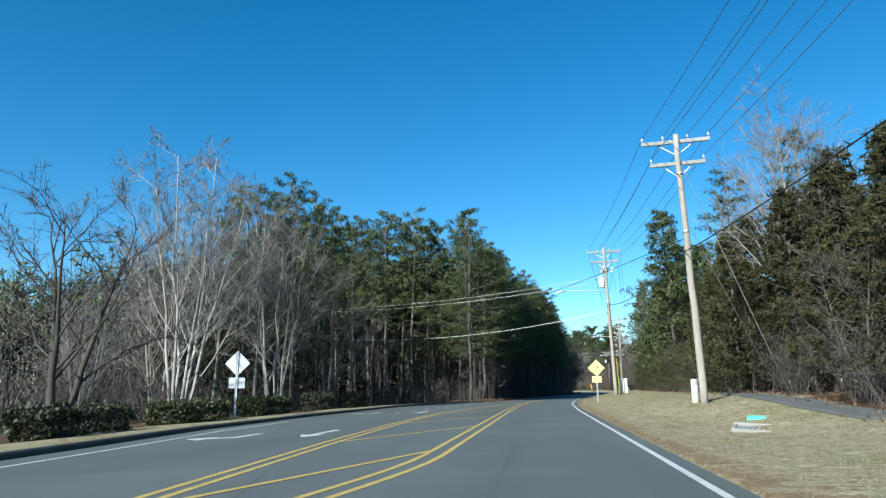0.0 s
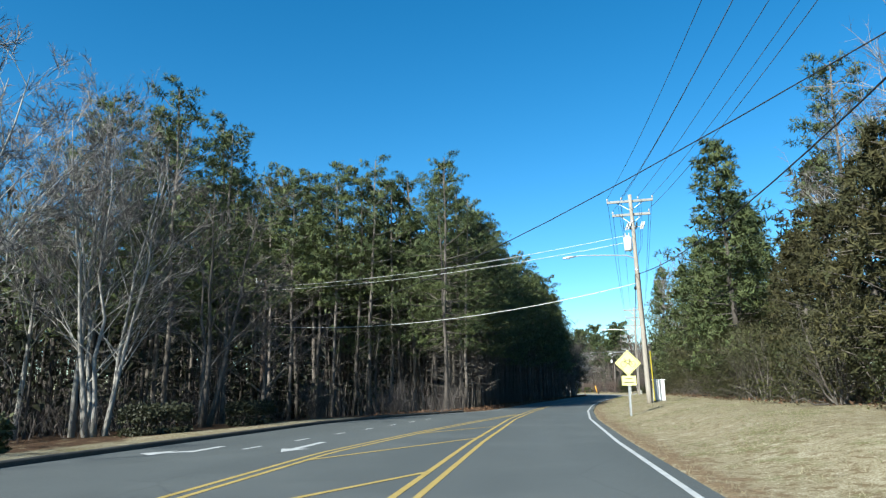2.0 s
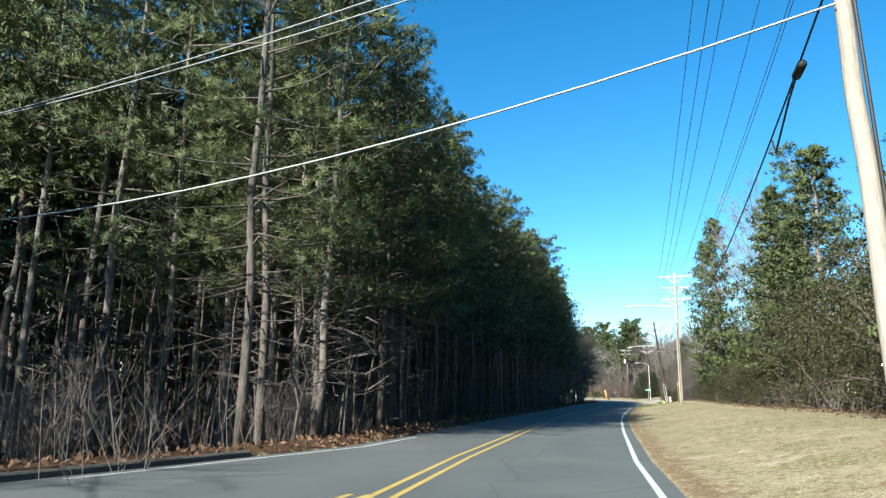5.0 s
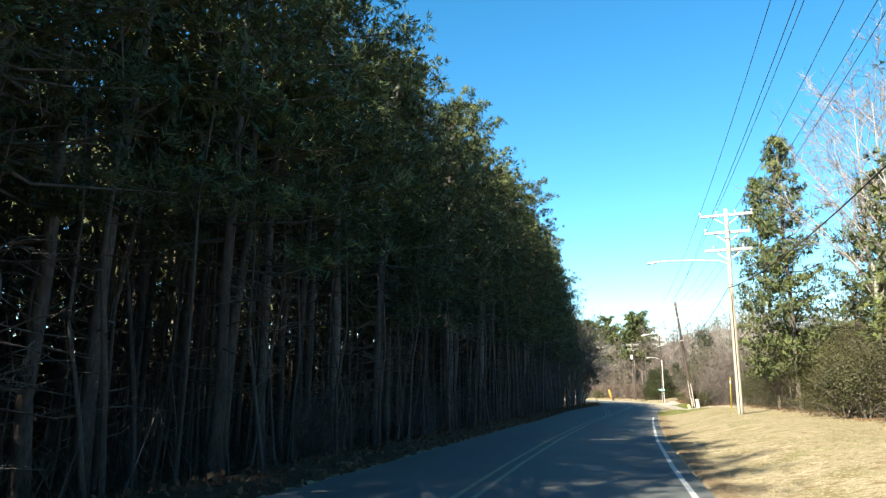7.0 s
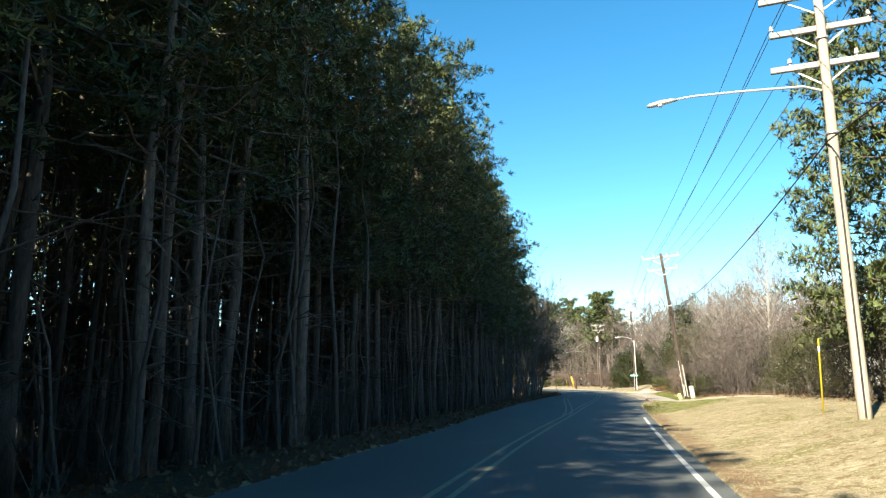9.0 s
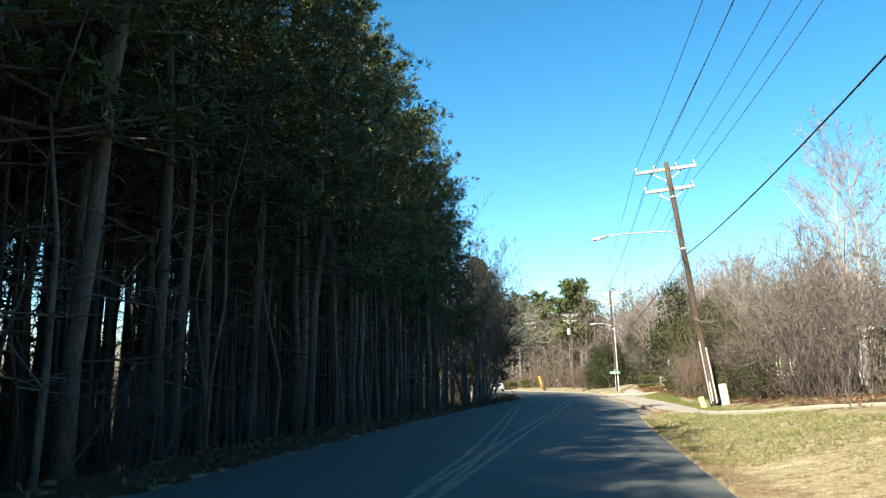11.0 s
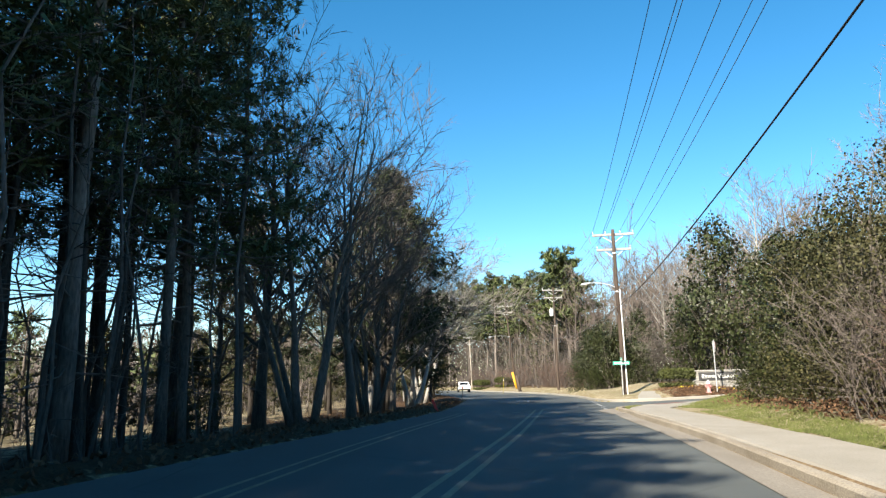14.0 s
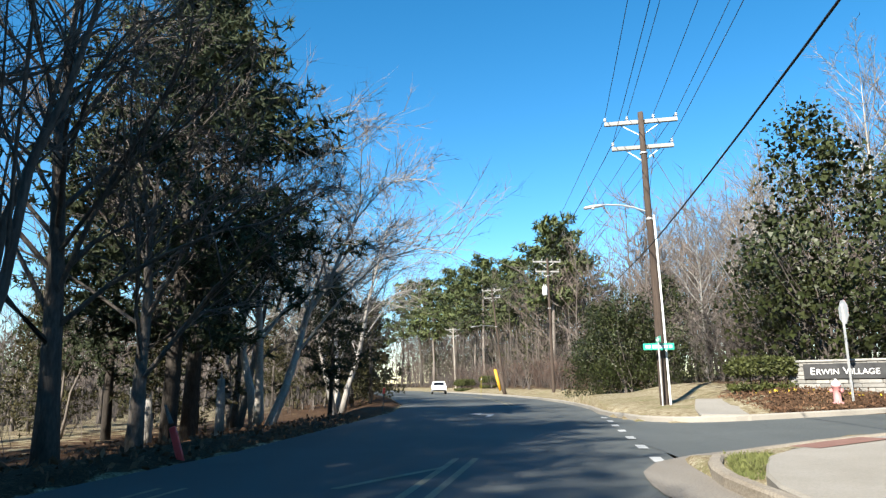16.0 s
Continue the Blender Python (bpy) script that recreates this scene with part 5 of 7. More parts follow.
for x, y, s in ((-40, 215, 0.7), (-30, 235, 0.8), (-22, 250, 0.9), (-12, 262, 0.8), (-64, 230, 0.6)):
    pine_far.put(x, y, s * 0.8)

# ---------------------------------------------------------------- right side of the road
for x, y, s, f in ((11.3, 33.5, 1.0, 0), (12.6, 37.0, 1.12, 1), (10.2, 39.0, 0.9, 2), (11.2, 42.8, 0.92, 0), (13.8, 41.0, 1.1, 2), (14.0, 29.0, 1.1, 1), (11.8, 24.5, 0.8, 0), (10.4, 47.0, 0.75, 1), (17, 33, 1.15, 0),
                   (16.5, 25.0, 1.1, 2), (18.5, 38, 1.1, 1), (11.3, 30.2, 0.72, 2), (12.6, 27.2, 0.85, 0), (9.9, 35.6, 0.7, 1), (13.4, 33.6, 1.2, 2), (15.6, 37.5, 1.2, 0), (14.4, 20.0, 0.9, 1), (12.2, 31.6, 1.05, 0), (14.6, 31.0, 1.2, 2), (16.2, 29.0, 1.2, 1), (12.0, 40.6, 1.05, 2), (10.6, 44.6, 0.8, 0), (11.8, 50.4, 0.8, 1), (12.6, 54.0, 0.85, 2), (15.6, 42.0, 1.2, 0)):
    cedar.put(x, y, s, f)
for x, y, s in ((9.0, 36.5, 0.62), (8.9, 41.0, 0.7), (9.2, 45.5, 0.75), (9.6, 50.0, 0.75), (9.9, 54.0, 0.8), (10.6, 58.5, 0.85), (11.0, 63.0, 0.9), (11.6, 68.0, 0.9), (12.4, 73.0, 0.95), (13.6, 78.0, 1.0)):
    rnd.choice((shrub, ligustrum, shrub)).put(x + (1.2 if y > 57 else 0), y, s * (1.6 if y > 57 else 1.1))
for x, y, s in ((10.0, 30.5, 0.6), (10.8, 26.5, 0.7), (11.8, 21.0, 0.7), (12.9, 15.5, 0.8)):
    thicket.put(x, y, s)
pine_full.put(10.4, 56.2, 0.99, 0)
pine_full.put(11.8, 60.5, 0.85, 1)
pine_full.put(11.4, 65.5, 0.72, 0)
pine_full.put(16.0, 71.5, 1.0, 1)
pine_full.put(17.8, 77.0, 1.05, 0)
shrub.put(15.2, 72.5, 1.6, 0)
shrub.put(16.2, 76.5, 1.65, 1)
cedar.put(15.4, 56.5, 1.4, 1)
cedar.put(14.6, 68.5, 0.85, 2)
cedar.put(13.4, 63.5, 0.8, 0)
pine_tall.put(14.2, 39.5, 0.82, 1, None, "pine standing behind roadside cedars")
pine_tall.put(12.4, 47.5, 0.82, 2, None, "narrow pine standing behind roadside cedars")
bare_tall.put(11.6, 34.6, 0.95, 0, 30, "tall pale leafless tree rising behind cedars")
bare_tall.put(12.2, 36.0, 0.9, 1, 80, "tall pale leafless tree rising behind cedars")
bare_tall.put(21.5, 139.0, 0.72, 0, 30)
bare_tall.put(23.2, 143.5, 0.8, 1, 30)
bare_tall.put(13.2, 45.5, 0.86, 0, 140)
bare_tall.put(14.4, 52.0, 0.86, 1, 10)
bare_grey.put(13.0, 30.5, 0.75, 0, 10)
bare_grey.put(11.2, 27.8, 0.45, 1, 10)
for x, y, s, f in ((14.3, 83.5, 1.5, 0), (15.0, 88.0, 1.35, 1), (14.8, 93.5, 1.05, 2), (13.4, 80.0, 1.2, 2), (17.0, 86.0, 1.5, 1)):
    shrub.put(x, y, s, f, None, "big rounded olive-green evergreen shrub above dry grass")
pine_full.put(15.2, 85.5, 0.98, 0)
pine_full.put(14.6, 90.5, 0.92, 1)
pine_tall.put(17.6, 92.5, 1.0, 0)
pine_full.put(18.2, 98.5, 0.92, 1)
bare_tall.put(16.4, 99.5, 1.08, 0, 60)
bare_tall.put(17.5, 103.5, 1.05, 1, 60)
pine_tall.put(17.0, 97.0, 0.75, 3)
pine_full.put(16.1, 110.6, 1.16, 0, None, "tall full green pine beside the verge", wide=0.72)
pine_full.put(16.8, 116.5, 1.1, 1, wide=0.7)
pine_full.put(20.0, 108.5, 0.92, 0)
for y, s in ((97.5, 0.8), (101, 0.75), (104.5, 0.75), (108, 0.8), (112, 0.85), (116, 0.85), (120, 0.8), (124, 0.78), (128, 0.75), (132, 0.72)):
    x = edge_right(y) + 7.6 + rnd.uniform(0, 1.2)
    (shrub if rnd.random() < 0.6 else ligustrum).put(x, y, s * 1.05)
    shrub.put(x + 2.2, y + 1.8, s * 1.25)
for x, y, s in ((16.6, 106.5, 0.55), (16.2, 101.8, 0.5), (17.5, 114.5, 0.5)):
    ligustrum.put(x, y, s)
for x, y, s, k in ((17.9, 135.0, 1.0, thicket), (18.7, 138.8, 1.5, thicket), (19.8, 136.0, 1.5, thicket), (18.3, 143.3, 0.85, thicket), (20.8, 141.5, 1.45, thicket), (17.4, 139.0, 0.55, ligustrum), (17.3, 143.0, 0.6, ligustrum), (19.0, 147.2, 0.9, shrub), (17.9, 146.4, 0.85, red_thicket), (20.3, 150.6, 1.15, shrub), (20.8, 153.6, 1.2, shrub), (18.7, 150.8, 0.72, thicket), (19.1, 154.2, 0.8, thicket), (18.4, 148.8, 0.5, ligustrum), (19.6, 152.4, 0.8, red_thicket),
                   (20.4, 156.0, 1.25, shrub), (20.8, 153.0, 1.1, shrub), (21.2, 158.5, 1.15, shrub), (22.6, 162.5, 1.25, shrub), (23.4, 160.4, 1.3, shrub), (24.9, 163.6, 1.3, shrub), (22.2, 156.2, 1.3, shrub), (21.8, 165.6, 0.95, ligustrum), (23.5, 168.5, 1.1, ligustrum), (25.5, 166.5, 1.3, shrub), (24.6, 158.5, 1.3, shrub), (27, 171.0, 1.2, ligustrum)):
    k.put(x, y, s)
for x, y, s in ((22, 130, 0.7), (25, 138, 0.7), (24, 146, 0.75), (26, 153, 0.75), (30, 160, 0.7), (29, 149, 0.8), (27, 126, 0.8)):
    bare_far.put(x, y, s)

for x, y, s, f in ((21.5, 163.4, 0.62, 0), (22.0, 160.6, 0.7, 1), (23.2, 165.0, 0.66, 1)):
    magnolia.put(x, y, s, f, None, "dark glossy evergreen spreading to the ground by the corner lawn")
for x, y, s in ((20.9, 165.0, 0.5), (20.6, 162.2, 0.55), (20.3, 159.6, 0.6), (21.9, 167.0, 0.5)):
    ligustrum.put(x, y, s)
bare_tall.put(25.2, 163.5, 0.62, 0, 40)
bare_tall.put(24.4, 158.6, 0.62, 1, 70)

# ---------------------------------------------------------------- past the side street
magnolia.put(27.6, 187.5, 1.3, 0, 20)
magnolia.put(31.5, 186.5, 1.15, 1, 20)
magnolia.put(22.4, 200.5, 0.72, 1, 60, "broad dark magnolia behind a utility pole")
magnolia.put(21.3, 205.0, 0.7, 0, 60, "broad dark magnolia behind a utility pole")
magnolia.put(25.6, 203.0, 0.8, 0, 60)
magnolia.put(21.9, 202.6, 0.66, 1, 200, "broad dark magnolia behind a utility pole")
magnolia.put(23.6, 201.6, 0.66, 0, 300, "broad dark magnolia behind a utility pole")
thicket.put(25.6, 193.0, 1.2)
thicket.put(28.0, 196.5, 1.3)
shrub.put(27.2, 191.5, 1.35)
bare_tall.put(27.5, 194.0, 0.72, 0, 0)
bare_tall.put(30.5, 199.0, 0.85, 1, 0)
bare_tall.put(29.0, 207.0, 0.9, 0, 50)
bare_tall.put(31.5, 190.5, 0.98, 1, 50)
for i in range(30):
    y = 205 + rnd.uniform(0, 95)
    x = edge_right(y) + 7 + rnd.uniform(0, 30)
    if free(placed, x, y, 3):
        bare_far.put(x, y, rnd.uniform(0.8, 1.15))
for i, (x, y, s) in enumerate(((21.5, 228, 0.7), (20.6, 236, 0.8), (17.8, 252, 0.8), (15.2, 262, 0.75), (22.4, 219, 0.65), (11, 276, 0.8))):
    red_thicket.put(x, y, s * 1.6)
    thicket.put(x + 2.5, y + 3, s * 1.4)
for x, y, s in ((22.3, 240, 0.98), (24.6, 243, 0.9), (19.5, 262, 0.9), (20.5, 288, 1.05), (14.5, 277, 1.05), (13, 284, 1.0), (26, 262, 0.9), (9, 300, 1.15), (4, 306, 1.1), (30, 285, 1.2), (0, 322, 1.2), (-6, 335, 1.25), (-13, 330, 1.1), (16, 310, 1.25), (22, 318, 1.3), (8, 330, 1.3)):
    pine_far.put(x, y, s)


# ---------------------------------------------------------------- utility poles, wires and street lamps
def frame_of(base, top, across):
    """Pose with z along the pole and x along its crossarms."""
    b, t = Vector(base), Vector(top)
    z = (t - b).normalized()
    x = Vector((across[0], across[1], 0))
    x = (x - z * x.dot(z)).normalized()
    y = z.cross(x)
    m = Matrix((x, y, z)).transposed().to_4x4()
    m.translation = b
    return m, (t - b).length


ANCHORS = {}


def utility_pole(key, base, top, across, old, arms, label, lamp=None, extras=()):
    """arms: (drop below the top, length, insulators); lamp: (height, reach towards the road)."""
    m, H = frame_of(base, top, across)
    t = thing("utility_pole", m, label, "utility pole", "utility poles")
    shaft_mat = POLE_OLD if old else POLE_NEW
    s = Mesh()
    rng = np.random.default_rng(int(H * 100))
    zs = np.linspace(-0.5, H, 12)
    s.tube([(0.01 * rng.normal(), 0.01 * rng.normal(), z) for z in zs], list(np.interp(zs, [-0.5, H], [0.15, 0.10])), 12)
    part("shaft", s, shaft_mat, t, "", True)
    pts = []
    for i, (drop, length, pins) in enumerate(arms):
        z = H - drop
        a = Mesh().box((-length / 2, 0.10, z - 0.075), (length / 2, 0.21, z + 0.075), None, 0.012)
        arm = part("crossarm", a, ARM_WOOD, t)
        for sx in (-1, 1):
            b = Mesh().tube([(sx * length * 0.28, 0.225, z - 0.04), (sx * 0.05, 0.17, z - 0.52)], 0.022, 5)
            part("brace", b, WHITE_PAINT, t)
        for px in pins:
            ins = Mesh().lathe([(0.018, 0.07), (0.018, 0.13), (0.055, 0.14), (0.06, 0.17), (0.04, 0.19), (0.05, 0.21), (0.035, 0.26), (0.0, 0.275)], (px * length / 2, 0.155, z), 9)
            part("insulator", ins, GLAZE, arm)
            pts.append(m @ Vector((px * length / 2, 0.155, z + 0.26)))
    for z in (H - 1.6, H * 0.62):
        part("band", Mesh().lathe([(0.145, z - 0.03), (0.15, z), (0.145, z + 0.03)], (0, 0, 0), 12), STEEL, t)
    ANCHORS[key] = pts
    ANCHORS[key + "_m"] = m
    ANCHORS[key + "_h"] = H
    if lamp:
        z, reach = lamp
        L = Mesh().tube([(-0.12, 0, z - 0.12), (-0.5, 0, z + 0.05), (-reach * 0.5, 0, z + 0.16), (-reach * 0.8, 0, z + 0.22), (-reach + 0.35, 0, z + 0.2)], [0.035, 0.033, 0.03, 0.028, 0.026], 8)
        arm = part("lamp_arm", L, STEEL, t)
        h = Mesh()
        pr = [(-reach + 0.42, 0.03, 0.20), (-reach + 0.25, 0.06, 0.19), (-reach, 0.075, 0.17), (-reach - 0.28, 0.065, 0.13), (-reach - 0.36, 0.03, 0.12)]
        h.tube([(x, 0, z + c) for x, w, c in pr], [w for x, w, c in pr], 10)
        part("lamp_head", h, STEEL, arm, "grey street lamp head", True)
        lens = Mesh().lathe([(0.05, -0.02), (0.065, 0.0), (0.065, 0.03)], (-reach - 0.02, 0, z + 0.085), 10)
        part("lens", lens, GLAZE, arm)
    for e in extras:
        e(t, H)
    return t


def transformer(z, side=-0.36):
    def add(t, H):
        b = Mesh().lathe([(0.0, z), (0.20, z), (0.23, z + 0.03), (0.23, z + 0.72), (0.21, z + 0.78), (0.08, z + 0.83), (0.0, z + 0.83)], (side, -0.05, 0), 16)
        tank = part("transformer", b, WHITE_PAINT, t, "pale grey pole transformer", True)
        for a in (-0.1, 0.1):
            part("bushing", Mesh().lathe([(0.03, z + 0.8), (0.05, z + 0.88), (0.03, z + 0.92), (0.045, z + 0.97), (0.015, z + 1.05)], (side + a, -0.05, 0), 8), GLAZE, tank)
        part("bracket", Mesh().box((side + 0.18, -0.08, z + 0.55), (-0.1, 0.0, z + 0.63), None, 0.01), STEEL, t)
    return add


def cutouts(z):
    def add(t, H):
        for i, (x, lean, mat) in enumerate(((-0.12, -0.16, BLACK), (0.14, 0.1, BLACK), (0.42, 0.12, GLAZE), (0.52, 0.14, GLAZE), (-0.3, 0.22, GLAZE), (-0.42, 0.2, GLAZE))):
            p = [(x, -0.12, z), (x + lean * 0.5, -0.16, z + 0.2), (x + lean, -0.14, z + 0.42)]
            part("fuse_cutout", Mesh().tube(p, [0.04, 0.055, 0.035], 8), mat, t)
        part("bracket", Mesh().box((-0.45, -0.1, z + 0.12), (0.55, -0.04, z + 0.18), None, 0.01), STEEL, t)
        for x in (-0.7, -0.55, 0.5, 0.62):
            part("drop_wire", Mesh().tube([(x, 0.15, H - 0.35), (x * 0.9, 0.05, H - 1.6), (x * 0.7, 0.02, H - 3.0), (0.15 * (1 if x > 0 else -1), 0, H - 3.6)], 0.008, 4), CABLE, t)
    return add


def conduit(z1, x=0.0, y=-0.19, r=0.04, mat=None, z0=-0.2):
    def add(t, H):
        part("conduit", Mesh().tube([(x, y, z0), (x, y, z1 * 0.5), (x * 0.9, y * 0.85, z1)], r, 8), mat or WHITE_PAINT, t, "pale conduit strapped to the pole")
    return add


def vine(z0, z1):
    def add(t, H):
        rng = np.random.default_rng(5)
        m = Mesh()
        for i in range(260):
            z = rng.uniform(z0, z1)
            a = rng.uniform(0, 6.28)
            p = np.array([0.15 * math.cos(a), 0.15 * math.sin(a), z])
            d = np.array([math.cos(a + 0.7), math.sin(a + 0.7), rng.uniform(-0.8, 1.2)])
            m.tube([p, p + d * 0.12, p + d * 0.25 + rng.normal(size=3) * 0.06], [0.008, 0.006, 0.002], 3, False)
        part("vine", m, GREY_BARK, t, "dry vine tangle clinging to the pole")
    return add


def guard(x, y, z1, mat):
    def add(t, H):
        part("guard", Mesh().tube([(x, y, -0.1), (x, y, z1)], 0.035, 8), mat, t)
    return add


UP = (-0.97, -0.36, 0.36, 0.97)
LOW = (-0.95, 0.95)
utility_pole("p0", (8.2, -9.0, 0.6), (8.0, -9.0, 10.9), (1, 0.05), False, ((0.25, 2.6, UP), (1.15, 2.1, LOW)), "pale wooden utility pole with two crossarms on the verge")
utility_pole("p1", (6.17, 29.1, 0.55), (5.82, 28.6, 10.85), (1, -0.045), False, ((0.25, 2.62, UP), (1.15, 2.1, LOW)), "pale wooden utility pole with two crossarms on the dry verge")
utility_pole("p2", (5.92, 58.1, 0.72), (5.55, 57.8, 12.3), (1, -0.01), False, ((0.35, 2.62, UP), (1.15, 2.15, LOW)), "grey utility pole with transformer, fuses and street lamp",
             (8.0, 3.75), (transformer(8.3), cutouts(9.5), conduit(7.0, 0.1, -0.18, 0.03, CABLE), guard(0.25, -0.12, 2.6, YELLOW_PLASTIC)))
utility_pole("p3", (11.72, 106.1, 0.62), (11.76, 106.1, 11.3), (1, -0.3), False, ((0.3, 2.62, UP), (1.25, 2.25, LOW), (2.2, 2.35, (-0.62, 0.62))), "pale utility pole with three crossarms and a street lamp",
             (7.85, 3.85), (conduit(6.0, 0.0, -0.17, 0.02, CABLE),))
utility_pole("p4", (16.3, 141.3, 0.55), (15.1, 141.0, 10.8), (1, 0.02), True, ((0.28, 2.7, UP), (1.2, 2.2, LOW)), "leaning brown utility pole wrapped in dry vine",
             (7.2, 3.5), (conduit(2.4, -0.15, -0.13, 0.025, STEEL), conduit(2.1, 0.08, -0.18, 0.032, OFF_WHITE), conduit(6.2, -0.17, 0.03, 0.014, CABLE), vine(3.0, 8.6), guard(-0.08, -0.2, 0.7, OFF_WHITE)))
utility_pole("p5", (20.02, 183.6, 0.1), (20.02, 184.1, 10.85), (1, -0.13), True, ((0.3, 2.62, UP), (1.3, 2.2, LOW)), "dark brown utility pole with two crossarms at the corner",
             (7.1, 1.9), (conduit(6.8, 0.17, -0.1, 0.035),))
utility_pole("p6", (20.3, 221.7, 0.3), (20.2, 221.7, 12.3), (1, 0.2), True, ((0.3, 2.6, UP), (1.2, 2.2, LOW)), "brown utility pole with a transformer far down the road", None, (transformer(8.6),))
utility_pole("p7", (16.9, 250, 0.2), (15.6, 250, 13.6), (1, 0.35), True, ((0.3, 2.6, UP), (1.3, 2.2, LOW)), "brown utility pole far down the bending road", (8.4, 3.2), ())
utility_pole("p8", (9.7, 276, 0.1), (9.4, 276, 10.5), (1, 0.45), False, ((0.3, 2.6, UP), (1.3, 2.2, LOW)), "distant pale utility pole at the bend", None, ())
utility_pole("px", (-19.2, 64.6, -0.9), (-19.2, 64.6, 9.2), (0.1, 1), True, ((0.3, 2.2, UP),), "plain utility pole standing among the pines", None, ())


def wire(name, a, b, sag, r, mat, label, group, n=14):
    a, b = np.array(a, float), np.array(b, float)
    pts = []
    for i in range(n + 1):
        u = i / n
        p = a * (1 - u) + b * u
        p[2] -= 4 * sag * u * (1 - u)
        pts.append(p)
    ob = part(name, Mesh().tube(pts, r, 5), mat)
    return tagged(ob, label, "wire", group)


CHAIN = ["p0", "p1", "p2", "p3", "p4", "p5", "p6", "p7", "p8"]
for a, b in zip(CHAIN, CHAIN[1:]):
    for i in range(6):
        pa, pb = ANCHORS[a][i], ANCHORS[b][i]
        wire("power_line", pa, pb, 0.014 * (pb - pa).length, 0.011, WIRE, "thin overhead power line between utility poles", "power lines")
CAB = {"p0": 6.0, "p1": 5.6, "p2": 6.9, "p3": 6.4, "p4": 6.0, "p5": 5.6, "p6": 6.0, "p7": 6.2, "p8": 6.0}
def on_pole(k, z, dx=0.14):
    return ANCHORS[k + "_m"] @ Vector((dx, -0.1, z))
for a, b in zip(CHAIN, CHAIN[1:]):
    wire("telephone_cable", on_pole(a, CAB[a], -0.14), on_pole(b, CAB[b], -0.14), 1.5 if a == "p2" else 0.6, 0.02, CABLE, "black overhead telephone cable", "telephone cables")
wire("telephone_cable", on_pole("p1", 6.1, -0.12), (-19.1, 64.6, 6.3), 1.35, 0.013, CABLE, "black overhead cable crossing the road", "telephone cables")
for dz, end in ((9.2, 8.75), (8.8, 8.4)):
    wire("service_wire", on_pole("p2", dz, -0.3), (-19.1, 64.6 + (dz - 9.0) * 1.5, end), 0.45, 0.014, WIRE_PALE, "bare bright wire running across the road", "service wires")
wire("service_wire", on_pole("p2", 6.4, -0.15), (-19.1, 64.6, 5.9), 0.9, 0.02, WIRE_PALE, "bright twisted cable running across the road", "service wires")
wire("guy_wire", on_pole("p1", 8.9), (9.9, 31.2, 0.75), 0.0, 0.012, STEEL, "steel guy wire bracing the pole", "guy wires", 2)
wire("guy_wire", on_pole("p1", 6.6), (10.2, 33.4, 0.8), 0.0, 0.010, STEEL, "steel guy wire bracing the pole", "guy wires", 2)
wire("guy_wire", on_pole("p5", 9.4), (27.0, 190.5, 1.6), 0.0, 0.012, WIRE_PALE, "pale guy wire bracing the corner pole", "guy wires", 2)


# ---------------------------------------------------------------- signs
def diamond(c, half, thick, m):
    k = 0.05
    return Mesh().prism([(0, -half), (k, -half + k), (half - k, -k), (half, 0), (half - k, k), (k, half - k), (0, half), (-k, half - k), (-half + k, k), (-half, 0), (-half + k, -k), (-k, -half + k)], thick, m @ Matrix.Translation((0, 0, c)))


def u_post(h, m=None):
    """A steel U-channel sign post."""
    p = Mesh()
    p.box((-0.035, -0.006, -0.4), (0.035, 0.006, h))
    p.box((-0.047, -0.03, -0.4), (-0.035, 0.006, h))
    p.box((0.035, -0.03, -0.4), (0.047, 0.006, h))
    return p


def sign_back():
    t = thing("traffic_sign", (-12.52, 29.65, ground_z(-12.52, 29.65), 0, 0, 8), "diamond warning sign seen from its bare metal back", "traffic sign")
    part("post", u_post(2.75), STEEL, t)
    b = diamond(2.25, 0.53, 0.004, Matrix.Translation((0, 0.025, 0)))
    part("panel", b, SIGN_BACK, t)
    part("plate", Mesh().prism([(-0.34, 1.22), (0.34, 1.22), (0.34, 1.66), (-0.34, 1.66)], 0.004, Matrix.Translation((0, 0.025, 0))), SIGN_BACK, t)
    for z in (2.0, 2.5, 1.3, 1.58):
        part("bolt", Mesh().lathe([(0.014, 0), (0.014, 0.012), (0.0, 0.014)], (0, 0, 0), 6, pose(0, -0.006, z, 90)), STEEL, t)


def ring(m, x, z, r, w, y, n=22):
    v, f = [], []
    for i in range(n):
        a = 2 * math.pi * i / n
        v += [(x + (r - w) * math.cos(a), y, z + (r - w) * math.sin(a)), (x + r * math.cos(a), y, z + r * math.sin(a))]
    for i in range(n):
        j = (i + 1) % n
        f.append((2 * i, 2 * i + 1, 2 * j + 1, 2 * j))
    return m.add(v, f)


def bar(m, a, b, w, y):
    d = np.array(b, float) - np.array(a, float)
    n = np.array([-d[1], d[0]]) / (np.linalg.norm(d) + 1e-9) * w / 2
    p = [np.array(a) - n, np.array(b) - n, np.array(b) + n, np.array(a) + n]
    return m.add([(q[0], y, q[1]) for q in p], [(0, 1, 2, 3)])


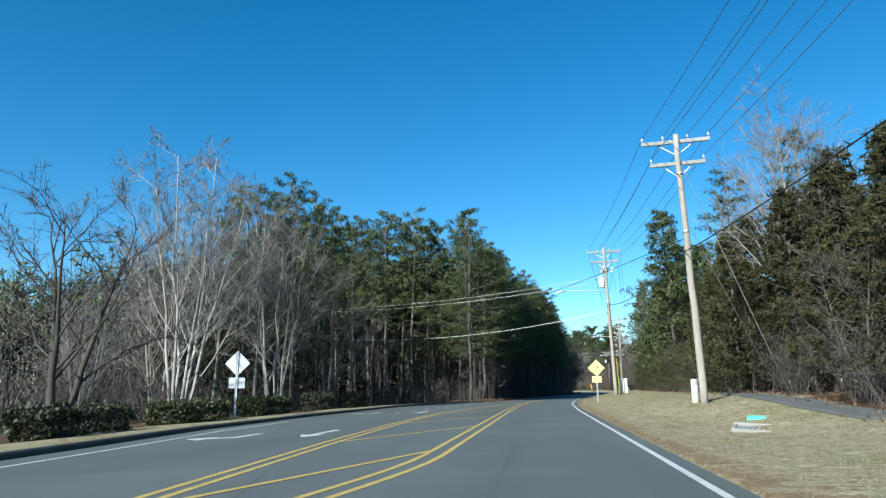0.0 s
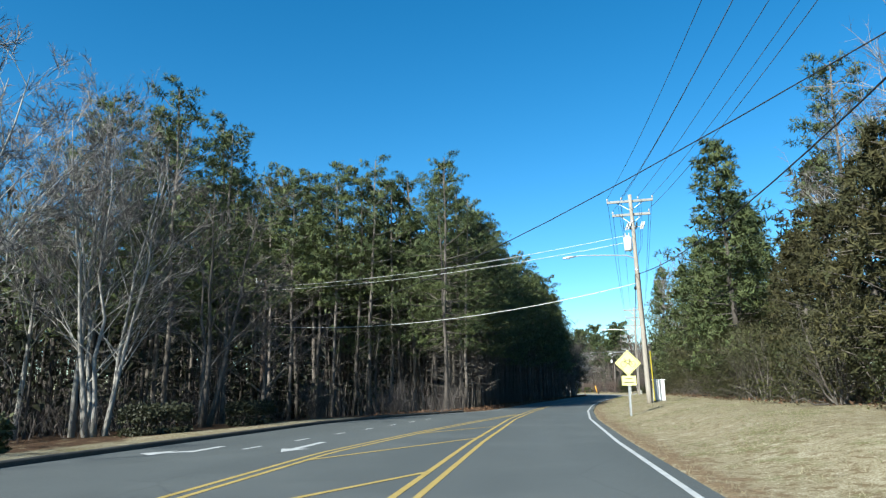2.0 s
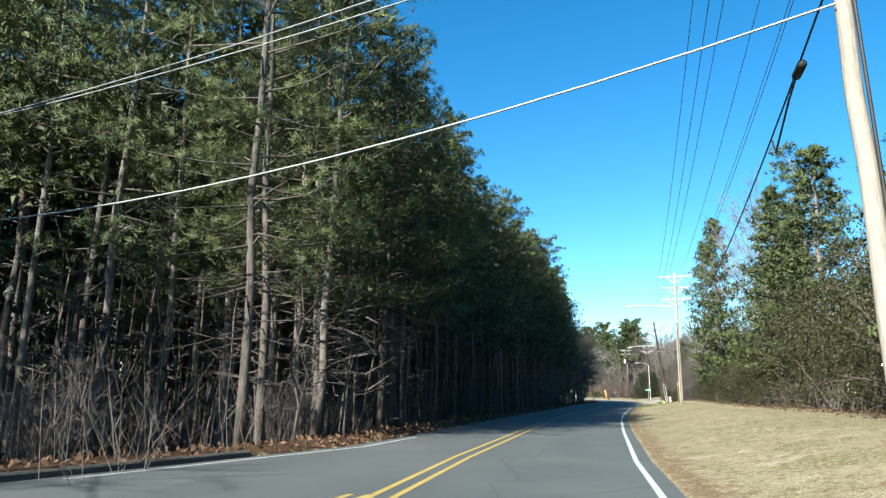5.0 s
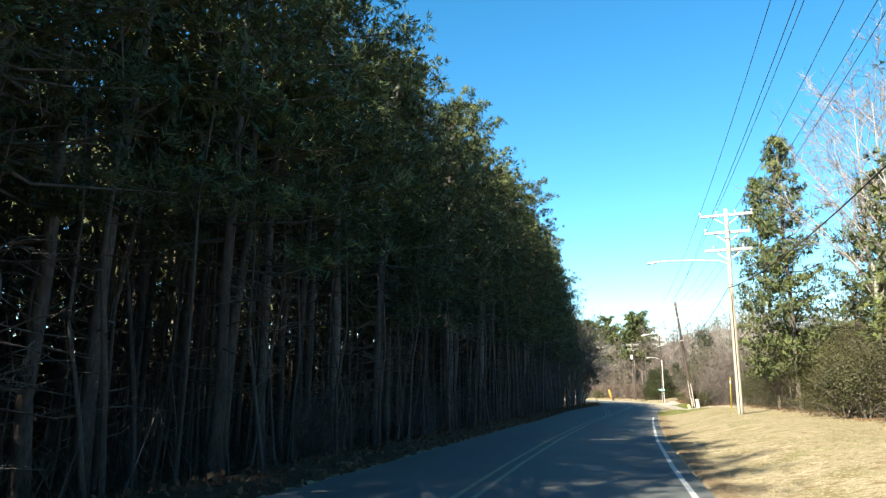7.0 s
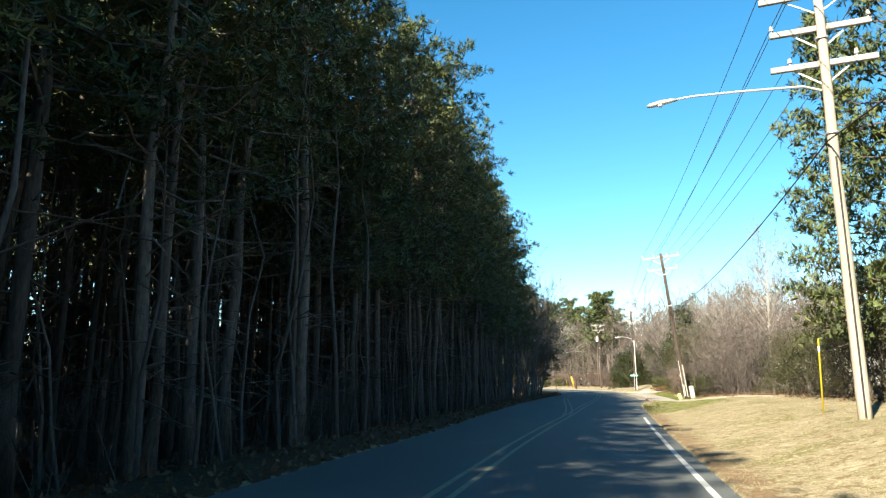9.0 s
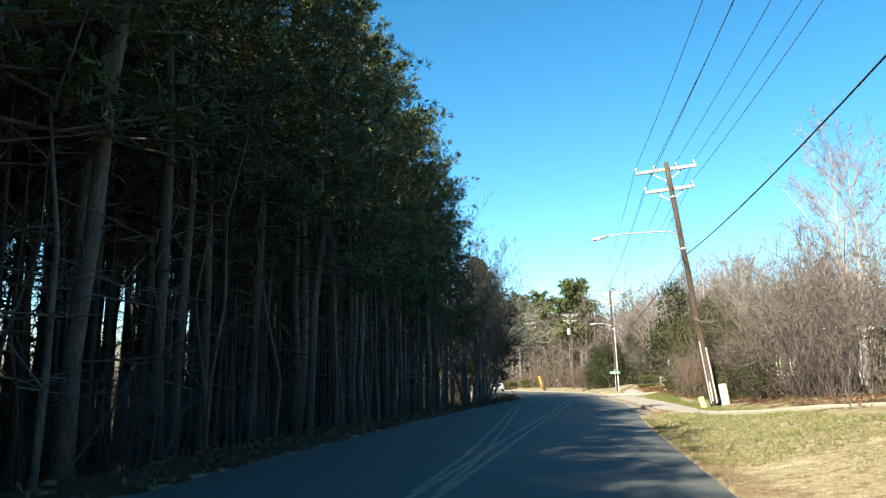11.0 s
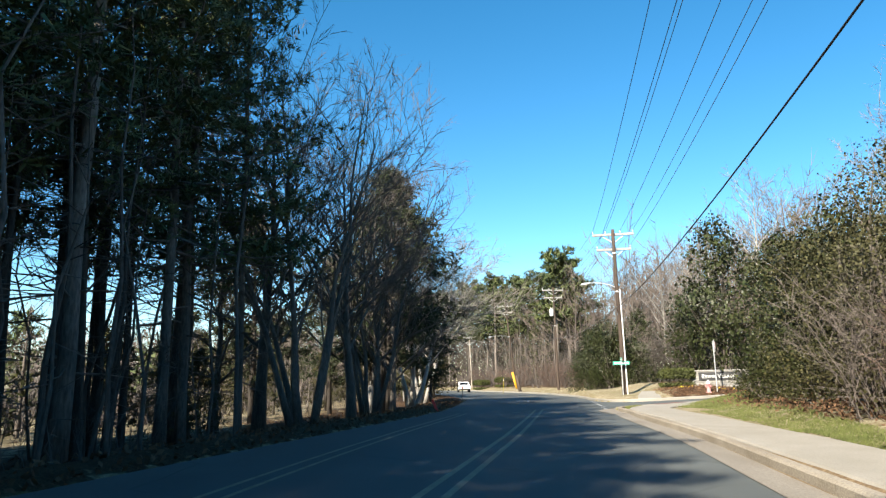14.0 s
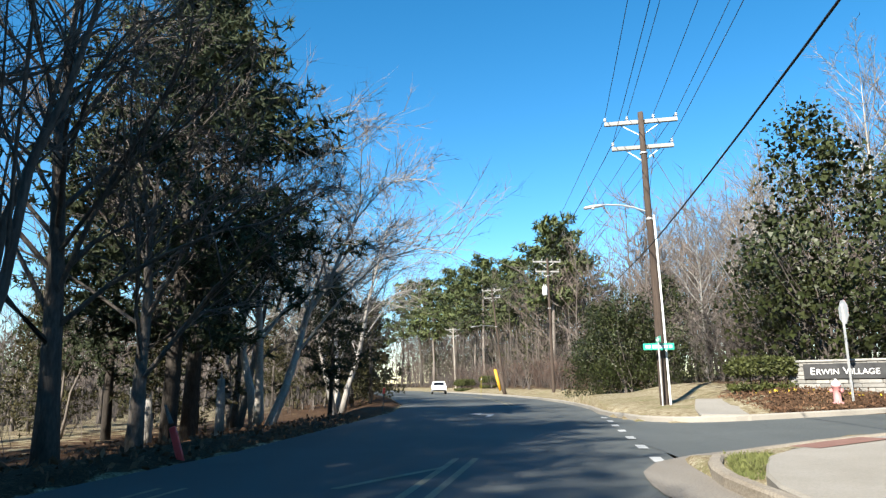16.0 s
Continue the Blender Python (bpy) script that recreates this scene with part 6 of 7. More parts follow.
def bicycle_sign():
    x, y = 3.81, 49.2
    z0 = ground_z(x, y)
    t = thing("traffic_sign", (x, y, z0, 0, 0, 4), "yellow diamond bicycle warning sign on a steel post", "traffic sign")
    k = 2.36 - z0
    part("post", u_post(k + 0.35), STEEL, t)
    F = Matrix.Translation((0, -0.04, 0))
    panel = part("panel", diamond(k, 0.55, 0.004, F), SIGN_YELLOW, t)
    m = Mesh()
    yb = -0.0445
    rim = 0.50
    for a, b in (((0, k - rim), (rim, k)), ((rim, k), (0, k + rim)), ((0, k + rim), (-rim, k)), ((-rim, k), (0, k - rim))):
        bar(m, a, b, 0.014, yb)
    part("border", m, BLACK, panel)
    m = Mesh()
    ring(m, -0.19, k - 0.05, 0.13, 0.022, yb)
    ring(m, 0.19, k - 0.05, 0.13, 0.022, yb)
    for a, b in (((-0.19, -0.05), (-0.11, 0.10)), ((-0.11, 0.10), (0.10, 0.10)), ((0.10, 0.10), (0.19, -0.05)), ((0.0, -0.05), (0.10, 0.10)), ((0.0, -0.05), (-0.11, 0.10)), ((0.0, -0.05), (0.19, -0.05)), ((-0.11, 0.10), (-0.13, 0.17)), ((-0.17, 0.17), (-0.08, 0.18)),
                 ((0.10, 0.10), (0.08, 0.16)), ((0.03, 0.165), (0.13, 0.165))):
        bar(m, (a[0], a[1] + k), (b[0], b[1] + k), 0.024, yb - 0.0005)
    part("bicycle_symbol", m, BLACK, panel)
    c = 1.62 - z0
    plate = part("plate", Mesh().prism([(-0.3, c - 0.2), (0.3, c - 0.2), (0.3, c + 0.2), (-0.3, c + 0.2)], 0.004, F), SIGN_YELLOW, t)
    m = Mesh()
    for z, w in ((c + 0.08, 0.17), (c - 0.08, 0.22)):
        bar(m, (-w, z), (w, z), 0.035, yb)
    part("text_bar", m, BLACK, plate)


def stop_sign():
    x, y = 24.7, 180.9
    z0 = ground_z(24.7, 180.9)
    t = thing("traffic_sign", (x, y, z0, 0, 0, -97), "stop sign seen nearly from behind on a steel post", "traffic sign")
    part("post", u_post(2.85), STEEL, t)
    o = [(0.38 * math.cos(math.pi / 8 + i * math.pi / 4), 2.6 + 0.38 * math.sin(math.pi / 8 + i * math.pi / 4)) for i in range(8)]
    part("panel", Mesh().prism(o, 0.004, Matrix.Translation((0, 0.02, 0))), SIGN_BACK, t)
    o2 = [(px * 0.99, 2.6 + (pz - 2.6) * 0.99) for px, pz in o]
    part("face", Mesh().prism(o2, 0.002, Matrix.Translation((0, 0.0245, 0))), RED, t)


def street_names():
    t = thing("street_sign", (19.84, 183.2, ground_z(19.84, 183.2), 0, 0, -4), "green street name blades on a slim steel post", "street sign")
    part("post", Mesh().tube([(0, 0, -0.4), (0, 0, 2.24)], 0.03, 8), STEEL, t)
    b = part("blade", Mesh().box((-0.5, -0.012, 1.80), (0.5, 0.012, 2.02), None, 0.008), GREEN_SIGN, t)
    m = Mesh()
    bar(m, (-0.42, 1.91), (-0.26, 1.91), 0.09, -0.0135)
    bar(m, (-0.2, 1.91), (0.28, 1.91), 0.10, -0.0135)
    bar(m, (0.33, 1.91), (0.43, 1.91), 0.09, -0.0135)
    part("text_bar", m, WHITE_PAINT, b)
    b = part("blade", Mesh().box((-0.012, -0.4, 2.04), (0.012, 0.4, 2.24), None, 0.008), GREEN_SIGN, t)
    part("text_bar", Mesh().box((-0.0135, -0.3, 2.10), (-0.0125, 0.3, 2.18)), WHITE_PAINT, b)


def village_sign():
    """A low wall of laid stones with a dark board and raised pale letters."""
    a, b = Vector((24.08, 183.57, 0)), Vector((27.82, 181.07, 0))
    turn = math.degrees(math.atan2(b.y - a.y, b.x - a.x))
    L = (b - a).length
    z0 = 0.63
    t = thing("entrance_sign", (a.x, a.y, z0, 0, 0, turn), "low pale stone entrance wall with a dark lettered board", "entrance sign")
    core = Mesh().box((0.02, 0.03, -0.3), (L - 0.02, 0.35, 1.02))
    wall = part("wall", core, MORTAR, t)
    rng = random.Random(3)
    shapes = [Mesh().box((0, 0, 0), (w, 0.09, 0.125), None, 0.014).data("stone", STONE) for w in (0.28, 0.38, 0.5, 0.62)]
    widths = (0.28, 0.38, 0.5, 0.62)
    for row in range(8):
        x = 0.0
        while x < L - 0.15:
            i = rng.randrange(4)
            if x + widths[i] > L:
                i = 0
            if x + widths[i] > L + 0.1:
                break
            for yy in (-0.03,):
                s = part("stone", shapes[i], None, wall)
                s.matrix_basis = pose(x, yy + rng.uniform(-0.012, 0.012), -0.03 + row * 0.135)
            x += widths[i] + 0.012
    part("coping", Mesh().box((-0.06, -0.07, 1.05), (L + 0.06, 0.42, 1.13), None, 0.02), STONE, t)
    board = part("board", Mesh().box((0.48, -0.085, 0.52), (3.15, -0.045, 1.0), None, 0.008), SLATE, t)
    cursor = 0.66
    for word, gap, size in (("E", 0.0, 0.32), ("RWIN", 0.025, 0.25), ("V", 0.115, 0.32), ("ILLAGE", 0.02, 0.25)):
        c = bpy.data.curves.new("lettering", "FONT")
        c.body, c.size, c.extrude = word, size, 0.008
        tmp = bpy.data.objects.new("lettering", c)
        scene.collection.objects.link(tmp)
        dg = bpy.context.evaluated_depsgraph_get()
        me = bpy.data.meshes.new_from_object(tmp.evaluated_get(dg))
        bpy.data.objects.remove(tmp)
        me.materials.clear()
        me.materials.append(WHITE_PAINT)
        o = part("lettering", me, None, board, "raised off-white capital letters")
        cursor += gap
        o.matrix_basis = pose(cursor, -0.092, 0.66, 90, 0, 0)
        cursor += max(v.co.x for v in me.vertices)
    return t


sign_back()
bicycle_sign()
stop_sign()
street_names()
village_sign()


# ---------------------------------------------------------------- small roadside things
def pedestal(x, y, h, r, label, mat, tilt=(0, 0), z=None):
    t = thing("utility_pedestal", (x, y, ground_z(x, y) if z is None else z, tilt[0], tilt[1], 0), label, "utility pedestal", "utility pedestals")
    part("body", Mesh().lathe([(r * 1.05, -0.15), (r * 1.05, 0.1), (r, 0.12), (r, h - 0.22)], (0, 0, 0), 16), mat, t, "", True)
    part("cap", Mesh().lathe([(r * 1.06, h - 0.22), (r * 1.06, h - 0.05), (r * 0.95, h), (0.0, h + 0.015)], (0, 0, 0), 16), mat, t)


pedestal(5.93, 29.45, 0.85, 0.13, "off-white round utility pedestal beside a pole", OFF_WHITE)
pedestal(16.72, 141.0, 0.85, 0.16, "off-white round utility pedestal in leaf litter", OFF_WHITE, (0, -6))
pedestal(16.02, 141.6, 0.48, 0.12, "short leaning yellow-green utility marker", material("pale_lime_plastic", (0.40, 0.39, 0.15), (0.50, 0.48, 0.22), 3, 0.5, 0.05, 40, fine=0.1), (0, -16))


def cabinet():
    x, y = 6.62, 59.2
    t = thing("utility_cabinet", (x, y, ground_z(x, y), 0, 0, 8), "white metal utility cabinet beside the pole", "utility cabinet")
    part("body", Mesh().box((-0.28, -0.22, 0.06), (0.28, 0.22, 1.15), None, 0.02), WHITE_PAINT, t)
    part("lid", Mesh().box((-0.31, -0.25, 1.15), (0.31, 0.25, 1.22), None, 0.02), WHITE_PAINT, t)
    door = part("door", Mesh().box((-0.24, -0.24, 0.12), (0.24, -0.22, 1.1), None, 0.006), WHITE_PAINT, t)
    part("latch", Mesh().box((0.15, -0.262, 0.6), (0.19, -0.24, 0.72), None, 0.006), STEEL, door)
    part("plinth", Mesh().box((-0.33, -0.27, -0.15), (0.33, 0.27, 0.06), None, 0.02), CONCRETE, t)


cabinet()


def marker_post(x, y, h, mat, label):
    t = thing("marker_post", (x, y, ground_z(x, y), 0, 2, 0), label, "marker post")
    part("post", Mesh().tube([(0, 0, -0.3), (0, 0, h - 0.05), (0, 0, h)], [0.022, 0.022, 0.014], 10), mat, t, "", True)
    part("band", Mesh().lathe([(0.024, h - 0.35), (0.024, h - 0.2)], (0, 0, 0), 10), WHITE_PAINT, t)


marker_post(11.9, 108.6, 1.9, YELLOW_PLASTIC, "tall slim yellow marker post in the verge")
marker_post(13.9, 222.0, 1.9, YELLOW_PLASTIC, "slim yellow marker post at the bend")


def inlet_box():
    """A concrete drain box in the swale with a green lid on it."""
    t = thing("drain_inlet", (6.35, 23.3, ground_z(6.35, 23.3) - 0.02, 4, 3, -18), "pale grey concrete drain inlet box in the grass", "drain inlet")
    m = Mesh()
    m.box((-0.72, -0.6, -0.3), (0.72, -0.48, 0.07), None, 0.02)
    m.box((-0.72, 0.48, -0.3), (0.72, 0.6, 0.12), None, 0.02)
    m.box((-0.72, -0.48, -0.3), (-0.60, 0.48, 0.08), None, 0.02)
    m.box((0.60, -0.48, -0.3), (0.72, 0.48, 0.09), None, 0.02)
    part("wall", m, CONCRETE, t)
    g = part("grate", Mesh().box((-0.60, -0.48, 0.0), (0.60, 0.48, 0.03)), STEEL, t)
    for i in range(9):
        part("grate_slat", Mesh().box((-0.56 + i * 0.135, -0.47, 0.031), (-0.51 + i * 0.135, 0.47, 0.055)), STEEL, g)
    c = thing("meter_lid", (6.75, 24.9, ground_z(6.75, 24.9) + 0.02, 0, 0, -15), "mint green plastic meter box lid", "meter lid")
    part("rim", Mesh().box((-0.27, -0.2, -0.15), (0.27, 0.2, 0.05), None, 0.02), GREEN_LID, c)
    part("cover", Mesh().box((-0.22, -0.15, 0.05), (0.22, 0.15, 0.07), None, 0.01), GREEN_LID, c)


inlet_box()


def hydrant(x, y, z, label, mat):
    t = thing("fire_hydrant", (x, y, z, 0, 0, 30), label, "fire hydrant")
    part("barrel", Mesh().lathe([(0.16, -0.1), (0.16, 0.04), (0.105, 0.05), (0.1, 0.45), (0.13, 0.47), (0.13, 0.5)], (0, 0, 0), 14), mat, t, "", True)
    part("bonnet", Mesh().lathe([(0.125, 0.5), (0.12, 0.56), (0.085, 0.62), (0.03, 0.65), (0.028, 0.7), (0.0, 0.7)], (0, 0, 0), 14), WHITE_PAINT, t, "white hydrant bonnet", True)
    for a in (0, 90, 180):
        part("nozzle", Mesh().lathe([(0.055, 0.08), (0.055, 0.15), (0.065, 0.15), (0.065, 0.19), (0.02, 0.2)], (0, 0, 0), 10, pose(0, 0, 0.36, 90, 0, a)), mat, t, "", True)


hydrant(24.15, 180.7, ground_z(24.15, 180.7), "faded red and white fire hydrant", PINK_RED)


def red_stub():
    t = thing("red_stake", (9.25, 170.9, ground_z(9.25, 170.9), -12, -24, 0), "leaning bright red stake at the edge of the road", "stake")
    part("post", Mesh().box((-0.055, -0.03, -0.3), (0.055, 0.03, 0.55), None, 0.012), RED, t)
    part("tip", Mesh().tube([(0, 0, 0.6), (-0.03, 0.02, 0.95)], [0.04, 0.02], 6), GREY_BARK, t)
    t = thing("red_stake", (9.9, 188.5, ground_z(9.9, 188.5), 0, 4, 0), "thin stake with a red tip beside the trees", "stake")
    part("post", Mesh().tube([(0, 0, -0.3), (0, 0, 0.95)], 0.025, 6), GREY_BARK, t)
    part("flag", Mesh().box((-0.05, -0.04, 0.75), (0.05, 0.04, 1.0), None, 0.01), RED, t)


red_stub()
for x, y, h, r in ((5.36, 177.0, 1.5, 0.14), (6.0, 181.0, 1.7, 0.13), (4.6, 179.3, 1.2, 0.11)):
    m = Mesh()
    m.tube([(0, 0, -0.2), (0.02, 0, h * 0.5), (-0.03, 0.02, h)], [r * 1.2, r, r * 0.85], 10)
    m.tube([(r * 0.3, 0, h - 0.1), (r * 0.5, 0, h + 0.25)], [r * 0.4, 0.01], 6)
    ob = tagged(part("tree_stump", m, PALE_BARK, None, "", True), "pale broken tree stump at the wood's edge", "stump", "stumps")
    ob.matrix_basis = pose(x, y, ground_z(x, y), 0, 0, 20 * x)


def guy_guard():
    """A stout stub post with an orange-yellow sleeve at the bend."""
    x, y = 16.0, 228.0
    t = thing("sleeved_post", (x, y, ground_z(x, y), 0, -12, 0), "leaning dark post with an orange-yellow sleeve", "post")
    part("post", Mesh().tube([(0.25, 0, -0.3), (0.25, 0, 2.1)], [0.22, 0.17], 10), POLE_OLD, t, "", True)
    part("sleeve", Mesh().tube([(-0.1, -0.1, 0.5), (-0.12, -0.1, 1.4), (-0.15, -0.1, 2.6)], [0.12, 0.16, 0.15], 10), ORANGE, t, "orange-yellow plastic sleeve", True)


guy_guard()


def car(x, y, turn, paint, label):
    """A small hatchback: body shell with wheel arches, windows, lamps and wheels."""
    t = thing("car", (x, y, 0.0, 0, 0, turn), label, "car")
    prof = [(-2.05, 0.35), (-2.1, 0.62), (-2.0, 0.9), (-1.1, 1.0), (-0.45, 1.42), (0.3, 1.5), (1.2, 1.45), (1.85, 1.0), (2.05, 0.92), (2.08, 0.55), (2.0, 0.32)]
    v, f = [], []
    k = len(prof)
    for w, zz in ((-0.84, 1.0), (-0.88, 1.0), (0.88, 1.0), (0.84, 1.0)):
        for px, pz in prof:
            inset = 0.16 * max(0, (pz - 0.95) / 0.5)
            v.append((w - math.copysign(inset, w), px, pz))
    for s in range(3):
        for i in range(k):
            j = (i + 1) % k
            f.append((s * k + i, s * k + j, (s + 1) * k + j, (s + 1) * k + i))
    f += [tuple(range(k))[::-1], tuple(range(3 * k, 4 * k))]
    body = part("body", Mesh().add(v, f), paint, t)
    part("windscreen", Mesh().add([(-0.66, -1.03, 1.05), (0.66, -1.03, 1.05), (0.58, -0.5, 1.395), (-0.58, -0.5, 1.395)], [(0, 1, 2, 3)]), GLASS_DARK, body)
    part("rear_window", Mesh().add([(-0.66, 1.79, 1.06), (0.66, 1.79, 1.06), (0.6, 1.27, 1.41), (-0.6, 1.27, 1.41)], [(3, 2, 1, 0)]), GLASS_DARK, body)
    for s in (-1, 1):
        part("side_window", Mesh().add([(s * 0.875, -0.9, 1.04), (s * 0.875, 1.5, 1.06), (s * 0.745, 1.05, 1.4), (s * 0.745, -0.4, 1.39)], [(0, 1, 2, 3)]), GLASS_DARK, body)
        part("headlight", Mesh().box((s * 0.72 - 0.15, -2.1, 0.66), (s * 0.72 + 0.12, -1.98, 0.8), None, 0.02), GLAZE, body)
        part("tail_light", Mesh().box((s * 0.76 - 0.08, 2.02, 0.72), (s * 0.76 + 0.08, 2.1, 0.95), None, 0.02), RED, body)
        for yy in (-1.3, 1.3):
            w = part("wheel", Mesh().lathe([(0.2, -0.1), (0.31, -0.1), (0.32, -0.06), (0.32, 0.06), (0.31, 0.1), (0.2, 0.1)], (0, 0, 0), 18, pose(s * 0.80, yy, 0.32, 0, 90, 0)), RUBBER, t)
            part("rim", Mesh().lathe([(0.05, -0.112), (0.2, -0.105), (0.2, 0.105), (0.05, 0.112)], (0, 0, 0), 14, pose(s * 0.80, yy, 0.32, 0, 90, 0)), STEEL, w)
    part("bumper", Mesh().box((-0.82, -2.16, 0.34), (0.82, -2.04, 0.52), None, 0.03), BLACK, t)
    part("bumper", Mesh().box((-0.82, 2.04, 0.34), (0.82, 2.14, 0.52), None, 0.03), BLACK, t)


car(8.75, 245.0, 5, WHITE_PAINT, "white hatchback on the road before the bend")


def house(x, y, turn):
    """A pale house half hidden behind the thicket."""
    z = ground_z(x, y)
    t = thing("house", (x, y, z, 0, 0, turn), "pale sided house half hidden behind shrubs", "house")
    wall = part("wall", Mesh().box((-5, -3.5, -0.2), (5, 3.5, 2.9), None, 0.02), SIDING, t)
    roof = Mesh()
    roof.add([(-5.5, -4.1, 2.75), (5.5, -4.1, 2.75), (5.5, 0, 4.9), (-5.5, 0, 4.9), (-5.5, 4.1, 2.75), (5.5, 4.1, 2.75), (-5.5, -4.1, 2.9), (5.5, -4.1, 2.9), (5.5, 0, 5.05), (-5.5, 0, 5.05), (-5.5, 4.1, 2.9), (5.5, 4.1, 2.9)],
             [(0, 1, 2, 3), (3, 2, 5, 4), (6, 9, 8, 7), (9, 10, 11, 8), (0, 6, 7, 1), (4, 5, 11, 10), (0, 3, 9, 6), (3, 4, 10, 9), (1, 7, 8, 2), (2, 8, 11, 5)])
    part("roof", roof, ROOFING, t)
    for s in (-1, 1):
        g = Mesh().add([(s * 5.0, -3.5, 2.9), (s * 5.0, 3.5, 2.9), (s * 5.0, 0, 4.75)], [(0, 1, 2)])
        part("gable", g, SIDING, t)
        part("fascia", Mesh().box((-5.5, s * 4.1 - 0.02, 2.72), (5.5, s * 4.1 + 0.03, 2.92)), WHITE_PAINT, t)
    for yy in (-1.7, 1.5):
        w = part("window", Mesh().box((-5.06, yy - 0.5, 1.0), (-4.99, yy + 0.5, 2.3), None, 0.01), WHITE_PAINT, t)
        part("pane", Mesh().box((-5.07, yy - 0.42, 1.08), (-5.062, yy + 0.42, 2.22)), GLASS_DARK, w)


house(30.5, 152.0, -10)

box_bush = Kind("clipped_bush", [hedge_meshes(320, (2.3, 1.7, 1.3), BOXLEAF, 2400)], STEM_NAMES, "rounded clipped green bush beside the entrance sign", "bush", "clipped bushes")
box_bush.put(23.2, 183.6, 0.82, 0, 20)
box_bush.put(27.9, 181.6, 0.85, 0, 50)
for x, y in ((15.2, 256), (11.5, 262)):
    box_bush.put(x, y, 1.2, 0, 50)


# ---------------------------------------------------------------- grass, litter and undergrowth
def scatter(name, label, category, mat, n, place, length, width, lift, seed, leaf=False):
    rng = np.random.default_rng(seed)
    r2 = random.Random(seed)
    pts = []
    while len(pts) < n:
        p = place(r2)
        if p is not None:
            pts.append((p[0], p[1], ground_z(*p)))
    m = Mesh()
    if leaf:
        m.quads(leaves(rng, np.array(pts) + (0, 0, 0.02), 1, length, width, 0.02, 0.0))
    else:
        m.tris(blades(rng, pts, 3, length, width, lift))
    return tagged(part(name, m, mat), label, category, kind="stuff")


def right_verge(r):
    y = -4 + 140 * r.random() ** 1.15
    return (edge_right(y) + EDGE + 0.05 + 7.5 * r.random() ** 0.9, y)


def right_green(r):
    y = 3 + 134 * r.random()
    d = 0.8 + 5 * r.random()
    x = edge_right(y) + EDGE + d
    if noise.noise((x * 0.45, y * 0.25, 9)) < 0.12:
        return None
    return (x, y)


def walk_strip(r):
    y = 138 + 26 * r.random()
    return (edge_right(y) + 2.75 + (0.8 + 0.9 * smoothstep(150, 160, y)) * r.random(), y)


def near_green(r):
    y = 122 + 18 * r.random()
    d = 0.1 + 3.6 * r.random()
    return (edge_right(y) + EDGE + d, y) if y < 135.5 or d > 2.7 else None


def left_floor(r):
    y = 56 + 128 * r.random()
    return (edge_left(y) - EDGE - 0.1 - 7 * r.random() ** 1.6, y)


def right_floor(r):
    y = 10 + 164 * r.random()
    return (edge_right(y) + EDGE + (6.2 if y < 128 else 4.3) + 4.5 * r.random(), y)


def bush_bed(r):
    y = 150 + 18 * r.random()
    return (edge_right(y) + EDGE + 3.6 + 3.4 * r.random() ** 0.8, y)


def corner_bed(r):
    x = 21.8 + 6.5 * r.random()
    return (x, street_far(x) + 0.5 + 4.5 * r.random())


def clumps(name, label, mat, n, per, place, radius, length, width, seed):
    """Tussocks: short blades crowded round each foot."""
    rng = np.random.default_rng(seed)
    r2 = random.Random(seed)
    pts = []
    while len(pts) < n:
        p = place(r2)
        if p is not None:
            pts.append((p[0], p[1], ground_z(*p) - 0.01))
    c = np.repeat(np.array(pts), per, axis=0)
    c[:, :2] += rng.normal(size=(len(c), 2)) * radius
    m = Mesh().tris(blades(rng, c, 1, length, width, 0.45))
    return tagged(part(name, m, mat), label, "grass", kind="stuff")


clumps("dry_grass", "short dry tan winter grass of the verge", DRY_BLADE, 15000, 12, right_verge, 0.09, 0.075, 0.0075, 401)
clumps("green_grass", "patches of short green grass among dry turf", GREEN_BLADE, 2600, 10, right_green, 0.10, 0.07, 0.0075, 402)
scatter("green_grass", "narrow strip of green grass beside the footpath", "grass", GREEN_BLADE, 13000, walk_strip, 0.08, 0.011, 0.9, 403)
scatter("green_grass", "green and tan grass beside the road shoulder", "grass", GREEN_BLADE, 5000, near_green, 0.09, 0.012, 0.9, 404)
scatter("leaf_litter", "fallen brown leaves and pine straw under trees", "leaf litter", DEAD_LEAF, 16000, left_floor, 0.14, 0.55, 0.2, 405, True)
scatter("leaf_litter", "fallen brown leaves under the roadside shrubs", "leaf litter", DEAD_LEAF, 9000, right_floor, 0.13, 0.55, 0.2, 406, True)
scatter("leaf_litter", "reddish fallen leaves below the evergreens at the corner", "leaf litter", DEAD_LEAF, 4500, bush_bed, 0.13, 0.5, 0.2, 455, True)
scatter("leaf_litter", "pine straw mulch around the entrance sign", "leaf litter", DEAD_LEAF, 5000, corner_bed, 0.12, 0.4, 0.2, 407, True)


def flower_bed(r):
    u = r.random()
    return (22.3 + 4.6 * u + 0.4 * r.random(), 182.6 - 2.0 * u + 0.7 * r.random())


scatter("flower_bed", "small yellow flowers in the mulch bed", "flowers", FLOWER, 70, flower_bed, 0.09, 0.9, 0.5, 408, True)


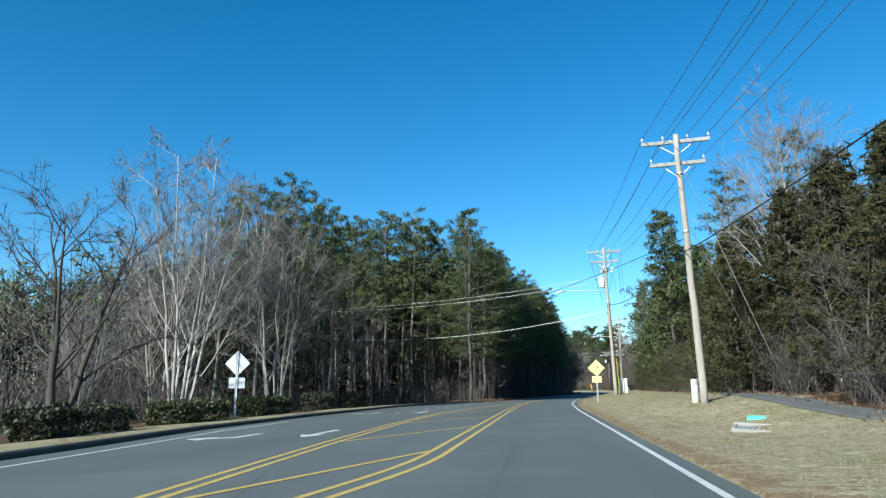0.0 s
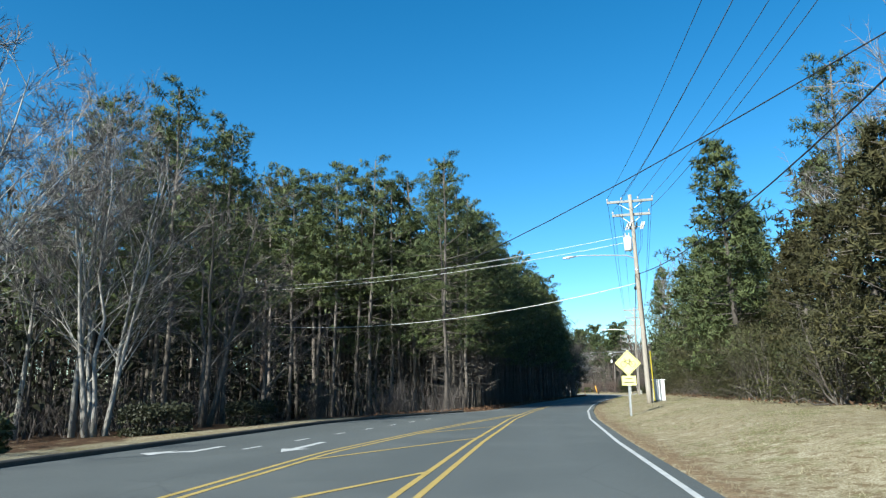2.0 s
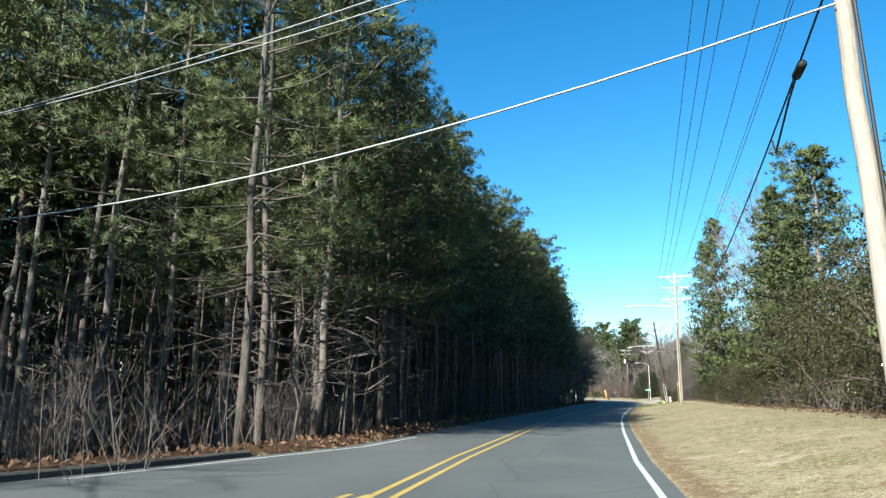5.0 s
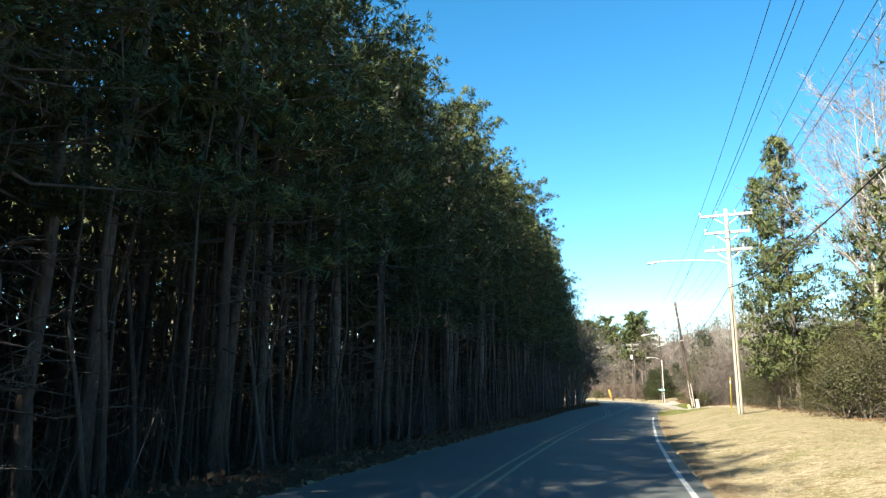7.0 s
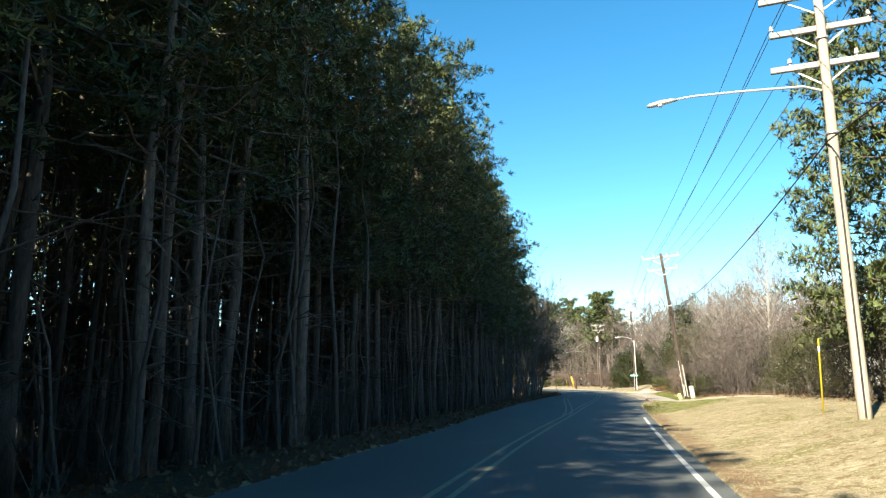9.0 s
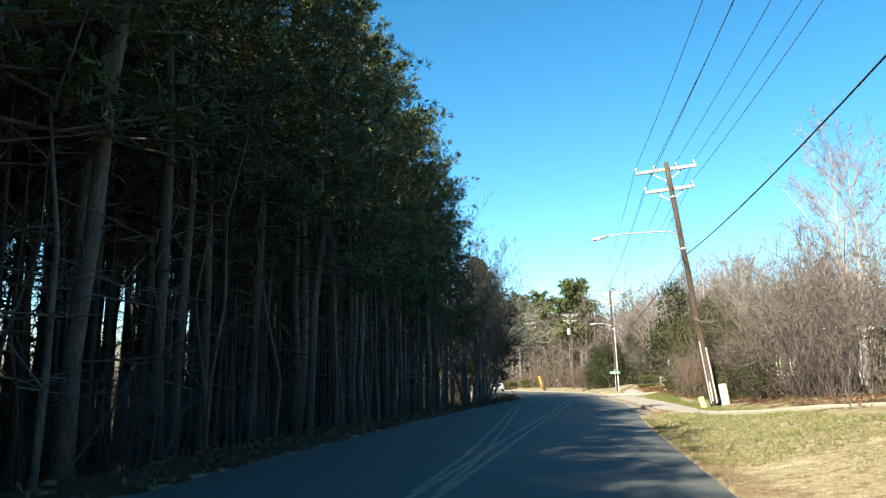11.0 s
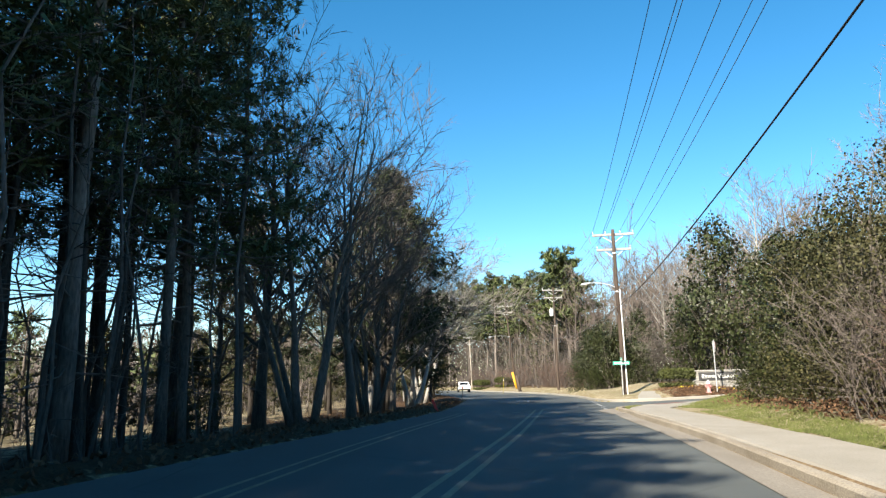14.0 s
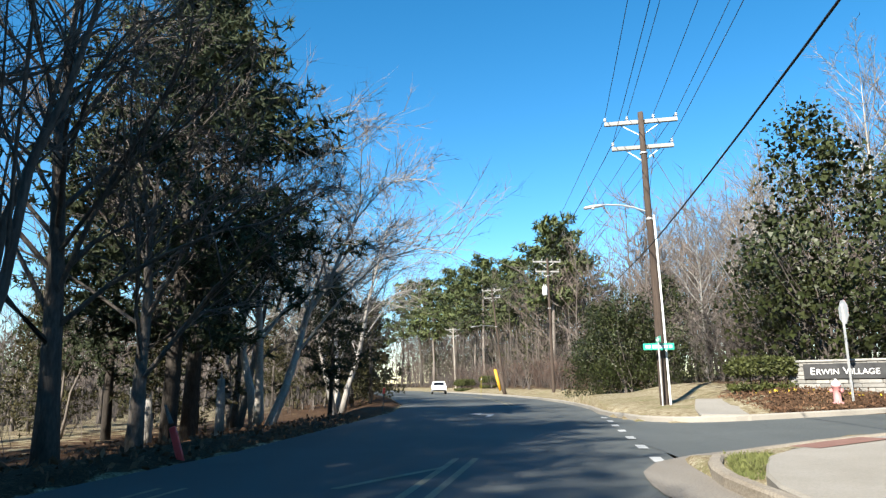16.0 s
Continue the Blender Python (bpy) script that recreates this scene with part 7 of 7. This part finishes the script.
def undergrowth(name, label, place, n, mat, seed, h=2.2):
    """Tangled low twigs on the woodland floor."""
    rng = np.random.default_rng(seed)
    r = random.Random(seed)
    tri = []
    for _ in range(n):
        x, y = place(r)
        z = ground_z(x, y)
        b = np.array([x, y, z - 0.05])
        d = np.array([rng.normal() * 0.35, rng.normal() * 0.35, 1.0])
        L = h * rng.uniform(0.3, 1.0)
        w = np.array([rng.normal(), rng.normal(), 0]) * 0.006
        tri.append((b - w, b + w, b + d * L))
        for _ in range(6):
            q = b + d * L * rng.uniform(0.2, 0.95)
            e = d * 0.5 + rng.normal(size=3) * 0.8
            tri.append((q - w * 0.7, q + w * 0.7, q + e * rng.uniform(0.2, 0.7)))
    return tagged(part(name, Mesh().tris(tri), mat), label, "undergrowth", kind="stuff")


def wood_floor(r):
    y = 56 + 100 * r.random()
    return (edge_left(max(64, y)) - 2.0 - 24 * r.random() ** 1.5, y)


def left_field(r):
    y = 160 + 110 * r.random()
    return (edge_left(y) - 5.0 - 45 * r.random(), y)


def early_floor(r):
    return (-15 - 36 * r.random(), 18 + 40 * r.random())


def right_brush(r):
    y = 14 + 160 * r.random()
    return (edge_right(y) + 7.4 + (0 if y < 128 else -1.5) + 8 * r.random(), y)


undergrowth("undergrowth", "tangled bare twigs on the floor of the pine wood", wood_floor, 5200, TWIG, 411)
undergrowth("undergrowth", "low bare brush in the clearing past the wood", left_field, 3500, TWIG, 412, 1.6)
undergrowth("undergrowth", "bare brush under the leafless trees", early_floor, 3800, TWIG, 413, 2.2)
undergrowth("undergrowth", "bare brush under the roadside shrubs", right_brush, 4200, TWIG, 414, 2.0)


def deep_wood(name, label, place, n, seed, h=(11, 16), needles=0.6, bark=None, tuft_size=(0.75, 0.16)):
    """Trees too far in to tell apart: stems with side branches, and loose crowns."""
    rng = np.random.default_rng(seed)
    r = random.Random(seed)
    wood, tuft, twig = Mesh(), [], []
    cen = []
    for _ in range(n):
        x, y = place(r)
        z = ground_z(x, y)
        H = r.uniform(*h)
        lean = rng.normal(size=2) * 0.03 * H
        b = np.array([x, y, z - 0.2])
        t = b + np.array([lean[0], lean[1], H])
        k = r.uniform(0.06, 0.13)
        wood.tube([b, (b + t) / 2, t], [k, k * 0.7, 0.02], 5, False)
        if r.random() < needles:
            for _ in range(46):
                u = r.uniform(0.55, 1.0)
                a = r.uniform(0, 6.28)
                R = 2.3 * (1.15 - u) ** 0.6 * r.uniform(0.3, 1.1)
                cen.append(b + (t - b) * u + np.array([math.cos(a) * R, math.sin(a) * R, 0.25 * R]))
        else:
            for _ in range(20):
                u = r.uniform(0.25, 1.0)
                q = b + (t - b) * u
                a = r.uniform(0, 6.28)
                L = r.uniform(1.0, 3.0) * (1.2 - u)
                d = np.array([math.cos(a), math.sin(a), 0.9]) * L
                w = np.array([-math.sin(a), math.cos(a), 0]) * 0.022
                twig.append((q - w, q + w, q + d))
                for _ in range(7):
                    q2 = q + d * r.uniform(0.3, 1.0)
                    d2 = d * 0.3 + rng.normal(size=3) * 0.45
                    twig.append((q2 - w * 0.6, q2 + w * 0.6, q2 + d2))
    t = thing(name, (0, 0, 0), label, "woods", "", "stuff")
    tagged(part("trunk", wood, bark or PINE_BARK, t, "", True), kind="stuff")
    if cen:
        tagged(part("crown", Mesh().tris(blades(rng, cen, 9 if tuft_size[0] < 0.5 else 5, *tuft_size, 0.2)), NEEDLE, t), kind="stuff")
    if twig:
        tagged(part("twig", Mesh().tris(twig), TWIG, t), kind="stuff")
    return t


def brush_mass(name, label, place, n, seed, h, mat):
    """Far brushwood: fans of twigs too small to pick apart."""
    rng = np.random.default_rng(seed)
    r = random.Random(seed)
    tri = []
    for _ in range(n):
        x, y = place(r)
        b = np.array([x, y, ground_z(x, y) - 0.1])
        H = h * r.uniform(0.45, 1.1)
        for _ in range(9):
            d = np.array([rng.normal() * 0.3, rng.normal() * 0.3, 1.0]) * H * r.uniform(0.5, 1.0)
            w = np.array([rng.normal(), rng.normal(), 0]) * 0.025
            tri.append((b - w, b + w, b + d))
            for _ in range(3):
                q = b + d * r.uniform(0.3, 0.95)
                tri.append((q - w * 0.7, q + w * 0.7, q + d * 0.15 + rng.normal(size=3) * 0.16 * H))
    return tagged(part(name, Mesh().tris(tri), mat), label, "brush", kind="stuff")


def bend_brush(r):
    y = 215 + 120 * r.random()
    if r.random() < 0.55:
        return (edge_left(y) - 3.5 - 22 * r.random() ** 1.3, y)
    return (edge_right(y) + 5 + 25 * r.random() ** 1.3, y)


def field_brush(r):
    y = 150 + 110 * r.random()
    return (edge_left(y) - 16 - 60 * r.random(), y)


def hedge_brush(r):
    return (-19 - 30 * r.random(), 15 + 50 * r.random())


brush_mass("brushwood", "brown-grey brushwood along the bend", bend_brush, 900, 431, 4.5, TWIG)
brush_mass("brushwood", "grey brushwood across the clearing", field_brush, 900, 432, 3.0, TWIG)
brush_mass("brushwood", "grey brushwood behind the clipped hedges", hedge_brush, 500, 433, 3.4, TWIG)


def behind_wood(r):
    y = 50 + 82 * r.random()
    return (edge_left(max(64, y)) - (20 if y < 104 else 12) - 26 * r.random(), y)


def behind_left(r):
    return (-32 - 50 * r.random(), 5 + 75 * r.random())


def far_left(r):
    y = 150 + 190 * r.random()
    return (-55 - 90 * r.random(), y)


def far_ahead(r):
    y = 262 + 120 * r.random()
    return (edge_right(y) + 10 + 80 * r.random(), y)


def far_ahead_left(r):
    y = 225 + 130 * r.random()
    return (edge_left(y) - 6 - 45 * r.random(), y)


def behind_right(r):
    y = 5 + 175 * r.random()
    return (edge_right(y) + 15 + 30 * r.random(), y)


def beyond_corner(r):
    y = 195 + 70 * r.random()
    return (edge_right(y) + 9 + 40 * r.random(), y)


# Stems darker than the front pines' bark: the wood's inner shade as colour.
deep_wood("deep_woods", "pine wood too dense to pick apart, its stems coloured dark as shade", behind_wood, 360, 421, (11, 15), 0.8, DARK_AND_SHADE_BARK)
def inside_wood(r):
    y = 68 + 88 * r.random()
    return (edge_left(max(64, y)) - 4.6 - (19 if y < 104 else 6) * r.random(), y)


def left_clearing(r):
    y = 164 + 60 * r.random()
    return (edge_left(y) - 13 - 34 * r.random(), y)


# Filler stems take the darker bark so the interior reads as shaded.
deep_wood("deep_woods", "crowded thin stems filling the pine wood, coloured dark as shade", inside_wood, 330, 420, (8, 12), 0.7, DARK_AND_SHADE_BARK, (0.4, 0.06))
def wood_end(r):
    y = 130 + 29 * r.random()
    return (edge_left(y) - 4.2 - 11 * r.random(), y)


# Same darkened bark here, painting shade between the last trunks.
deep_wood("deep_woods", "crowded thin stems at the wood's far end, coloured dark as shade", wood_end, 150, 452, (8, 13), 0.5, DARK_AND_SHADE_BARK, (0.4, 0.06))
deep_wood("distant_woods", "low leafless woods across the clearing", left_clearing, 60, 428, (3, 6), 0.2, GREY_BARK)
deep_wood("deep_woods", "grey leafless woods behind the hedge", behind_left, 330, 422, (7, 11), 0.25, GREY_BARK)
deep_wood("distant_woods", "distant mixed woods across the clearing", far_left, 200, 423, (5, 9), 0.35, GREY_BARK)
deep_wood("distant_woods", "distant pinkish leafless woods beyond the bend", far_ahead, 110, 424, (13, 18), 0.15, GREY_BARK)
deep_wood("distant_woods", "distant leafless woods left of the bend", far_ahead_left, 90, 425, (7, 11), 0.3, GREY_BARK)
deep_wood("deep_woods", "mixed woods behind the roadside shrubs", behind_right, 330, 426, (6, 9.5), 0.35, GREY_BARK)
deep_wood("distant_woods", "tall pinkish leafless woods behind the magnolias", beyond_corner, 110, 427, (11, 16), 0.05, GREY_BARK)


def canopy_mass(name, label, place, n, seed, h, mat, size=1.2, aspect=0.16, per=62, low=0.12):
    """Far leafless or leafy trees seen as one mass: stems and rounded crowns of many small sprays."""
    rng = np.random.default_rng(seed)
    r = random.Random(seed)
    wood, cen = Mesh(), []
    for _ in range(n):
        x, y = place(r)
        z = ground_z(x, y)
        H = r.uniform(*h)
        R = H * r.uniform(0.24, 0.38)
        wood.tube([(x, y, z - 0.2), (x + rng.normal() * 0.3, y, z + H * 0.8)], [0.03 + 0.004 * H, 0.015], 4, False)
        u = rng.uniform(low, 1, per)
        a = rng.uniform(0, 6.28, per)
        q = R * np.sqrt(np.clip(1 - ((u - 0.55) / 0.56) ** 2, 0.03, 1)) * rng.uniform(0.35, 1.1, per)
        cen.append(np.stack([x + np.cos(a) * q, y + np.sin(a) * q, z + H * u], 1))
    t = thing(name, (0, 0, 0), label, "woods", "", "stuff")
    tagged(part("trunk", wood, GREY_BARK, t, "", True), kind="stuff")
    tagged(part("crown", Mesh().tris(leaves(rng, np.concatenate(cen), 1, size, aspect * 1.4, 0.1, 0.9)[:, [0, 1, 3]]), mat, t), kind="stuff")
    return t


def twig_mass(name, label, place, n, seed, h, mat, per=18, size=1.2, width=0.035):
    """Far leafless trees seen as one mass: stems, rising branches, and sprays of twigs that grow from them."""
    rng = np.random.default_rng(seed)
    r = random.Random(seed)
    wood, tri = Mesh(), []
    for _ in range(n):
        x, y = place(r)
        H = r.uniform(*h)
        foot = np.array([x, y, ground_z(x, y) - 0.2])
        top = foot + np.array([rng.normal() * 0.04 * H, rng.normal() * 0.04 * H, H * 0.96])
        wood.tube([foot, (foot + top) / 2, top], [0.03 + 0.005 * H, 0.02 + 0.003 * H, 0.012], 4, False)
        k = 20
        u = rng.uniform(0.12, 0.88, k)[:, None]
        a = rng.uniform(0, 6.28, k)
        base = foot + (top - foot) * u
        reach = H * 0.27 * (1.1 - 0.75 * np.abs(u - 0.45) * 1.6) * rng.uniform(0.5, 1.1, (k, 1))
        d = np.concatenate([np.cos(a)[:, None], np.sin(a)[:, None], rng.uniform(0.5, 1.4, (k, 1))], 1) * reach
        w = np.cross(d, rand_dirs(rng, k))
        w *= width * 0.6 / (np.linalg.norm(w, axis=1)[:, None] + 1e-9)
        tri.append(np.stack([base - w, base + w, base + d], 1))
        t = rng.uniform(0.2, 1.0, (k, per))[:, :, None]
        b2 = (base[:, None] + d[:, None] * t).reshape(-1, 3)
        d2 = np.repeat(d / (np.linalg.norm(d, axis=1)[:, None] + 1e-9), per, axis=0) * 0.8 + rng.normal(size=(k * per, 3)) * 0.5
        d2[:, 2] += 0.25
        d2 *= size * rng.uniform(0.35, 1.0, (k * per, 1))
        w2 = np.cross(d2, rand_dirs(rng, k * per))
        w2 *= width * 0.42 / (np.linalg.norm(w2, axis=1)[:, None] + 1e-9)
        tri.append(np.stack([b2 - w2, b2 + w2, b2 + d2], 1))
    t = thing(name, (0, 0, 0), label, "woods", "", "stuff")
    tagged(part("trunk", wood, GREY_BARK, t, "", True), kind="stuff")
    tagged(part("twig", Mesh().tris(np.concatenate(tri)), mat, t), kind="stuff")
    return t


def bend_pines(r):
    y = 232 + 110 * r.random()
    if r.random() < 0.5:
        return (edge_left(y) - 6 - 26 * r.random(), y)
    return (edge_right(y) + 9 + 26 * r.random(), y)


def left_haze(r):
    y = 138 + 200 * r.random()
    return (edge_left(y) - 15 - 60 * r.random(), y)


def far_left_haze(r):
    y = 165 + 150 * r.random()
    return (edge_left(y) - 34 - 60 * r.random(), y)


def bend_left_haze(r):
    y = 206 + 140 * r.random()
    return (edge_left(y) - 4.5 - 34 * r.random() ** 1.2, y)


def bend_right_haze(r):
    y = 208 + 150 * r.random()
    return (edge_right(y) + 6.5 + 45 * r.random(), y)


def corner_haze(r):
    y = 192 + 48 * r.random()
    return (edge_right(y) + 13 + 28 * r.random(), y)


def hedge_haze(r):
    return (-21 - 42 * r.random(), 16 + 50 * r.random())


def wood_back_haze(r):
    y = 40 + 92 * r.random()
    return (edge_left(max(64, y)) - (17 if y < 104 else 11) - 24 * r.random(), y)


def right_haze(r):
    y = 20 + 150 * r.random()
    return (edge_right(y) + (11 if y < 128 else 9) + 26 * r.random(), y)


canopy_mass("distant_woods", "low grey-brown leafless woods across the clearing", left_haze, 460, 441, (3.5, 7.2), TWIG, 0.6, 0.12, 150, 0.04)
canopy_mass("distant_woods", "low dark evergreens across the clearing", left_haze, 110, 451, (2.5, 6.0), HOLLY, 0.5, 0.3, 170, 0.05)
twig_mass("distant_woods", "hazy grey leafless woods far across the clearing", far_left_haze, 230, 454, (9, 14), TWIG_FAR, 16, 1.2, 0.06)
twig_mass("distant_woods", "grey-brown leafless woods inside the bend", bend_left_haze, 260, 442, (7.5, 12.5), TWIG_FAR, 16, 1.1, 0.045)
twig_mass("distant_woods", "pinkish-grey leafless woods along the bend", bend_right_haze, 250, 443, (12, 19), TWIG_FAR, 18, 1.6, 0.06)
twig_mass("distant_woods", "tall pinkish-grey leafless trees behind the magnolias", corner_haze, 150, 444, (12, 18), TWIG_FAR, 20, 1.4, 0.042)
canopy_mass("deep_woods", "grey leafless trees behind the clipped hedges", hedge_haze, 200, 445, (4.5, 8.5), TWIG, 0.7, 0.06, 150)
# Near-black leaf sprays, added so the wood's back looks deeply shaded.
canopy_mass("deep_woods", "added leaf fill coloured dark as shade at the back of the pine wood", wood_back_haze, 600, 446, (5, 10), HEDGE_AND_SHADE_LEAF, 0.9, 0.2, 62, 0.03)
twig_mass("deep_woods", "grey-brown leafless trees behind the roadside shrubs", right_haze, 190, 447, (5.5, 9.5), TWIG_FAR, 12, 0.9, 0.032)
canopy_mass("distant_woods", "dark green evergreens among the woods at the bend", bend_pines, 90, 448, (7, 13), HOLLY, 0.7, 0.2, 300, 0.1)


def splice_box():
    """A dark splice case and slack loop hanging on the telephone cable past the pole."""
    a, b = on_pole("p2", CAB["p2"], -0.14), on_pole("p3", CAB["p3"], -0.14)
    u = 0.05
    p = a.lerp(b, u) - Vector((0, 0, 4 * 1.5 * u * (1 - u)))
    d = (b - a).normalized()
    t = thing("splice_case", (p.x, p.y, p.z), "black splice case hanging on the telephone cable", "splice case")
    part("case", Mesh().tube([-0.3 * d - Vector((0, 0, 0.1)), -0.25 * d - Vector((0, 0, 0.1)), 0.25 * d - Vector((0, 0, 0.1)), 0.3 * d - Vector((0, 0, 0.1))], [0.05, 0.085, 0.085, 0.05], 10), BLACK, t, "", True)
    loop = [0.3 * d - Vector((0, 0, 0.1)), 1.0 * d - Vector((0, 0, 0.25)), 2.2 * d - Vector((0, 0, 0.62)), 2.6 * d - Vector((0, 0, 0.75)), 2.75 * d - Vector((0, 0, 0.6)), 2.9 * d - Vector((0, 0, 0.36))]
    part("slack_loop", Mesh().tube(loop, 0.022, 6), CABLE, t)


splice_box()


def road_end(r):
    while True:
        x, y = -95 + 150 * r.random(), 322 + 110 * r.random()
        if not edge_left(y) - 5 < x < edge_right(y) + 5:
            return (x, y)


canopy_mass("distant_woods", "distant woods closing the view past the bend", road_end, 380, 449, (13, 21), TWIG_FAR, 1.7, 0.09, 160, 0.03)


def shading_roof(r):
    y = 69 + 87 * r.random()
    return (edge_left(y) - 6.6 - (20 if y < 104 else 6.5) * r.random() - 1.0 * smoothstep(138, 150, y), y)


# Extra crown mass behind the front row, added to block sun and sky.
canopy_mass("deep_woods", "added closed canopy that shades the pine wood", shading_roof, 320, 450, (13, 16), NEEDLE, 0.6, 0.22, 230, 0.5)


def shade_fill(r):
    y = 66 + 64 * r.random()
    return (edge_left(y) - 7.5 - 13 * r.random(), y)


# Made-up low foliage: its dark colour paints the shade between the trunks.
canopy_mass("deep_woods", "added leaf fill coloured dark as shade among the pines", shade_fill, 260, 453, (3.5, 8), HEDGE_AND_SHADE_LEAF, 0.6, 0.25, 72, 0.03)


def corner_lawn(r):
    y = 168.3 + 1.7 * r.random()
    u = (y - 168.3) / 1.7
    return (16.8 + 0.45 * u + (0.3 + 0.35 * u) * r.random(), y)


scatter("green_grass", "small wedge of green grass at the kerb corner", "grass", GREEN_BLADE, 700, corner_lawn, 0.08, 0.012, 0.9, 409)


def bank_lawn(r):
    x = 19.0 + 6.0 * r.random()
    return (x, street_near(x) - 2.5 - 5.5 * r.random())


scatter("green_grass", "green grass on the bank behind the footpath", "grass", GREEN_BLADE, 9000, bank_lawn, 0.09, 0.013, 0.9, 410)
